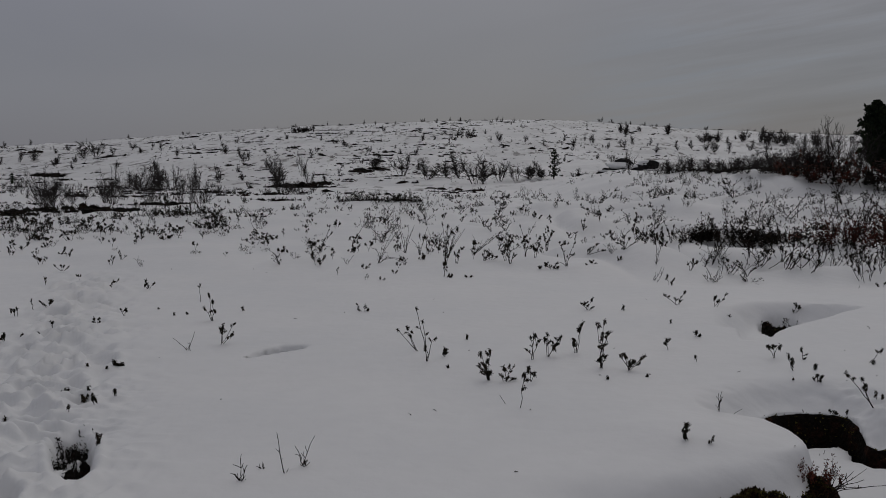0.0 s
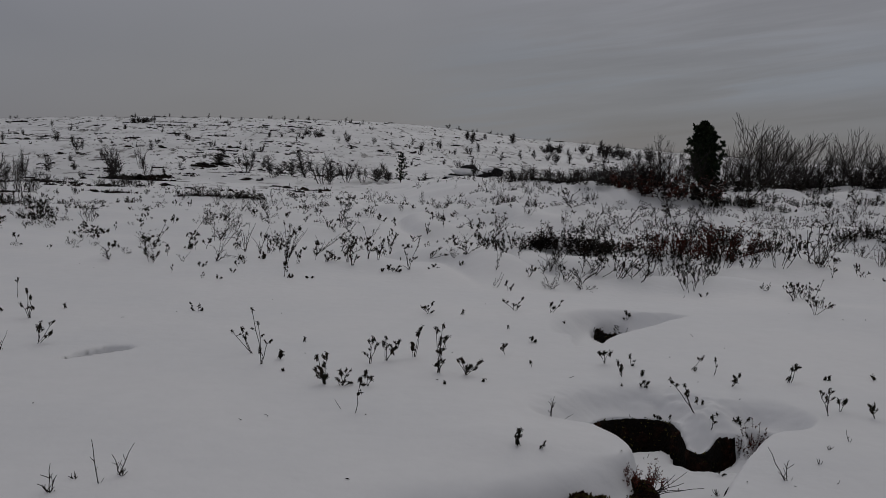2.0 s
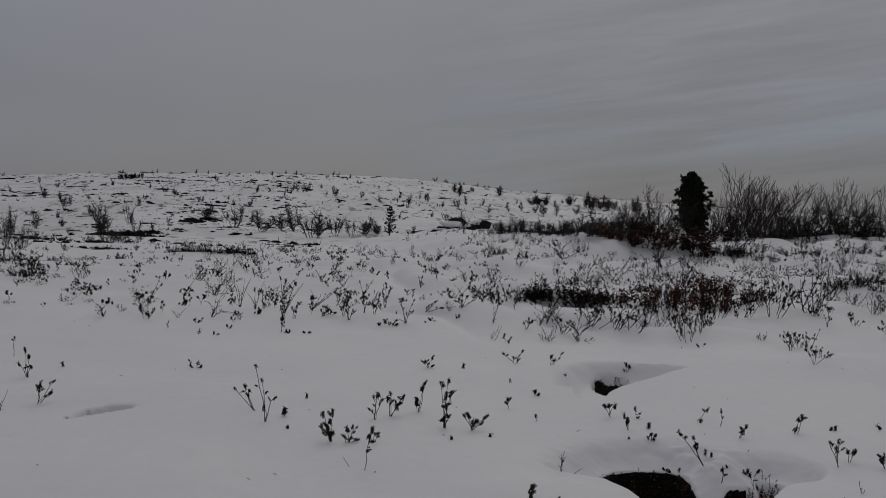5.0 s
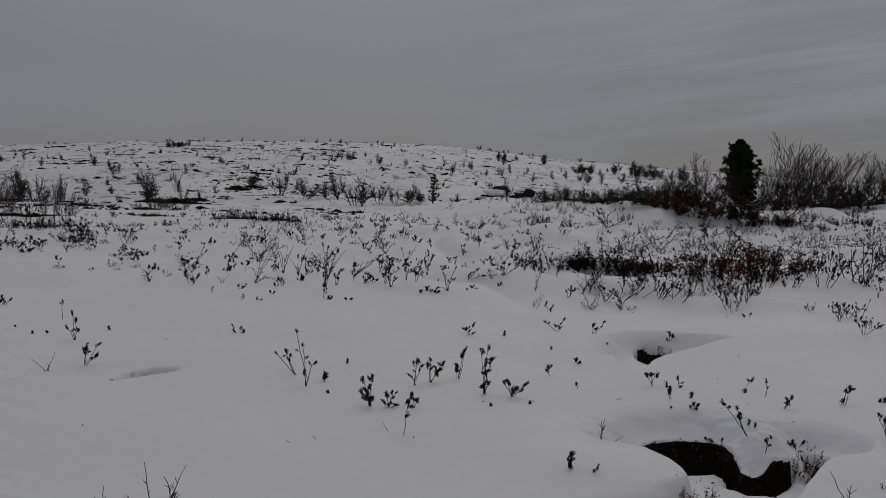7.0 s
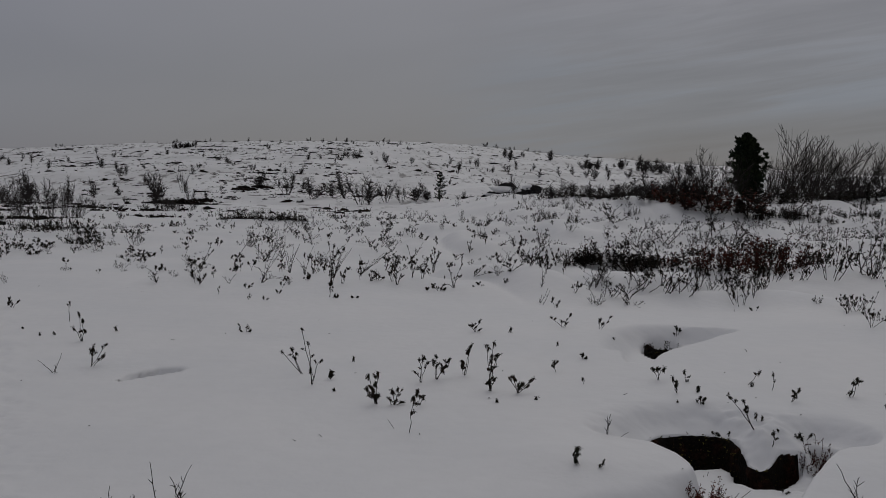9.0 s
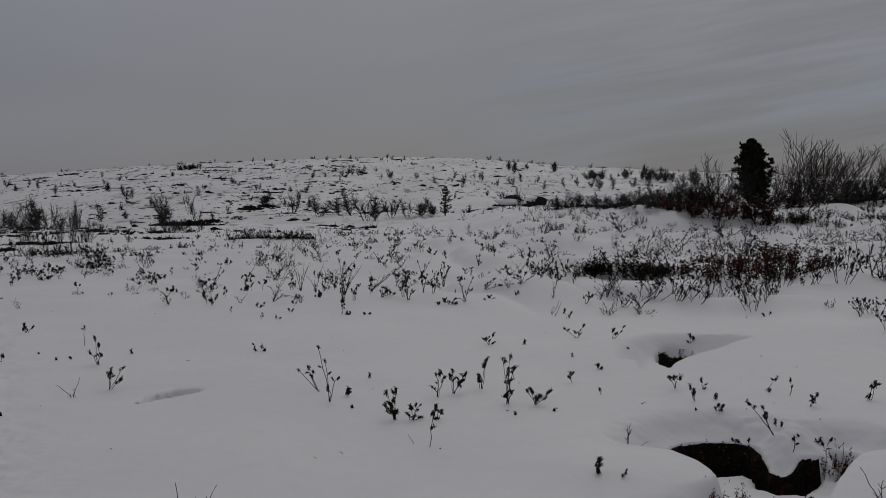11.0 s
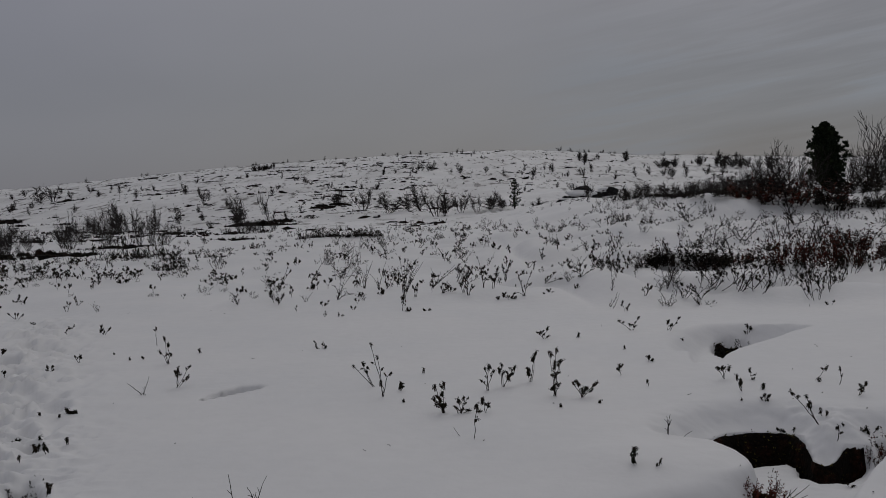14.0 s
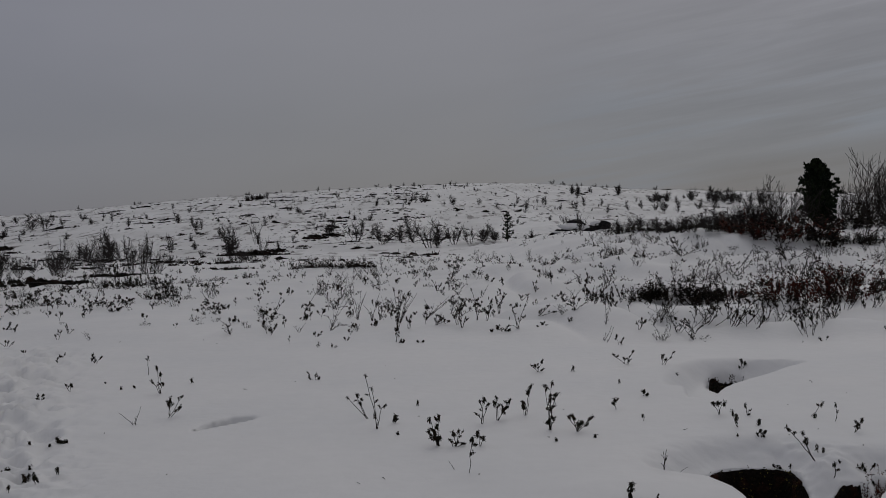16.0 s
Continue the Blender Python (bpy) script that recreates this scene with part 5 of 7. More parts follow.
set_out(SCRUB, 9.46, 31.73, 0.58, 1, "leafless bush of many thin grey stems", "bush", "bushes by the stream")
set_out(SCRUB, 10.38, 32.86, 0.67, 1, "leafless bush of many thin grey stems", "bush", "bushes by the stream")
set_out(SCRUB, 11.31, 33.98, 0.77, 1, "leafless bush of many thin grey stems", "bush", "bushes by the stream")
set_out(SCRUB, 12.42, 36.07, 0.75, 1, "leafless bush of many thin grey stems", "bush", "bushes by the stream")
set_out(SCRUB, 12.96, 35.99, 0.86, 1, "leafless bush of many thin grey stems", "bush", "bushes by the stream")
set_out(SCRUB, 13.40, 36.00, 0.83, 1, "leafless bush of many thin grey stems", "bush", "bushes by the stream")
set_out(BIRCHES, 31.76, 166.97, 2.08, 1.1, "small bare birch on the snowy fell", "tree", "birches on the fell")
set_out(BIRCHES, 32.47, 166.46, 1.76, 1.1, "small bare birch on the snowy fell", "tree", "birches on the fell")
set_out(BIRCHES, 36.92, 174.68, 0.98, 1.1, "small bare birch on the snowy fell", "tree", "birches on the fell")
set_out(BIRCHES, 39.77, 164.99, 1.76, 1.1, "small bare birch on the snowy fell", "tree", "birches on the fell")
set_out(BIRCHES, 42.45, 151.57, 1.73, 1.1, "small bare birch on the snowy fell", "tree", "birches on the fell")
set_out(BIRCHES, 43.37, 151.57, 1.54, 1.1, "small bare birch on the snowy fell", "tree", "birches on the fell")
set_out(BIRCHES, 44.81, 152.72, 1.75, 1.1, "small bare birch on the snowy fell", "tree", "birches on the fell")
set_out(BIRCHES, 48.90, 152.51, 2.15, 1.1, "small bare birch on the snowy fell", "tree", "birches on the fell")
set_out(BIRCHES, 51.96, 150.89, 2.92, 1.1, "small bare birch on the snowy fell", "tree", "birches on the fell")
set_out(BIRCHES, 51.78, 147.74, 1.91, 1.1, "small bare birch on the snowy fell", "tree", "birches on the fell")
set_out(BIRCHES, 52.71, 146.86, 2.10, 1.1, "small bare birch on the snowy fell", "tree", "birches on the fell")
set_out(BIRCHES, 53.73, 145.75, 2.28, 1.1, "small bare birch on the snowy fell", "tree", "birches on the fell")
set_out(BIRCHES, 54.47, 144.87, 2.08, 1.1, "small bare birch on the snowy fell", "tree", "birches on the fell")
# the thicket on the mound
set_out(THICKET, 13.54, 36.01, 1.05, 0.8, "tall leafless bush with fine crooked twigs", "bush", "thicket behind the pine")
set_out(THICKET, 11.14, 28.35, 1.11, 0.8, "tall leafless bush with fine crooked twigs", "bush", "thicket behind the pine")
set_out(THICKET, 11.52, 28.09, 1.29, 0.8, "tall leafless bush with fine crooked twigs", "bush", "thicket behind the pine")
set_out(THICKET, 11.89, 28.04, 1.76, 0.8, "tall leafless bush with fine crooked twigs", "bush", "thicket behind the pine")
set_out(THICKET, 12.40, 28.30, 1.31, 0.8, "tall leafless bush with fine crooked twigs", "bush", "thicket behind the pine")
set_out(THICKET, 16.42, 33.51, 1.36, 0.8, "tall leafless bush with fine crooked twigs", "bush", "thicket behind the pine")
set_out(THICKET, 16.80, 33.53, 1.71, 0.8, "tall leafless bush with fine crooked twigs", "bush", "thicket behind the pine")
set_out(THICKET, 17.13, 33.57, 2.80, 0.8, "tall leafless bush with fine crooked twigs", "bush", "thicket behind the pine")
set_out(THICKET, 17.72, 33.80, 1.86, 0.8, "tall leafless bush with fine crooked twigs", "bush", "thicket behind the pine")
set_out(THICKET, 18.45, 34.12, 2.08, 0.8, "tall leafless bush with fine crooked twigs", "bush", "thicket behind the pine")
set_out(THICKET, 18.94, 34.49, 2.51, 0.8, "tall leafless bush with fine crooked twigs", "bush", "thicket behind the pine")
set_out(THICKET, 19.85, 35.22, 1.72, 0.8, "tall leafless bush with fine crooked twigs", "bush", "thicket behind the pine")
set_out(THICKET, 22.56, 38.93, 1.70, 0.8, "tall leafless bush with fine crooked twigs", "bush", "thicket behind the pine")
set_out(THICKET, 22.95, 38.73, 2.74, 0.8, "tall leafless bush with fine crooked twigs", "bush", "thicket behind the pine")
set_out(THICKET, 21.50, 35.44, 1.51, 0.8, "tall leafless bush with fine crooked twigs", "bush", "thicket behind the pine")
set_out(THICKET, 21.97, 35.36, 1.98, 0.8, "tall leafless bush with fine crooked twigs", "bush", "thicket behind the pine")
set_out(THICKET, 21.87, 34.40, 1.37, 0.8, "tall leafless bush with fine crooked twigs", "bush", "thicket behind the pine")
set_out(THICKET, 22.22, 33.86, 2.27, 0.8, "tall leafless bush with fine crooked twigs", "bush", "thicket behind the pine")
set_out(THICKET, 23.34, 34.71, 1.40, 0.8, "tall leafless bush with fine crooked twigs", "bush", "thicket behind the pine")
set_out(THICKET, 22.97, 33.24, 1.48, 0.8, "tall leafless bush with fine crooked twigs", "bush", "thicket behind the pine")
set_out(THICKET, 23.41, 33.06, 1.97, 0.8, "tall leafless bush with fine crooked twigs", "bush", "thicket behind the pine")
set_out(THICKET, 23.88, 32.96, 1.49, 0.8, "tall leafless bush with fine crooked twigs", "bush", "thicket behind the pine")
set_out(THICKET, 24.30, 32.86, 1.99, 0.8, "tall leafless bush with fine crooked twigs", "bush", "thicket behind the pine")
set_out(SCRUB, 9.68, 28.29, 0.65, 0.9, "tall leafless bush with fine crooked twigs", "bush", "thicket behind the pine")
set_out(SCRUB, 16.76, 47.02, 1.22, 0.9, "tall leafless bush with fine crooked twigs", "bush", "thicket behind the pine")
set_out(SCRUB, 13.29, 36.00, 0.93, 0.9, "tall leafless bush with fine crooked twigs", "bush", "thicket behind the pine")
set_out(SCRUB, 11.12, 28.83, 0.83, 0.9, "tall leafless bush with fine crooked twigs", "bush", "thicket behind the pine")
set_out(SCRUB, 11.39, 28.29, 0.89, 0.9, "tall leafless bush with fine crooked twigs", "bush", "thicket behind the pine")
set_out(SCRUB, 11.91, 28.35, 0.93, 0.9, "tall leafless bush with fine crooked twigs", "bush", "thicket behind the pine")
set_out(SCRUB, 16.97, 34.22, 1.21, 0.9, "tall leafless bush with fine crooked twigs", "bush", "thicket behind the pine")
set_out(SCRUB, 17.99, 35.05, 1.32, 0.9, "tall leafless bush with fine crooked twigs", "bush", "thicket behind the pine")
set_out(SCRUB, 18.66, 35.39, 1.27, 0.9, "tall leafless bush with fine crooked twigs", "bush", "thicket behind the pine")
set_out(SCRUB, 18.96, 35.02, 1.41, 0.9, "tall leafless bush with fine crooked twigs", "bush", "thicket behind the pine")
set_out(SCRUB, 22.01, 39.34, 1.51, 0.9, "tall leafless bush with fine crooked twigs", "bush", "thicket behind the pine")
set_out(SCRUB, 17.86, 31.16, 1.14, 0.9, "tall leafless bush with fine crooked twigs", "bush", "thicket behind the pine")
set_out(SCRUB, 20.88, 35.50, 1.45, 0.9, "tall leafless bush with fine crooked twigs", "bush", "thicket behind the pine")
set_out(SCRUB, 21.34, 35.43, 1.31, 0.9, "tall leafless bush with fine crooked twigs", "bush", "thicket behind the pine")
set_out(SCRUB, 21.83, 35.38, 1.39, 0.9, "tall leafless bush with fine crooked twigs", "bush", "thicket behind the pine")
set_out(SCRUB, 22.10, 34.79, 1.26, 0.9, "tall leafless bush with fine crooked twigs", "bush", "thicket behind the pine")
set_out(SCRUB, 22.28, 34.09, 1.36, 0.9, "tall leafless bush with fine crooked twigs", "bush", "thicket behind the pine")
set_out(SCRUB, 23.33, 34.72, 1.22, 0.9, "tall leafless bush with fine crooked twigs", "bush", "thicket behind the pine")
set_out(SCRUB, 22.96, 33.25, 1.23, 0.9, "tall leafless bush with fine crooked twigs", "bush", "thicket behind the pine")
set_out(SCRUB, 23.42, 33.04, 1.23, 0.9, "tall leafless bush with fine crooked twigs", "bush", "thicket behind the pine")
set_out(RUSSETS, 10.93, 28.80, 1.41, 1.5, "dense dark cushion of heath standing clear of snow", "heath", "heath cushions")
set_out(RUSSETS, 11.14, 28.09, 1.56, 1.5, "dense dark cushion of heath standing clear of snow", "heath", "heath cushions")
set_out(RUSSETS, 11.60, 27.79, 2.02, 1.5, "dense dark cushion of heath standing clear of snow", "heath", "heath cushions")
set_out(HEATHS, 11.98, 27.79, 2.11, 1.5, "dense dark cushion of heath standing clear of snow", "heath", "heath cushions")
set_out(RUSSETS, 12.56, 28.23, 1.88, 1.5, "dense dark cushion of heath standing clear of snow", "heath", "heath cushions")
set_out(HEATHS, 13.17, 28.71, 1.63, 1.5, "dense dark cushion of heath standing clear of snow", "heath", "heath cushions")
set_out(HEATHS, 16.35, 33.11, 2.25, 1.5, "dense dark cushion of heath standing clear of snow", "heath", "heath cushions")
set_out(HEATHS, 18.11, 33.80, 2.45, 1.5, "dense dark cushion of heath standing clear of snow", "heath", "heath cushions")
set_out(HEATHS, 22.53, 38.97, 2.74, 1.5, "dense dark cushion of heath standing clear of snow", "heath", "heath cushions")
set_out(HEATHS, 21.97, 35.36, 2.53, 1.5, "dense dark cushion of heath standing clear of snow", "heath", "heath cushions")
set_out(HEATHS, 23.23, 34.93, 2.43, 1.5, "dense dark cushion of heath standing clear of snow", "heath", "heath cushions")
set_out(HEATHS, 23.45, 33.04, 2.22, 1.5, "dense dark cushion of heath standing clear of snow", "heath", "heath cushions")
set_out(HEATHS, 14.24, 28.41, 0.97, 1.5, "dense dark cushion of heath standing clear of snow", "heath", "heath cushions")
set_out(HEATHS, 14.75, 28.42, 1.07, 1.5, "dense dark cushion of heath standing clear of snow", "heath", "heath cushions")
set_out(HEATHS, 15.28, 28.47, 0.98, 1.5, "dense dark cushion of heath standing clear of snow", "heath", "heath cushions")
set_out(HEATHS, 18.49, 30.76, 0.98, 1.5, "dense dark cushion of heath standing clear of snow", "heath", "heath cushions")
rng = random.Random(61)
# low dark growth that closes the foot of the thicket
for k in range(30):
    x = 11.5 + 17.5 * k / 29 + rng.uniform(-0.3, 0.3)
    y = rng.uniform(34.3, 38.5) + (1.5 if x < 14 else 0)
    kinds = (HEATHS, SCRUB, THICKET)[k % 3]
    h = rng.uniform(1.0, 1.6) if kinds is HEATHS else rng.uniform(0.55, 0.95) + 0.35 * (x > 17)
    set_out(kinds, x, y, h, 1.3, "low dark leafless growth under the thicket", "bush", "thicket behind the pine")
# birches on the fell
set_out(BIRCHES, -46.53, 139.66, 1.44, 0.75, "small bare birch on the snowy fell", "tree", "birches on the fell")
set_out(BIRCHES, -39.60, 122.17, 1.10, 0.75, "small bare birch on the snowy fell", "tree", "birches on the fell")
set_out(BIRCHES, -40.37, 133.29, 1.70, 0.75, "small bare birch on the snowy fell", "tree", "birches on the fell")
set_out(BIRCHES, -31.50, 110.13, 1.40, 0.75, "small bare birch on the snowy fell", "tree", "birches on the fell")
set_out(BIRCHES, -26.38, 113.16, 1.70, 0.75, "small bare birch on the snowy fell", "tree", "birches on the fell")
set_out(BIRCHES, -35.84, 134.53, 1.02, 0.75, "small bare birch on the snowy fell", "tree", "birches on the fell")
set_out(BIRCHES, -23.24, 107.49, 1.34, 0.75, "small bare birch on the snowy fell", "tree", "birches on the fell")
set_out(BIRCHES, -21.96, 105.08, 1.44, 0.75, "small bare birch on the snowy fell", "tree", "birches on the fell")
set_out(BIRCHES, -16.14, 140.79, 0.87, 0.75, "small bare birch on the snowy fell", "tree", "birches on the fell")
set_out(BIRCHES, -9.91, 121.80, 1.04, 0.75, "small bare birch on the snowy fell", "tree", "birches on the fell")
set_out(BIRCHES, -9.58, 122.36, 0.90, 0.75, "small bare birch on the snowy fell", "tree", "birches on the fell")
set_out(BIRCHES, -3.47, 116.77, 1.14, 0.75, "small bare birch on the snowy fell", "tree", "birches on the fell")
set_out(BIRCHES, 1.11, 114.50, 0.98, 0.75, "small bare birch on the snowy fell", "tree", "birches on the fell")
set_out(BIRCHES, 2.15, 147.79, 1.80, 0.75, "small bare birch on the snowy fell", "tree", "birches on the fell")
set_out(BIRCHES, 2.86, 147.35, 1.98, 0.75, "small bare birch on the snowy fell", "tree", "birches on the fell")
set_out(BIRCHES, 4.37, 147.13, 1.80, 0.75, "small bare birch on the snowy fell", "tree", "birches on the fell")
set_out(BIRCHES, 3.91, 146.46, 1.43, 0.75, "small bare birch on the snowy fell", "tree", "birches on the fell")
set_out(BIRCHES, 8.56, 139.76, 1.88, 0.75, "small bare birch on the snowy fell", "tree", "birches on the fell")
set_out(BIRCHES, 12.17, 137.47, 1.35, 0.75, "small bare birch on the snowy fell", "tree", "birches on the fell")
set_out(BIRCHES, 14.31, 132.57, 1.14, 0.75, "small bare birch on the snowy fell", "tree", "birches on the fell")
set_out(BIRCHES, 17.82, 128.24, 1.90, 0.75, "small bare birch on the snowy fell", "tree", "birches on the fell")
set_out(BIRCHES, 22.48, 139.32, 1.72, 0.75, "small bare birch on the snowy fell", "tree", "birches on the fell")
set_out(BIRCHES, 22.12, 139.76, 1.38, 0.75, "small bare birch on the snowy fell", "tree", "birches on the fell")
set_out(BIRCHES, 33.28, 173.89, 1.73, 0.75, "small bare birch on the snowy fell", "tree", "birches on the fell")
set_out(BIRCHES, 29.63, 151.85, 2.27, 0.75, "small bare birch on the snowy fell", "tree", "birches on the fell")
set_out(BIRCHES, 37.38, 178.40, 1.34, 0.75, "small bare birch on the snowy fell", "tree", "birches on the fell")
set_out(BIRCHES, 39.58, 163.74, 2.06, 0.75, "small bare birch on the snowy fell", "tree", "birches on the fell")
set_out(BIRCHES, 41.30, 147.74, 2.06, 0.75, "small bare birch on the snowy fell", "tree", "birches on the fell")
set_out(BIRCHES, 43.75, 152.25, 1.93, 0.75, "small bare birch on the snowy fell", "tree", "birches on the fell")
set_out(BIRCHES, 45.11, 152.48, 2.14, 0.75, "small bare birch on the snowy fell", "tree", "birches on the fell")
set_out(BIRCHES, 42.71, 139.76, 1.43, 0.75, "small bare birch on the snowy fell", "tree", "birches on the fell")
set_out(BIRCHES, 48.94, 152.04, 2.34, 0.75, "small bare birch on the snowy fell", "tree", "birches on the fell")
set_out(BIRCHES, 51.96, 150.89, 2.92, 0.75, "small bare birch on the snowy fell", "tree", "birches on the fell")
set_out(BIRCHES, 51.47, 151.34, 1.95, 0.75, "small bare birch on the snowy fell", "tree", "birches on the fell")
set_out(BIRCHES, 53.99, 150.44, 2.34, 0.75, "small bare birch on the snowy fell", "tree", "birches on the fell")
set_out(BIRCHES, 54.20, 147.54, 2.30, 0.75, "small bare birch on the snowy fell", "tree", "birches on the fell")
set_out(BIRCHES, 55.02, 147.32, 1.92, 0.75, "small bare birch on the snowy fell", "tree", "birches on the fell")
set_out(BIRCHES, 55.81, 143.58, 2.07, 0.75, "small bare birch on the snowy fell", "tree", "birches on the fell")
set_out(BIRCHES, 55.93, 140.58, 2.77, 0.75, "small bare birch on the snowy fell", "tree", "birches on the fell")
set_out(BIRCHES, 55.44, 137.22, 3.25, 0.75, "small bare birch on the snowy fell", "tree", "birches on the fell")
set_out(BIRCHES, 26.34, 115.40, 1.44, 0.75, "small bare birch on the snowy fell", "tree", "birches on the fell")
set_out(BIRCHES, 29.41, 116.48, 1.47, 0.75, "small bare birch on the snowy fell", "tree", "birches on the fell")
set_out(BIRCHES, 31.93, 119.33, 1.36, 0.75, "small bare birch on the snowy fell", "tree", "birches on the fell")
set_out(BIRCHES, 33.95, 116.28, 1.63, 0.75, "small bare birch on the snowy fell", "tree", "birches on the fell")
set_out(BIRCHES, 35.56, 115.75, 1.92, 0.75, "small bare birch on the snowy fell", "tree", "birches on the fell")
set_out(BIRCHES, 42.26, 128.02, 1.65, 0.75, "small bare birch on the snowy fell", "tree", "birches on the fell")
set_out(BIRCHES, 44.36, 128.02, 2.15, 0.75, "small bare birch on the snowy fell", "tree", "birches on the fell")
set_out(BIRCHES, 47.59, 123.29, 2.10, 0.75, "small bare birch on the snowy fell", "tree", "birches on the fell")
set_out(BIRCHES, 25.01, 128.42, 1.60, 0.75, "small bare birch on the snowy fell", "tree", "birches on the fell")
set_out(BIRCHES, 30.37, 136.82, 1.37, 0.75, "small bare birch on the snowy fell", "tree", "birches on the fell")
set_out(BIRCHES, 29.61, 145.33, 1.27, 0.75, "small bare birch on the snowy fell", "tree", "birches on the fell")
set_out(BIRCHES, -25.38, 164.97, 1.22, 0.75, "small bare birch on the snowy fell", "tree", "birches on the fell")
set_out(BIRCHES, -24.81, 177.31, 1.31, 0.75, "small bare birch on the snowy fell", "tree", "birches on the fell")
set_out(BIRCHES, -22.82, 164.48, 1.42, 0.75, "small bare birch on the snowy fell", "tree", "birches on the fell")
set_out(BIRCHES, 20.12, 153.68, 0.76, 0.75, "small bare birch on the snowy fell", "tree", "birches on the fell")
set_out(BIRCHES, 17.33, 162.52, 0.80, 0.75, "small bare birch on the snowy fell", "tree", "birches on the fell")
set_out(BIRCHES, 13.65, 186.41, 0.91, 0.75, "small bare birch on the snowy fell", "tree", "birches on the fell")
set_out(BIRCHES, 7.12, 154.65, 0.95, 0.75, "small bare birch on the snowy fell", "tree", "birches on the fell")
set_out(BIRCHES, -1.21, 142.12, 0.87, 0.75, "small bare birch on the snowy fell", "tree", "birches on the fell")
set_out(BIRCHES, -6.55, 128.42, 0.71, 0.75, "small bare birch on the snowy fell", "tree", "birches on the fell")
set_out(BIRCHES, -12.74, 128.03, 0.71, 0.75, "small bare birch on the snowy fell", "tree", "birches on the fell")
set_out(BIRCHES, -16.46, 121.09, 0.75, 0.75, "small bare birch on the snowy fell", "tree", "birches on the fell")
set_out(BIRCHES, -21.93, 115.05, 0.86, 0.75, "small bare birch on the snowy fell", "tree", "birches on the fell")
set_out(BIRCHES, -36.70, 153.63, 1.35, 0.75, "small bare birch on the snowy fell", "tree", "birches on the fell")
set_out(BIRCHES, -59.66, 148.07, 0.97, 0.75, "small bare birch on the snowy fell", "tree", "birches on the fell")
set_out(BIRCHES, -56.34, 135.68, 1.26, 0.75, "small bare birch on the snowy fell", "tree", "birches on the fell")
set_out(BIRCHES, -46.96, 132.47, 1.20, 0.75, "small bare birch on the snowy fell", "tree", "birches on the fell")
set_out(BIRCHES, -44.42, 142.44, 0.91, 0.75, "small bare birch on the snowy fell", "tree", "birches on the fell")
set_out(BIRCHES, -33.73, 95.83, 0.99, 0.75, "small bare birch on the snowy fell", "tree", "birches on the fell")
set_out(BIRCHES, -29.30, 94.67, 0.85, 0.75, "small bare birch on the snowy fell", "tree", "birches on the fell")
set_out(BIRCHES, -19.85, 89.68, 0.78, 0.75, "small bare birch on the snowy fell", "tree", "birches on the fell")
set_out(BIRCHES, 22.17, 125.56, 1.09, 0.75, "small bare birch on the snowy fell", "tree", "birches on the fell")
set_out(BIRCHES, 21.79, 143.16, 1.06, 0.75, "small bare birch on the snowy fell", "tree", "birches on the fell")
set_out(BIRCHES, -9.07, 103.64, 0.76, 0.75, "small bare birch on the snowy fell", "tree", "birches on the fell")
set_out(BIRCHES, -9.05, 80.84, 0.79, 0.75, "small bare birch on the snowy fell", "tree", "birches on the fell")
set_out(BIRCHES, -5.17, 101.16, 0.74, 0.75, "small bare birch on the snowy fell", "tree", "birches on the fell")
set_out(BIRCHES, -9.38, 73.74, 0.64, 0.75, "small bare birch on the snowy fell", "tree", "birches on the fell")
set_out(BIRCHES, -15.91, 73.85, 0.83, 0.75, "small bare birch on the snowy fell", "tree", "birches on the fell")
set_out(BIRCHES, -37.88, 95.24, 1.00, 0.75, "small bare birch on the snowy fell", "tree", "birches on the fell")
set_out(BIRCHES, -43.86, 105.52, 1.26, 0.75, "small bare birch on the snowy fell", "tree", "birches on the fell")
# dark heath left bare on the fell
heath_bank(-37.7, 88.6, 3.1, 1.3, 0.40, 1)
heath_bank(-33.3, 82.1, 1.4, 1.0, 0.14, 2)
heath_bank(-42.7, 118.3, 3.4, 1.0, 0.23, 3)
heath_bank(-31.0, 114.9, 2.5, 1.0, 0.15, 4)
heath_bank(-30.7, 149.3, 4.3, 1.0, 0.19, 5)
heath_bank(-26.7, 164.0, 2.6, 1.0, 0.20, 6)
heath_bank(-23.4, 65.3, 1.4, 1.0, 0.12, 7)
heath_bank(-50.7, 169.4, 3.9, 1.0, 0.16, 8)
heath_bank(-56.0, 158.0, 2.7, 1.0, 0.15, 9)
heath_bank(-9.7, 62.8, 4.7, 1.3, 0.41, 10)
heath_bank(-9.3, 72.8, 1.8, 1.0, 0.27, 11)
heath_bank(-7.8, 88.9, 2.5, 1.2, 0.37, 12)
heath_bank(-6.5, 91.5, 1.7, 1.1, 0.34, 13)
heath_bank(-17.0, 146.2, 3.1, 1.0, 0.22, 14)
heath_bank(-20.7, 163.2, 6.0, 1.0, 0.20, 15)
heath_bank(-18.7, 167.7, 4.1, 1.0, 0.15, 16)
heath_bank(-13.3, 163.5, 3.0, 1.0, 0.15, 17)
heath_bank(-4.5, 150.5, 2.9, 1.0, 0.14, 18)
heath_bank(1.9, 192.1, 4.0, 1.0, 0.18, 19)
heath_bank(13.4, 199.8, 4.2, 1.0, 0.18, 20)
heath_bank(-7.3, 109.6, 0.9, 1.0, 0.12, 21)
heath_bank(0.5, 107.1, 1.0, 1.0, 0.12, 22)
heath_bank(-11.7, 29.1, 4.8, 1.0, 0.17, 23)
heath_bank(-12.5, 26.8, 1.6, 1.0, 0.14, 24)
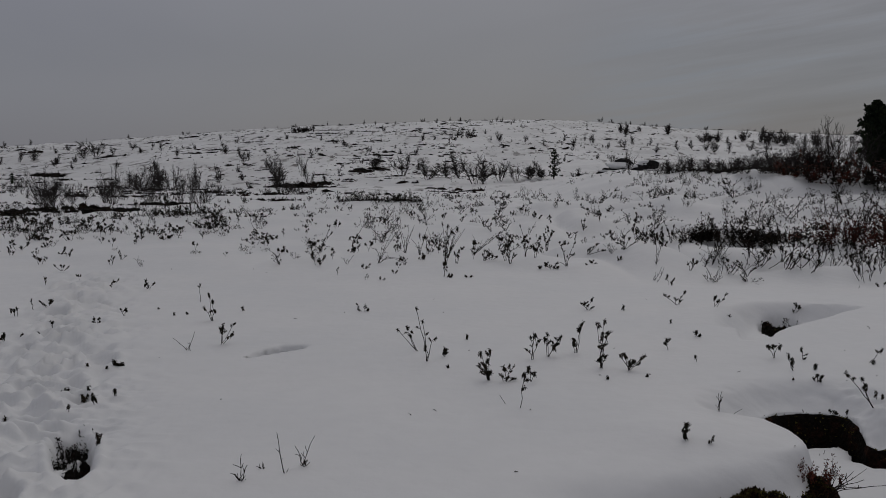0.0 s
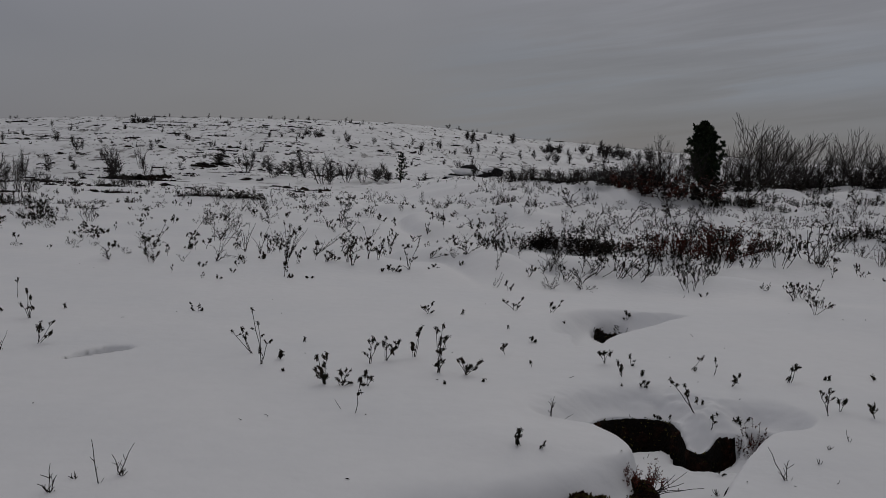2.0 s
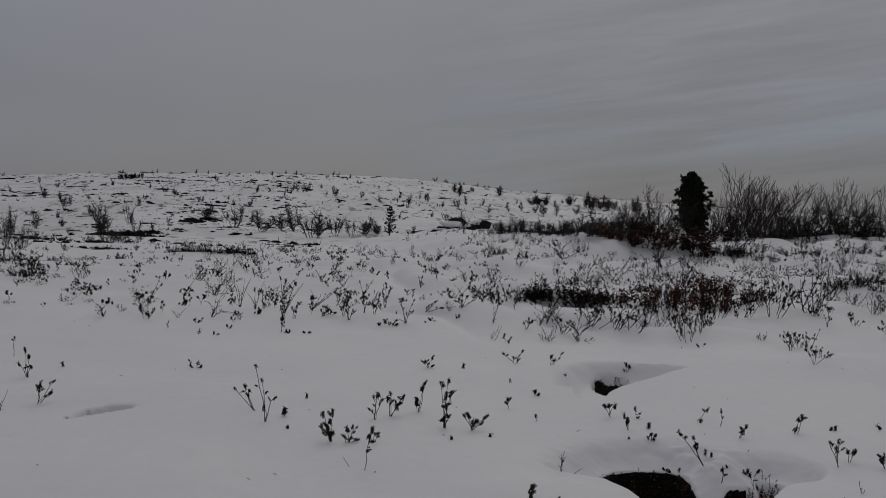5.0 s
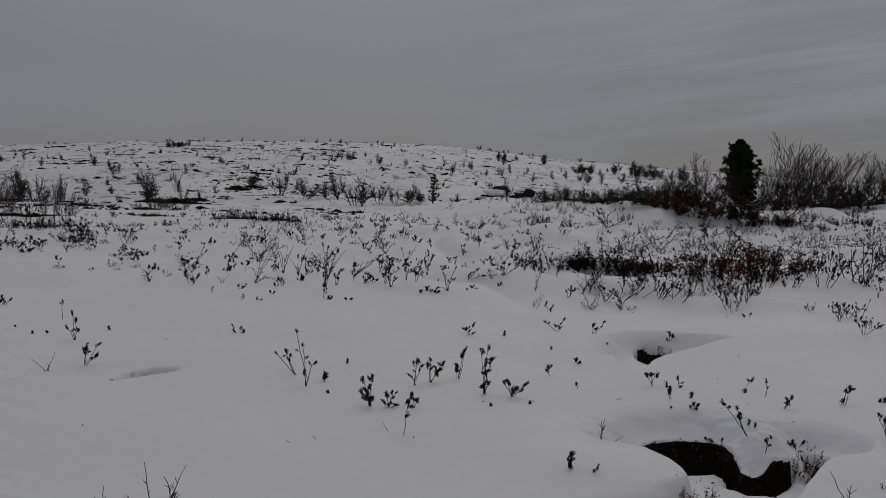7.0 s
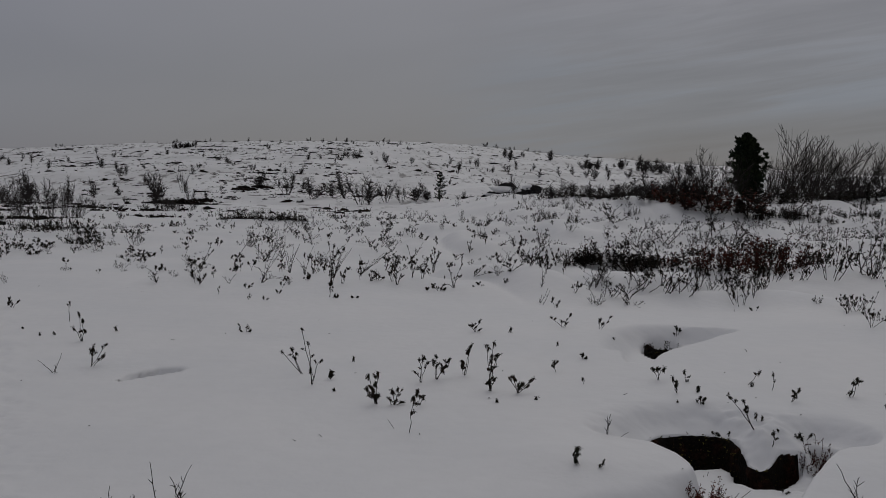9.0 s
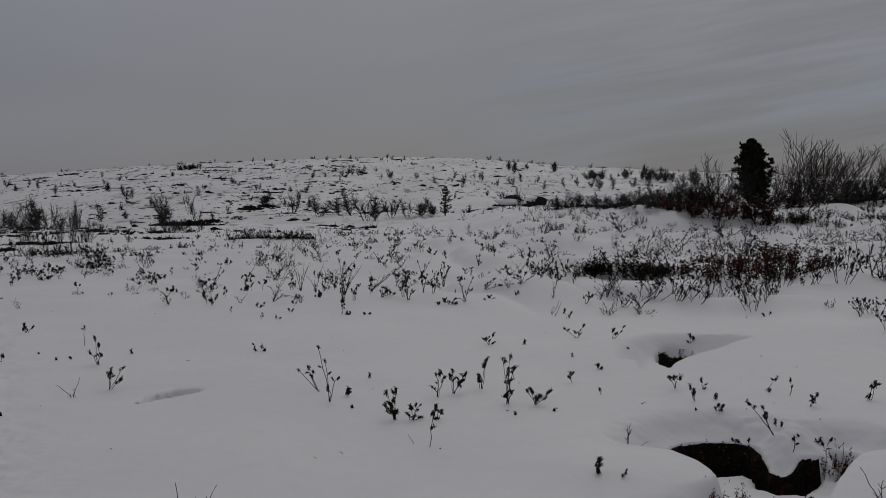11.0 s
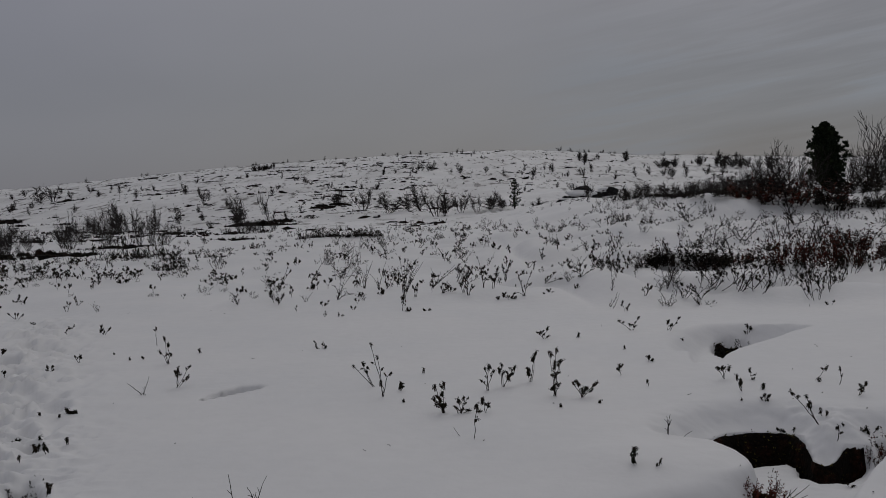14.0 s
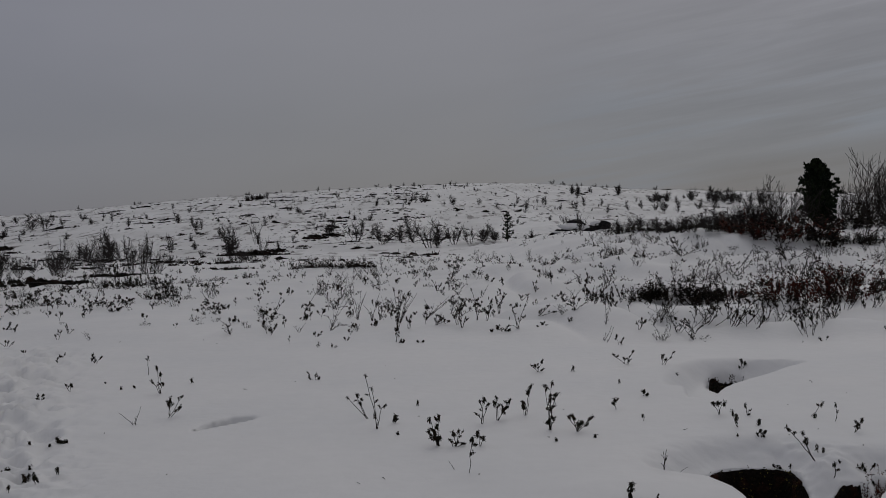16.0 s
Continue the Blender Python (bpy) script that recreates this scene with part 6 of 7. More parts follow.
heath_bank(-10.1, 34.1, 2.6, 1.0, 0.12, 25)
heath_bank(-60.7, 137.1, 3.7, 1.0, 0.18, 27)
heath_bank(-21.3, 100.3, 1.9, 1.0, 0.13, 28)
heath_bank(-17.8, 93.3, 2.3, 1.0, 0.12, 29)
heath_bank(-23.1, 100.1, 1.3, 1.0, 0.12, 30)
heath_bank(-11.6, 85.1, 2.1, 1.0, 0.13, 31)
heath_bank(-7.8, 74.0, 2.3, 1.0, 0.12, 32)
heath_bank(-4.1, 80.0, 2.0, 1.0, 0.12, 33)
heath_bank(2.7, 80.2, 2.9, 1.0, 0.15, 34)
heath_bank(-0.7, 83.8, 2.0, 1.0, 0.12, 35)
heath_bank(4.5, 86.6, 2.1, 1.0, 0.12, 36)
heath_bank(-28.1, 61.3, 1.6, 1.0, 0.12, 37)
heath_bank(-14.1, 76.4, 2.8, 1.0, 0.12, 38)
heath_bank(-13.3, 46.1, 2.3, 1.0, 0.12, 39)
heath_bank(-11.1, 50.3, 1.9, 1.0, 0.12, 40)
tagged(pine("pine", 15.9, 33.8, 2.85, 0.78, 5, 16, 7), "dense dark green young pine on the snowy mound", "tree")
tagged(pine("pine", 8.93, 74.86, 2.7, 0.72, 8, 9, 1), "small sparse pine on the lower slope", "tree")
tagged(pine("pine", -33.90, 73.05, 1.1, 0.3, 9, 7, 3), "small dark conifer by the stream", "tree")
boulder(17.46, 88.61, 2.0, 1.2, 1.15, 1, "dark broken boulder with a snow cap")
boulder(21.43, 96.65, 1.2, 0.9, 1.05, 2, "dark boulder with a snow cap")
boulder(14.70, 83.07, 0.9, 0.7, 0.45, 6, "low dark boulder half under snow")
for k in range(9):
    set_out((SCRUB, HEATHS, BIRCHES)[k % 3], -26.6 + 0.32 * k, 167.2 + 0.5 * (k % 3), (1.25, 2.6, 1.1)[k % 3], 1.0, "dark knot of scrub on the crest of the fell", "scrub", "birches on the fell")
boulder(-2.11, 70.59, 0.3, 0.25, 0.2, 4, "small dark stone half under snow")
# sprigs that stand in the open snow
tea(-0.12, 6.98, [(-0.087, 0.413), (-0.039, 0.314), (0.07, 0.193), (-0.013, 0.081)])
tea(-0.17, 7.40, [(-0.198, 0.19), (-0.129, 0.199), (-0.088, 0.161)])
tea(0.01, 7.15, [(0.009, 0.064)])
tea(0.05, 6.75, [(-0.008, 0.017)])
tea(0.22, 7.92, [(-0.01, 0.041)])
tea(1.16, 6.37, [(-0.008, 0.025)])
tea(1.46, 6.44, [(-0.008, 0.017)])
tea(1.86, 9.35, [(-0.012, 0.049)])
tea(2.13, 8.53, [(-0.011, 0.034)])
tea(2.21, 7.98, [(0.01, 0.053)])
tea(2.25, 7.97, [(-0.01, 0.026)])
tea(1.93, 7.00, [(0.009, 0.047)])
tea(1.81, 7.43, [(0.01, 0.088)])
tea(2.89, 9.20, [(-0.012, 0.025)])
tea(0.34, 6.37, [(-0.092, 0.099), (-0.048, 0.111), (-0.076, 0.206), (-0.012, 0.214), (-0.024, 0.148), (-0.072, 0.07), (0.0, 0.058)])
tea(0.43, 6.32, [(-0.012, 0.106), (0.036, 0.115), (0.028, 0.033), (0.075, 0.016), (-0.028, 0.049)])
tea(0.46, 5.59, [(0.039, 0.219)])
tea(0.62, 6.29, [(-0.028, 0.11), (0.008, 0.057)])
tea(0.68, 7.03, [(-0.044, 0.086), (-0.013, 0.182), (0.022, 0.204), (0.066, 0.159)])
tea(0.81, 7.14, [(0.0, 0.194), (-0.018, 0.157), (0.045, 0.092), (0.116, 0.157), (0.09, 0.102)])
tea(1.06, 7.30, [(-0.005, 0.109), (0.041, 0.213), (0.06, 0.241), (-0.028, 0.071)])
tea(1.17, 6.74, [(0.013, 0.361), (-0.038, 0.335), (0.0, 0.176), (0.013, 0.264), (-0.03, 0.053), (0.03, 0.07), (0.06, 0.273)])
tea(1.35, 6.66, [(-0.064, 0.114), (-0.034, 0.127), (0.034, 0.083), (0.127, 0.105), (0.085, 0.066), (0.013, 0.057)])
tea(1.50, 9.45, [(-0.083, 0.067), (0.041, 0.122), (0.053, 0.037), (-0.035, 0.079)])
tea(2.50, 9.75, [(-0.149, 0.102), (-0.037, 0.077), (0.074, 0.147), (0.037, 0.051)])
tea(2.83, 9.61, [(0.019, 0.102), (0.148, 0.14), (0.062, 0.07)])
tea(3.78, 9.81, [(0.0, 0.107), (-0.039, 0.027), (0.045, 0.08)])
tea(2.59, 7.10, [(-0.08, 0.102), (-0.028, 0.107), (0.023, 0.102)])
tea(2.56, 6.65, [(-0.053, 0.124), (-0.022, 0.069)])
tea(2.77, 7.03, [(-0.009, 0.087), (0.019, 0.015)])
tea(2.69, 6.67, [(0.036, 0.042)])
tea(3.26, 6.86, [(-0.028, 0.024)])
tea(3.16, 6.92, [(0.18, 0.098)])
tea(-2.22, 8.81, [(-0.084, 0.128), (-0.028, 0.267), (0.034, 0.104), (0.011, 0.209)])
tea(-1.87, 7.61, [(0.044, 0.166), (0.015, 0.141), (0.156, 0.186), (0.117, 0.09)])
tea(-2.64, 10.01, [(-0.006, 0.204)])
tea(-0.81, 9.51, [(-0.077, 0.03), (0.006, 0.067), (0.041, 0.024)])
tea(-2.03, 7.34, [(-0.142, 0.098), (0.033, 0.151)], bare=True)
tea(-0.96, 4.29, [(-0.048, 0.044), (0.003, 0.132), (0.031, 0.079), (-0.023, 0.026)], bare=True)
tea(-0.77, 4.40, [(-0.04, 0.198)], bare=True)
tea(-0.70, 4.50, [(-0.035, 0.103), (0.009, 0.078), (0.061, 0.151), (0.026, 0.033)], bare=True)
tea(-0.90, 4.46, [(-0.006, 0.024), (0.012, 0.024)], bare=True)
tea(2.73, 11.89, [(0.128, 0.193)], bare=True)
tea(-2.38, 6.70, [(-0.031, 0.043), (-0.033, 0.018), (0.024, 0.026), (0.041, 0.021)], 0.084)
tea(-2.30, 5.86, [(-0.024, 0.075), (-0.017, 0.056), (0.006, 0.078)], 0.068)
tea(-2.29, 5.91, [(-0.017, 0.038)], 0.071)
tea(-2.09, 5.85, [(-0.017, 0.044)], 0.068)
tea(-2.16, 5.61, [(-0.0, 0.052)], 0.074)
tea(-1.82, 4.80, [(-0.014, 0.053), (-0.001, 0.037)], 0.079)
tea(-2.38, 5.25, [(-0.013, 0.034)], 0.062)
tea(-2.53, 5.23, [(-0.001, 0.027)], 0.056)
tea(-2.45, 5.89, [(-0.026, 0.024), (0.007, 0.046), (0.027, 0.043)], 0.067)
tea(-2.22, 5.43, [(-0.017, 0.044)], 0.066)
tea(-2.59, 6.63, [(0.004, 0.021)], 0.062)
tea(-3.51, 10.94, [(-0.041, 0.059), (-0.028, 0.109), (0.005, 0.05), (0.078, 0.082)], 0.073)
tea(-4.29, 9.64, [(-0.03, 0.119)], 0.055)
tea(-4.10, 9.51, [(-0.074, 0.069), (-0.047, 0.046), (0.05, 0.084), (0.056, 0.071)], 0.074)
tea(-4.31, 9.26, [(-0.04, 0.077), (-0.021, 0.075), (0.009, 0.077)], 0.075)
tea(-3.44, 8.06, [(-0.019, 0.046), (0.014, 0.05)], 0.058)
tea(-3.19, 8.45, [(-0.033, 0.069), (0.024, 0.037), (0.02, 0.07)], 0.065)
tea(-3.12, 8.99, [(-0.044, 0.077), (0.013, 0.078)], 0.069)
tea(-3.71, 7.72, [(-0.016, 0.053), (0.005, 0.08)], 0.075)
tea(-3.55, 7.98, [(0.016, 0.041)], 0.063)
tea(-3.64, 7.87, [(0.023, 0.033)], 0.07)
tea(-2.95, 9.48, [(0.004, 0.017)], 0.078)
tea(-2.65, 9.10, [(-0.019, 0.027)], 0.059)
tea(-2.52, 9.11, [(-0.025, 0.029)], 0.07)
tea(-2.06, 9.37, [(0.01, 0.041)], 0.084)
tea(-5.49, 13.26, [(-0.116, 0.09), (-0.02, 0.091), (0.03, 0.084), (0.112, 0.076)], 0.071)
tea(-4.81, 12.16, [(-0.033, 0.052), (-0.005, 0.053), (0.019, 0.045)], 0.061)
tea(-4.17, 11.73, [(-0.045, 0.07), (0.028, 0.091)], 0.07)
tea(-4.06, 11.21, [(0.029, 0.083)], 0.077)
tea(-4.93, 11.38, [(0.004, 0.092)], 0.063)
tea(-5.05, 14.45, [(-0.015, 0.15), (-0.033, 0.123), (0.103, 0.067)], 0.064)
tea(-5.05, 13.98, [(-0.033, 0.073), (0.022, 0.141), (0.076, 0.138)], 0.083)
tea(-2.43, 6.60, [(-0.007, 0.021)], 0.057)
# shrubs along the drifts in the middle
tea(-2.15, 16.00, [(0.198, 0.408), (0.231, 0.289), (0.099, 0.17)], 0.088)
tea(-1.69, 16.79, [(0.034, 0.142), (0.121, 0.142), (0.207, 0.107), (0.345, 0.48)], 0.088)
tea(-0.99, 13.75, [(0.282, 0.582), (0.169, 0.174), (0.395, 0.058), (-0.085, 0.233), (0.338, 0.029), (0.226, 0.349), (0.085, 0.32)], bare=True)
tea(-1.19, 17.62, [(-0.054, 0.167), (0.0, 0.056), (0.126, 0.186), (0.27, 0.037), (-0.144, 0.056)], 0.088)
tea(-0.61, 14.86, [(-0.122, 0.486), (0.061, 0.454), (0.152, 0.454), (-0.061, 0.36), (0.0, 0.266), (0.122, 0.392)], bare=True)
tea(-0.88, 18.49, [(-0.17, 0.312), (-0.076, 0.273), (0.038, 0.136), (-0.113, 0.078)], bare=True)
tea(-0.36, 14.61, [(-0.149, 0.262), (0.12, 0.447), (-0.03, 0.2), (-0.075, 0.139)], bare=True)
tea(-0.25, 14.77, [(0.03, 0.218), (0.151, 0.249), (-0.03, 0.249)], 0.088)
tea(0.03, 13.12, [(0.013, 0.332), (0.175, 0.54), (0.04, 0.581), (0.094, 0.498), (-0.04, 0.609), (-0.013, 0.291)], 0.088)
tea(0.05, 14.07, [(0.288, 0.445), (0.144, 0.356), (0.23, 0.4), (0.115, 0.267), (-0.115, 0.386), (-0.086, 0.297)], bare=True)
tea(0.18, 13.27, [(-0.014, 0.168), (0.027, 0.14), (0.054, 0.196)], 0.088)
tea(0.00, 12.02, [(0.032, 0.203), (0.02, 0.173)], 0.088)
tea(0.43, 14.35, [(0.117, 0.097), (0.323, 0.188), (0.528, 0.369), (0.029, 0.309), (0.176, 0.248), (0.411, 0.339), (0.235, 0.157)], bare=True)
tea(0.57, 13.43, [(0.0, 0.099), (0.082, 0.142), (0.137, 0.113), (0.055, 0.057), (0.22, 0.071), (0.027, 0.156)], 0.088)
tea(0.68, 13.49, [(-0.014, 0.114), (0.055, 0.071), (0.124, 0.043)], 0.088)
tea(0.96, 13.17, [(-0.054, 0.27), (0.0, 0.187), (0.054, 0.159), (-0.081, 0.2), (0.081, 0.117), (-0.027, 0.117)], 0.088)
tea(0.90, 13.37, [(-0.041, 0.127), (0.0, 0.212), (0.041, 0.17)], 0.088)
tea(1.22, 13.66, [(-0.084, 0.477), (-0.028, 0.275), (0.084, 0.13), (0.028, 0.144)], 0.088)
tea(1.35, 13.55, [(-0.028, 0.201), (0.056, 0.23), (0.084, 0.316)], 0.088)
tea(1.33, 19.36, [(0.119, 0.204), (-0.139, 0.122), (-0.079, 0.082)], bare=True)
tea(1.72, 18.83, [(0.174, 0.278), (0.039, 0.159)], bare=True)
tea(-1.12, 13.00, [(-0.027, 0.055), (0.094, 0.077), (0.04, 0.041)], 0.09)
tea(-0.65, 12.31, [(-0.038, 0.044), (0.038, 0.044)], 0.08)
tea(0.09, 11.93, [(-0.012, 0.038), (0.024, 0.033)], 0.08)
tea(0.31, 11.93, [(-0.024, 0.025), (0.068, 0.018)], 0.08)
tea(-1.43, 13.69, [(-0.084, 0.102), (0.113, 0.145)], bare=True)
tea(1.35, 12.87, [(-0.013, 0.033), (0.026, 0.041)], 0.09)
tea(-1.85, 23.84, [(-0.171, 0.025), (-0.024, 0.06), (0.097, 0.025), (0.244, 0.04)], 0.088)
tea(0.47, 23.61, [(0.024, 0.124), (0.072, 0.149), (-0.024, 0.074)], 0.088)
tea(0.94, 21.13, [(0.065, 0.089), (0.108, 0.156), (-0.129, 0.222)], 0.088)
tea(1.41, 23.97, [(-0.024, 0.101), (0.073, 0.126), (0.196, 0.111)], 0.088)
tea(1.75, 12.97, [(-0.094, 0.345), (0.0, 0.152), (0.094, 0.179), (-0.08, 0.262), (-0.161, 0.028), (0.107, 0.345)], 0.088)
tea(1.82, 16.24, [(-0.05, 0.31), (0.067, 0.292), (0.033, 0.189), (-0.033, 0.241), (0.1, 0.327)], 0.088)
tea(2.17, 14.29, [(0.103, 0.107), (0.251, 0.167), (0.34, 0.076), (0.177, 0.137), (0.074, 0.076)], 0.088)
tea(1.54, 12.83, [(-0.119, 0.06), (0.026, 0.049), (0.066, 0.041)], 0.1)
tea(2.99, 19.62, [(-0.061, 0.23), (0.02, 0.25), (0.061, 0.083), (-0.02, 0.125)], 0.088)
tea(2.49, 18.30, [(-0.038, 0.117), (0.038, 0.097), (0.181, 0.117)], 0.088)
tea(2.02, 13.01, [(0.0, 0.017)], 0.1)
tea(2.76, 13.96, [(-0.145, 0.105), (-0.029, 0.21), (0.073, 0.18), (0.174, 0.105), (-0.087, 0.135)], 0.088)
tea(3.09, 14.18, [(-0.118, 0.26), (0.03, 0.183), (0.118, 0.229), (0.207, 0.29), (0.059, 0.107), (-0.03, 0.076)], 0.088)
tea(3.97, 16.08, [(-0.135, 0.383), (0.068, 0.314), (0.135, 0.209), (-0.068, 0.244), (0.034, 0.174), (0.101, 0.105), (-0.034, 0.122)], 0.088)
tea(2.58, 13.45, [(-0.028, 0.043), (0.042, 0.015), (0.014, 0.058)], 0.088)
tea(2.94, 12.74, [(0.04, 0.207), (0.107, 0.4), (0.0, 0.317)], bare=True)
tea(3.33, 12.48, [(-0.013, 0.104), (0.066, 0.158), (0.119, 0.131), (0.093, 0.098)], 0.088)
tea(3.61, 12.79, [(0.19, 0.322), (0.082, 0.126), (0.15, 0.266)], bare=True)
tea(3.86, 13.17, [(0.028, 0.281), (-0.028, 0.107), (0.112, 0.281)], 0.088)
tea(4.10, 12.38, [(-0.107, 0.165), (0.107, 0.11), (0.187, 0.165), (-0.134, 0.22), (-0.187, 0.193)], 0.088)
tea(4.40, 13.25, [(0.0, 0.141), (0.009, 0.082)], 0.088)
tea(4.69, 13.40, [(-0.029, 0.075), (0.014, 0.081), (0.043, 0.045)], 0.088)
tea(4.05, 13.13, [(-0.014, 0.049), (0.014, 0.038)], 0.1)
tea(3.51, 11.99, [(-0.102, 0.198), (-0.051, 0.145), (0.115, 0.211)], bare=True)
tea(2.74, 12.01, [(0.114, 0.195), (0.038, 0.104)], bare=True)
tea(3.70, 20.21, [(0.126, 0.015), (0.293, 0.129), (0.188, 0.015)], bare=True)
tea(3.33, 6.72, [(0.0, 0.133)])
tea(3.26, 6.36, [(0.057, 0.068), (0.105, 0.09)])
tea(3.79, 6.46, [(0.046, 0.118), (0.087, 0.137), (0.032, 0.043)])
tea(4.17, 6.51, [(0.0, 0.034), (-0.019, 0.024)])
tea(4.56, 6.55, [(0.0, 0.035)])
tea(3.57, 5.54, [(-0.065, 0.159), (-0.012, 0.18), (-0.032, 0.125)])
tea(3.71, 5.64, [(-0.012, 0.077), (0.033, 0.086)])
tea(3.85, 5.48, [(0.0, 0.085), (-0.037, 0.076)])
tea(4.28, 5.83, [(0.018, 0.078), (0.04, 0.046)])
tea(6.54, 11.12, [(-0.134, 0.202), (-0.031, 0.243), (0.063, 0.243), (0.157, 0.21), (-0.079, 0.121)])
tea(5.83, 9.46, [(-0.122, 0.174), (-0.034, 0.202), (0.014, 0.16), (0.203, 0.119)])
tea(8.30, 13.05, [(-0.075, 0.194), (0.019, 0.291), (0.056, 0.145)])
tea(8.81, 12.95, [(-0.238, 0.196), (0.048, 0.079)])
tea(8.70, 12.16, [(-0.182, 0.141), (-0.091, 0.234), (0.0, 0.263), (0.091, 0.188)])
tea(5.56, 11.67, [(-0.055, 0.041), (0.079, 0.049)])
tea(2.58, 4.30, [(-0.116, 0.16), (-0.009, 0.1), (-0.066, 0.041)], bare=True)
tea(3.32, 4.91, [(-0.048, 0.077)], bare=True)
tea(3.05, 4.66, [(-0.048, 0.028)], bare=True)
tea(2.85, 4.46, [(-0.023, 0.033)], bare=True)
set_out(RUSSETS, 3.05, 5.62, 0.42, 0.8, "russet heath bared under the edge of a drift", "heath", "heath cushions", sink=0.27)
set_out(RUSSETS, 3.14, 5.68, 0.36, 0.8, "russet heath bared under the edge of a drift", "heath", "heath cushions", sink=0.24)
tea(2.81, 5.86, [(-0.223, 0.215), (-0.112, 0.18), (-0.088, 0.14)], 0.07)
tea(2.85, 5.98, [(-0.004, 0.049)], 0.07)
tea(2.88, 5.95, [(-0.004, 0.032)], 0.06)
tea(2.81, 5.68, [(0.012, 0.086)], 0.055)
tea(2.90, 5.78, [(-0.004, 0.016)], 0.045)
tea(3.06, 5.77, [(0.0, 0.02)], 0.07)
tea(2.64, 6.03, [(-0.073, 0.024), (-0.041, 0.016)], 0.07)
tea(2.69, 5.99, [(-0.02, 0.02)], 0.045)
tea(3.10, 5.78, [(-0.08, 0.04), (-0.05, 0.0), (-0.03, 0.05), (0.05, 0.05), (0.0, -0.03)], 0.08)
tea(2.62, 6.35, [(-0.034, 0.029), (-0.008, 0.05), (0.025, 0.046), (0.013, 0.025)], 0.06)
tea(2.46, 6.39, [(0.0, 0.013)], 0.055)
tea(1.29, 4.80, [(0.0, 0.086), (-0.012, 0.046)], 0.07)
tea(1.40, 4.75, [(0.015, 0.034), (-0.003, 0.018)], 0.045)
tea(2.33, 5.67, [(0.073, 0.023)], bare=True)
tea(1.66, 5.50, [(0.025, 0.124), (0.007, 0.11)], bare=True)
tea(2.71, 5.29, [(-0.019, 0.019), (0.022, 0.007)], 0.05)
tea(2.50, 4.91, [(-0.003, 0.042), (0.01, 0.028)], bare=True)
tea(1.92, 4.62, [(0.181, 0.016), (0.278, 0.074), (0.165, 0.097), (0.336, 0.019), (0.213, 0.055), (0.252, -0.016), (0.084, 0.061)], bare=True)
set_out(RUSSETS, 1.92, 4.60, 0.28, 0.9, "russet sprigs on the mossy edge of the gully", "heath", "heath cushions", sink=0.1)
set_out(HEATHS, 3.42, 9.35, 0.50, 0.8, "dark heath in a hollow under the snow", "heath", "heath cushions", sink=0.24)
set_out(HEATHS, 3.30, 9.10, 0.40, 0.8, "dark heath in a hollow under the snow", "heath", "heath cushions", sink=0.26)

def strew(kinds, spots, stuff_name, label, category):
    """Many alike small plants, past counting: one joined mesh for each material."""
    heaps, parts_of = {}, {ob: [o.data for o in ob.children_recursive] for ob in kinds}
    for x, y, h, wide, turn in spots:
        ob = kinds[int(abs(x * 71 + y * 37) * 10) % len(kinds)]
        m = np.array(Matrix.LocRotScale((x, y, (gf if y > 21 else gl)(x, y) - 0.02), Euler((0, 0, turn)), (h * wide, h * wide, h)))
        for me in parts_of[ob]:
            co, at, start = np.empty(len(me.vertices) * 3), np.empty(len(me.loops), int), np.empty(len(me.polygons), int)
            me.vertices.foreach_get("co", co)
            me.loops.foreach_get("vertex_index", at)
            me.polygons.foreach_get("loop_start", start)
            heap = heaps.setdefault(me.materials[0], [[], [], [], 0, 0])
            heap[0].append(co.reshape(-1, 3) @ m[:3, :3].T + m[:3, 3])
            heap[1].append(at + heap[3])
            heap[2].append(start + heap[4])
            heap[3] += len(co) // 3
            heap[4] += len(at)
    for mat, (vs, at, start, nv, nl) in heaps.items():
        me = bpy.data.meshes.new(stuff_name)
        me.vertices.add(nv)
        me.vertices.foreach_set("co", np.concatenate(vs).ravel())
        me.loops.add(nl)
        me.loops.foreach_set("vertex_index", np.concatenate(at))
        start = np.concatenate(start)
        me.polygons.add(len(start))
        me.polygons.foreach_set("loop_start", start)
        me.update(calc_edges=True)
        me.materials.append(mat)
        tagged(new(stuff_name, me), label, category, kind="stuff")


# small sprigs strewn over the moor, thickest along the drifts in the middle
rng = random.Random(77)
spots = []
while len(spots) < 900:
    y = rng.uniform(11.5, 46)
    x = rng.uniform(-0.52, 0.80) * y
    clump = 0.5 + 0.5 * float(vnoise(np.array([x]), np.array([y]), 3.2, 71)[0])
    want = (0.95 if x > -0.16 * y or 21 < y < 30 and x < -0.22 * y else 0.25) * clump ** 1.5
    want *= 0.35 if y < 13.5 else 1.0
    want *= 1.5 if y > 24 else 1.0
    if rng.random() < want:
        spots.append((x, y, rng.uniform(0.08, 0.26), rng.uniform(0.7, 1.2), rng.uniform(0, 6.28)))
strew(SPRIG, spots, "moor_sprigs", "small dark leafy sprigs poking out of snow", "shrub")

spots = []
while len(spots) < 330:
    y = rng.uniform(13, 50)
    x = rng.uniform(-0.52, 0.80) * y
    clump = 0.5 + 0.5 * float(vnoise(np.array([x]), np.array([y]), 4.0, 72)[0])
    if rng.random() < (0.2 if x < -0.1 * y else 0.8) * clump ** 2:
        spots.append((x, y, rng.uniform(0.15, 0.42), rng.uniform(0.8, 1.2), rng.gauss(0, 0.6)))
strew(WILLOW, spots, "moor_twigs", "low bare twigs strewn over the snowy moor", "shrub")

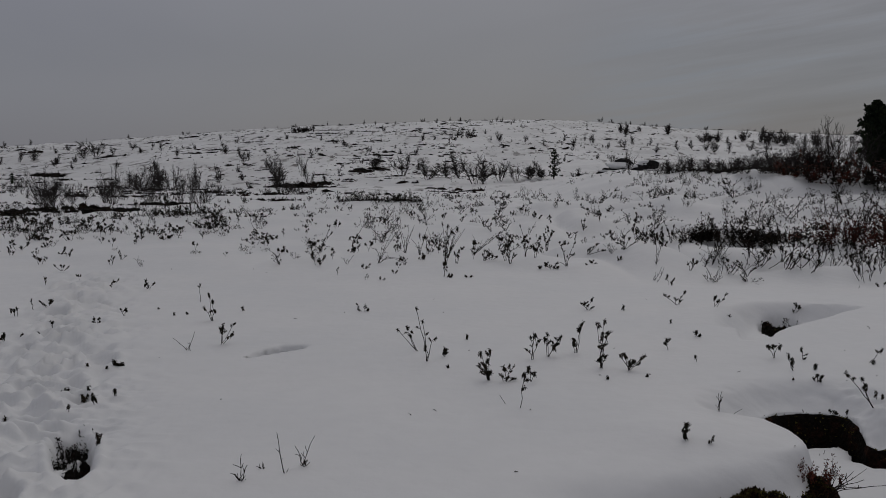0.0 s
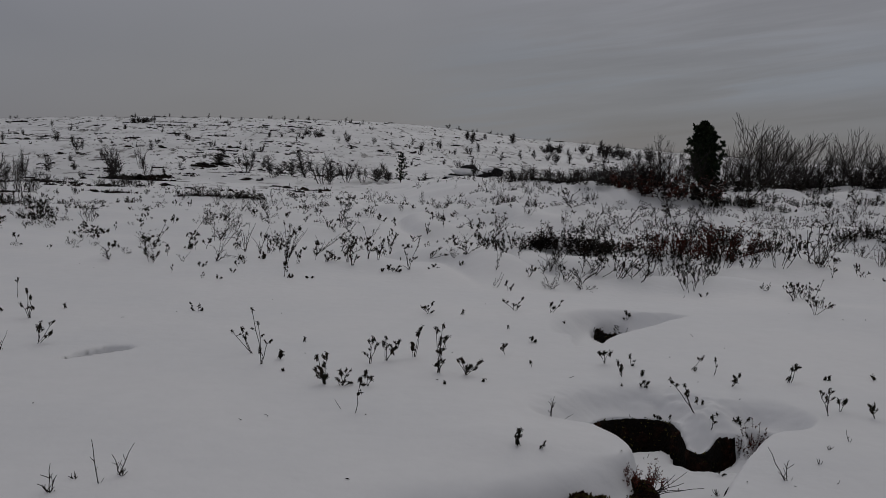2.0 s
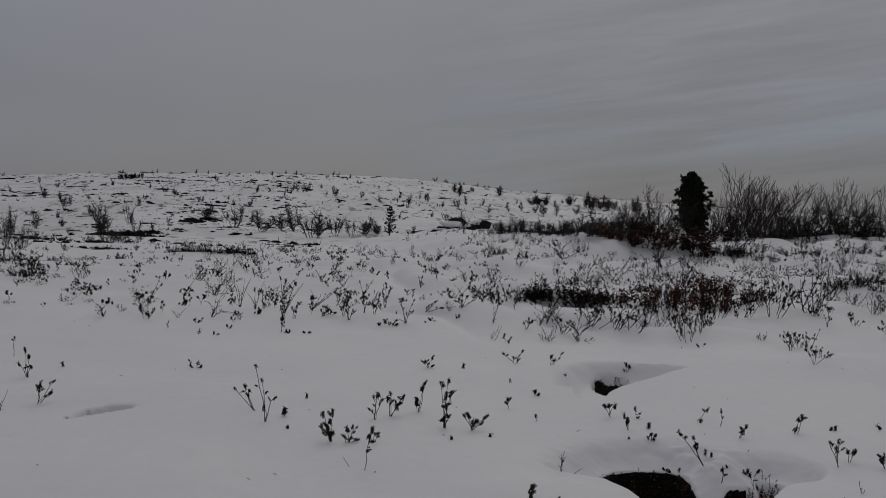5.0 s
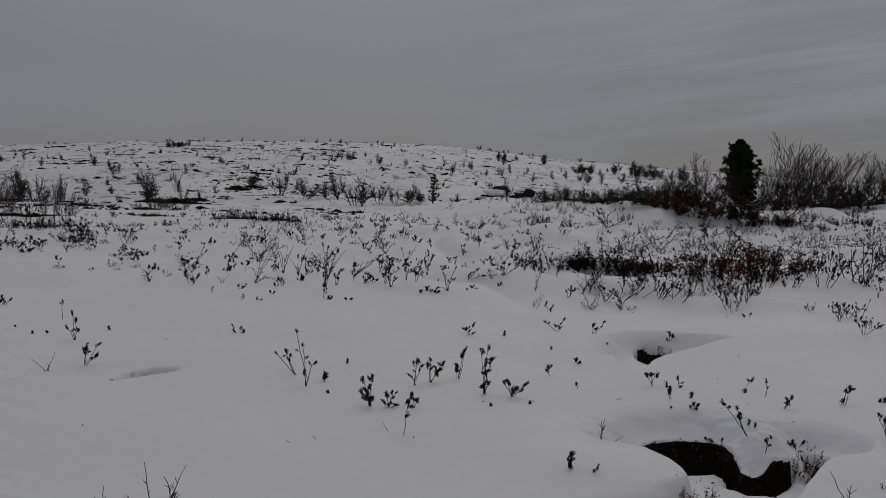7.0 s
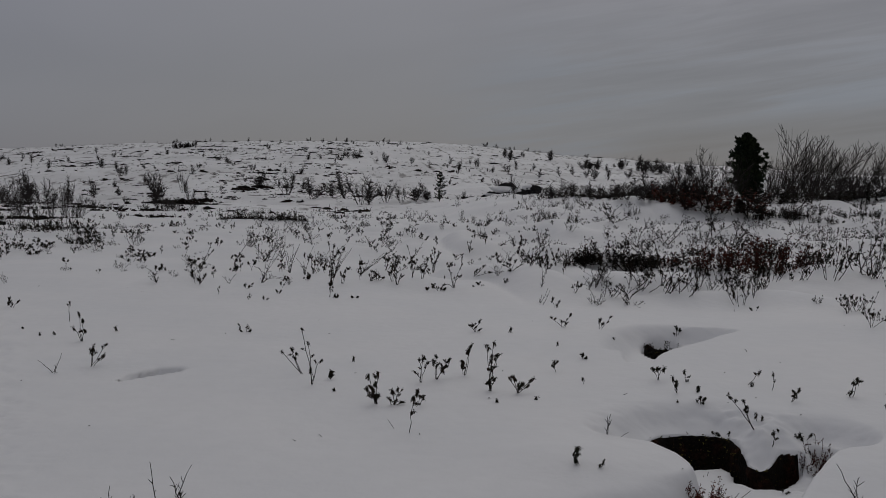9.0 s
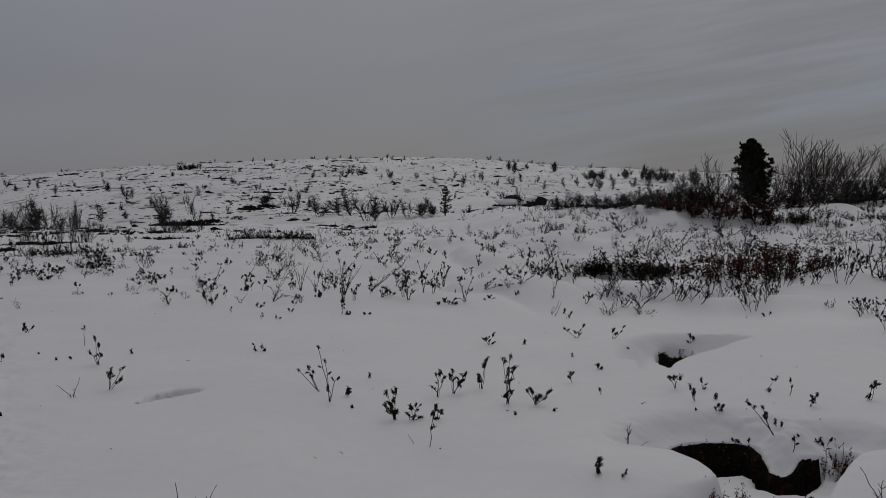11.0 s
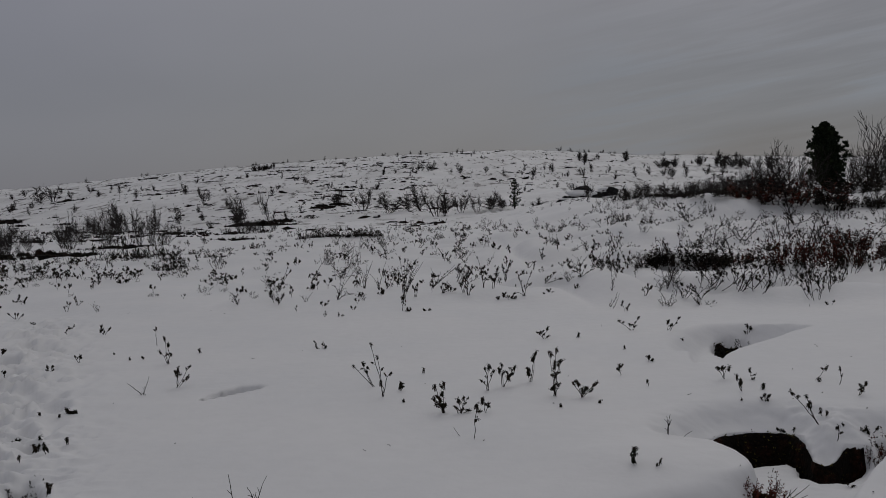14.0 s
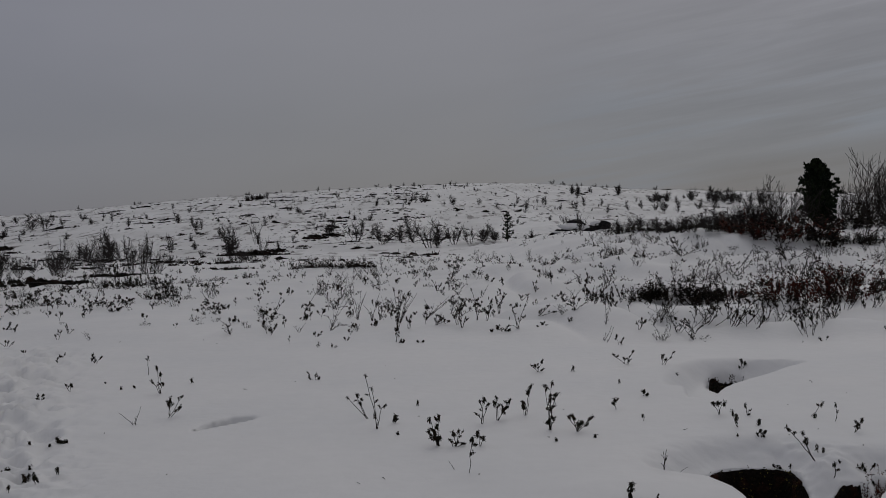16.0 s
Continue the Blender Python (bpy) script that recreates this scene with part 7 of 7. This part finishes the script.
spots = []
while len(spots) < 230:
    y = rng.uniform(19.5, 37)
    x = rng.uniform(0.02, 0.78) * y
    clump = 0.5 + 0.5 * float(vnoise(np.array([x]), np.array([y]), 3.5, 74)[0])
    if rng.random() < clump ** 2:
        spots.append((x, y, rng.uniform(0.18, 0.46), rng.uniform(0.8, 1.3), rng.uniform(0, 6.28)))
strew(BUDDED, spots, "moor_undergrowth", "low dark evergreen shrubs among the snow humps", "shrub")

# heath that shows all over the flat before the stream
spots = []
while len(spots) < 430:
    y = rng.uniform(14.5, 33)
    x = rng.uniform(-0.52, -0.12) * y
    clump = 0.5 + 0.5 * float(vnoise(np.array([x]), np.array([y]), 2.4, 75)[0])
    if rng.random() < clump ** 1.5 * (0.3 if x > -0.19 * y or y < 16 else 1.0):
        spots.append((x, y, rng.uniform(0.08, 0.24), rng.uniform(0.8, 1.5), rng.uniform(0, 6.28)))
strew(SPRIG, spots[::2], "flat_sprigs", "small dark leafy sprigs poking out of snow", "shrub")
strew(BUDDED, spots[1::2], "flat_heath", "low dark heath showing over the snowy flat", "heath")

# scrub and thin streaks of heath along the stream and the foot of the fell
for k in range(20):
    y = rng.uniform(34, 64)
    heath_bank(rng.uniform(-0.47, -0.13) * y, y, rng.uniform(1.5, 4.5), 0.8, rng.uniform(0.07, 0.15), 50 + k, rng.uniform(-12, 6), dense=26)
spots = []
while len(spots) < 75:
    y = rng.uniform(33, 66)
    x = rng.uniform(-0.5, -0.14) * y
    if rng.random() < 0.25 + 0.75 * smooth(vnoise(np.array([x]), np.array([y]), 5.0, 76), -0.1, 0.5)[0]:
        spots.append((x, y, rng.uniform(0.25, 0.8), rng.uniform(0.8, 1.2), rng.uniform(0, 6.28)))
strew(SCRUB, spots, "stream_scrub", "low leafless scrub along the snowy stream side", "scrub")

# crumbs of leaf and twig on the open snow
crumbs = Soup()
for _ in range(45):
    y = rng.uniform(4.2, 13)
    x = rng.uniform(-0.5, 0.75) * y
    b = Vector((x, y, gz(x, y) + 0.002))
    o = Vector((rng.gauss(0, 1), rng.gauss(0, 1), 0.25)).normalized()
    if rng.random() < 0.5:
        crumbs.tube(wander(rng, b, o, rng.uniform(0.02, 0.07), 3, 0.3, 0.05), 0.002, 0.0012)
    else:
        crumbs.leaf(b, b + o * rng.uniform(0.012, 0.03), o.cross(Vector((0, 0, 1))) * 0.005, Vector((0, 0, 0.004)))
tagged(new("leaf_crumbs", crumbs.mesh("leaf_crumbs", BARK)), "tiny bits of leaf and twig lying on snow", "litter", kind="stuff")

# heath tussocks that show through the snow all over the fell
tuss, bits = Soup(), Soup()
placed = 0
while placed < 2700:
    x, y = rng.uniform(-130, 150), rng.uniform(48, 235)
    if abs(x - 8) > 0.72 * y or rng.random() > (0.2 + 0.8 * smooth(vnoise(np.array([x]), np.array([y]), 16.0, 51), -0.2, 0.6)[0]) * (1.0 if x < 0.03 * y else 0.5):
        continue
    placed += 1
    h = rng.choice((0.026, 0.038, 0.053, 0.115)) * rng.uniform(0.7, 1.3) * (0.6 + y / 240)
    run = rng.choice((0.05, 0.1, 0.3, 0.5, 1.2))
    slant = rng.gauss(0.25 if x < 0 else -0.2, 0.3)
    for _ in range(1 + int(run * 4)):
        qx = x + rng.gauss(0, run)
        qy = y + rng.gauss(0, 0.3 + 0.2 * run) + 4 * slant * (qx - x)
        k = h * rng.uniform(0.5, 1.2)
        tuss.lump(Vector((qx, qy, gf(qx, qy))), k * rng.uniform(1.0, 4.5), k * rng.uniform(0.8, 2.0), k, rng, 5, 0.5)
        for _ in range(2):
            b = Vector((qx + rng.gauss(0, k), qy, gf(qx, qy)))
            bits.tube(wander(rng, b, Vector((rng.gauss(0, 0.5), rng.gauss(0, 0.5), 1)), k * rng.uniform(1.2, 3.0), 2, 0.2, 0), 0.022, 0.014)
tagged(new("fell_tussocks", tuss.mesh("fell_tussocks", HEATH)), "dark heath tussocks showing through thin snow", "heath", kind="stuff")
tagged(new("fell_twigs", bits.mesh("fell_twigs", BARK)), "short bare twigs over heath tussocks on the fell", "heath", kind="stuff")
spots = []
while len(spots) < 240:
    x, y = rng.uniform(-120, 150), rng.uniform(50, 225)
    if abs(x - 8) < 0.72 * y and rng.random() < 0.15 + 0.85 * smooth(vnoise(np.array([x]), np.array([y]), 22.0, 52), -0.1, 0.6)[0]:
        spots.append((x, y, rng.uniform(0.4, 1.3), rng.uniform(0.6, 0.9), rng.uniform(0, 6.28)))
strew(BIRCHES, spots, "fell_scrub", "low birch scrub scattered over the snowy fell", "scrub")

# moss and dead leaves over the bare peat of the gully
moss = Soup()
for x0, x1, y0, y1, n in ((0.95, 1.95, 3.7, 4.8, 9000), (1.7, 3.4, 4.8, 6.3, 2600), (3.2, 3.8, 9.0, 9.9, 700)):
    xs = np.array([rng.uniform(x0, x1) for _ in range(n)])
    ys = np.array([rng.uniform(y0, y1) for _ in range(n)])
    zs, top = peat_height(xs, ys), snow_height(xs, ys)
    for x, y, z, t in zip(xs, ys, zs, top):
        if z < t + (0.0 if y < 4.8 else 0.06):
            continue
        for _ in range(3):
            o = Vector((rng.gauss(0, 0.8), rng.gauss(-0.3, 0.8), 1)).normalized()
            b = Vector((x + rng.gauss(0, 0.008), y + rng.gauss(0, 0.008), z - 0.004))
            moss.leaf(b, b + o * rng.uniform(0.008, 0.022), o.cross(Vector((0.3, 0.9, 0.1))).normalized() * rng.uniform(0.003, 0.006), Vector((0, 0, 0.003)))
tagged(new("moss", moss.mesh("moss", MOSS)), "yellow-green bog moss and brown leaves over peat", "moss", kind="stuff")

# the plants that served as patterns go
for ob in STORE:
    for o in (*ob.children_recursive, ob):
        bpy.data.objects.remove(o)
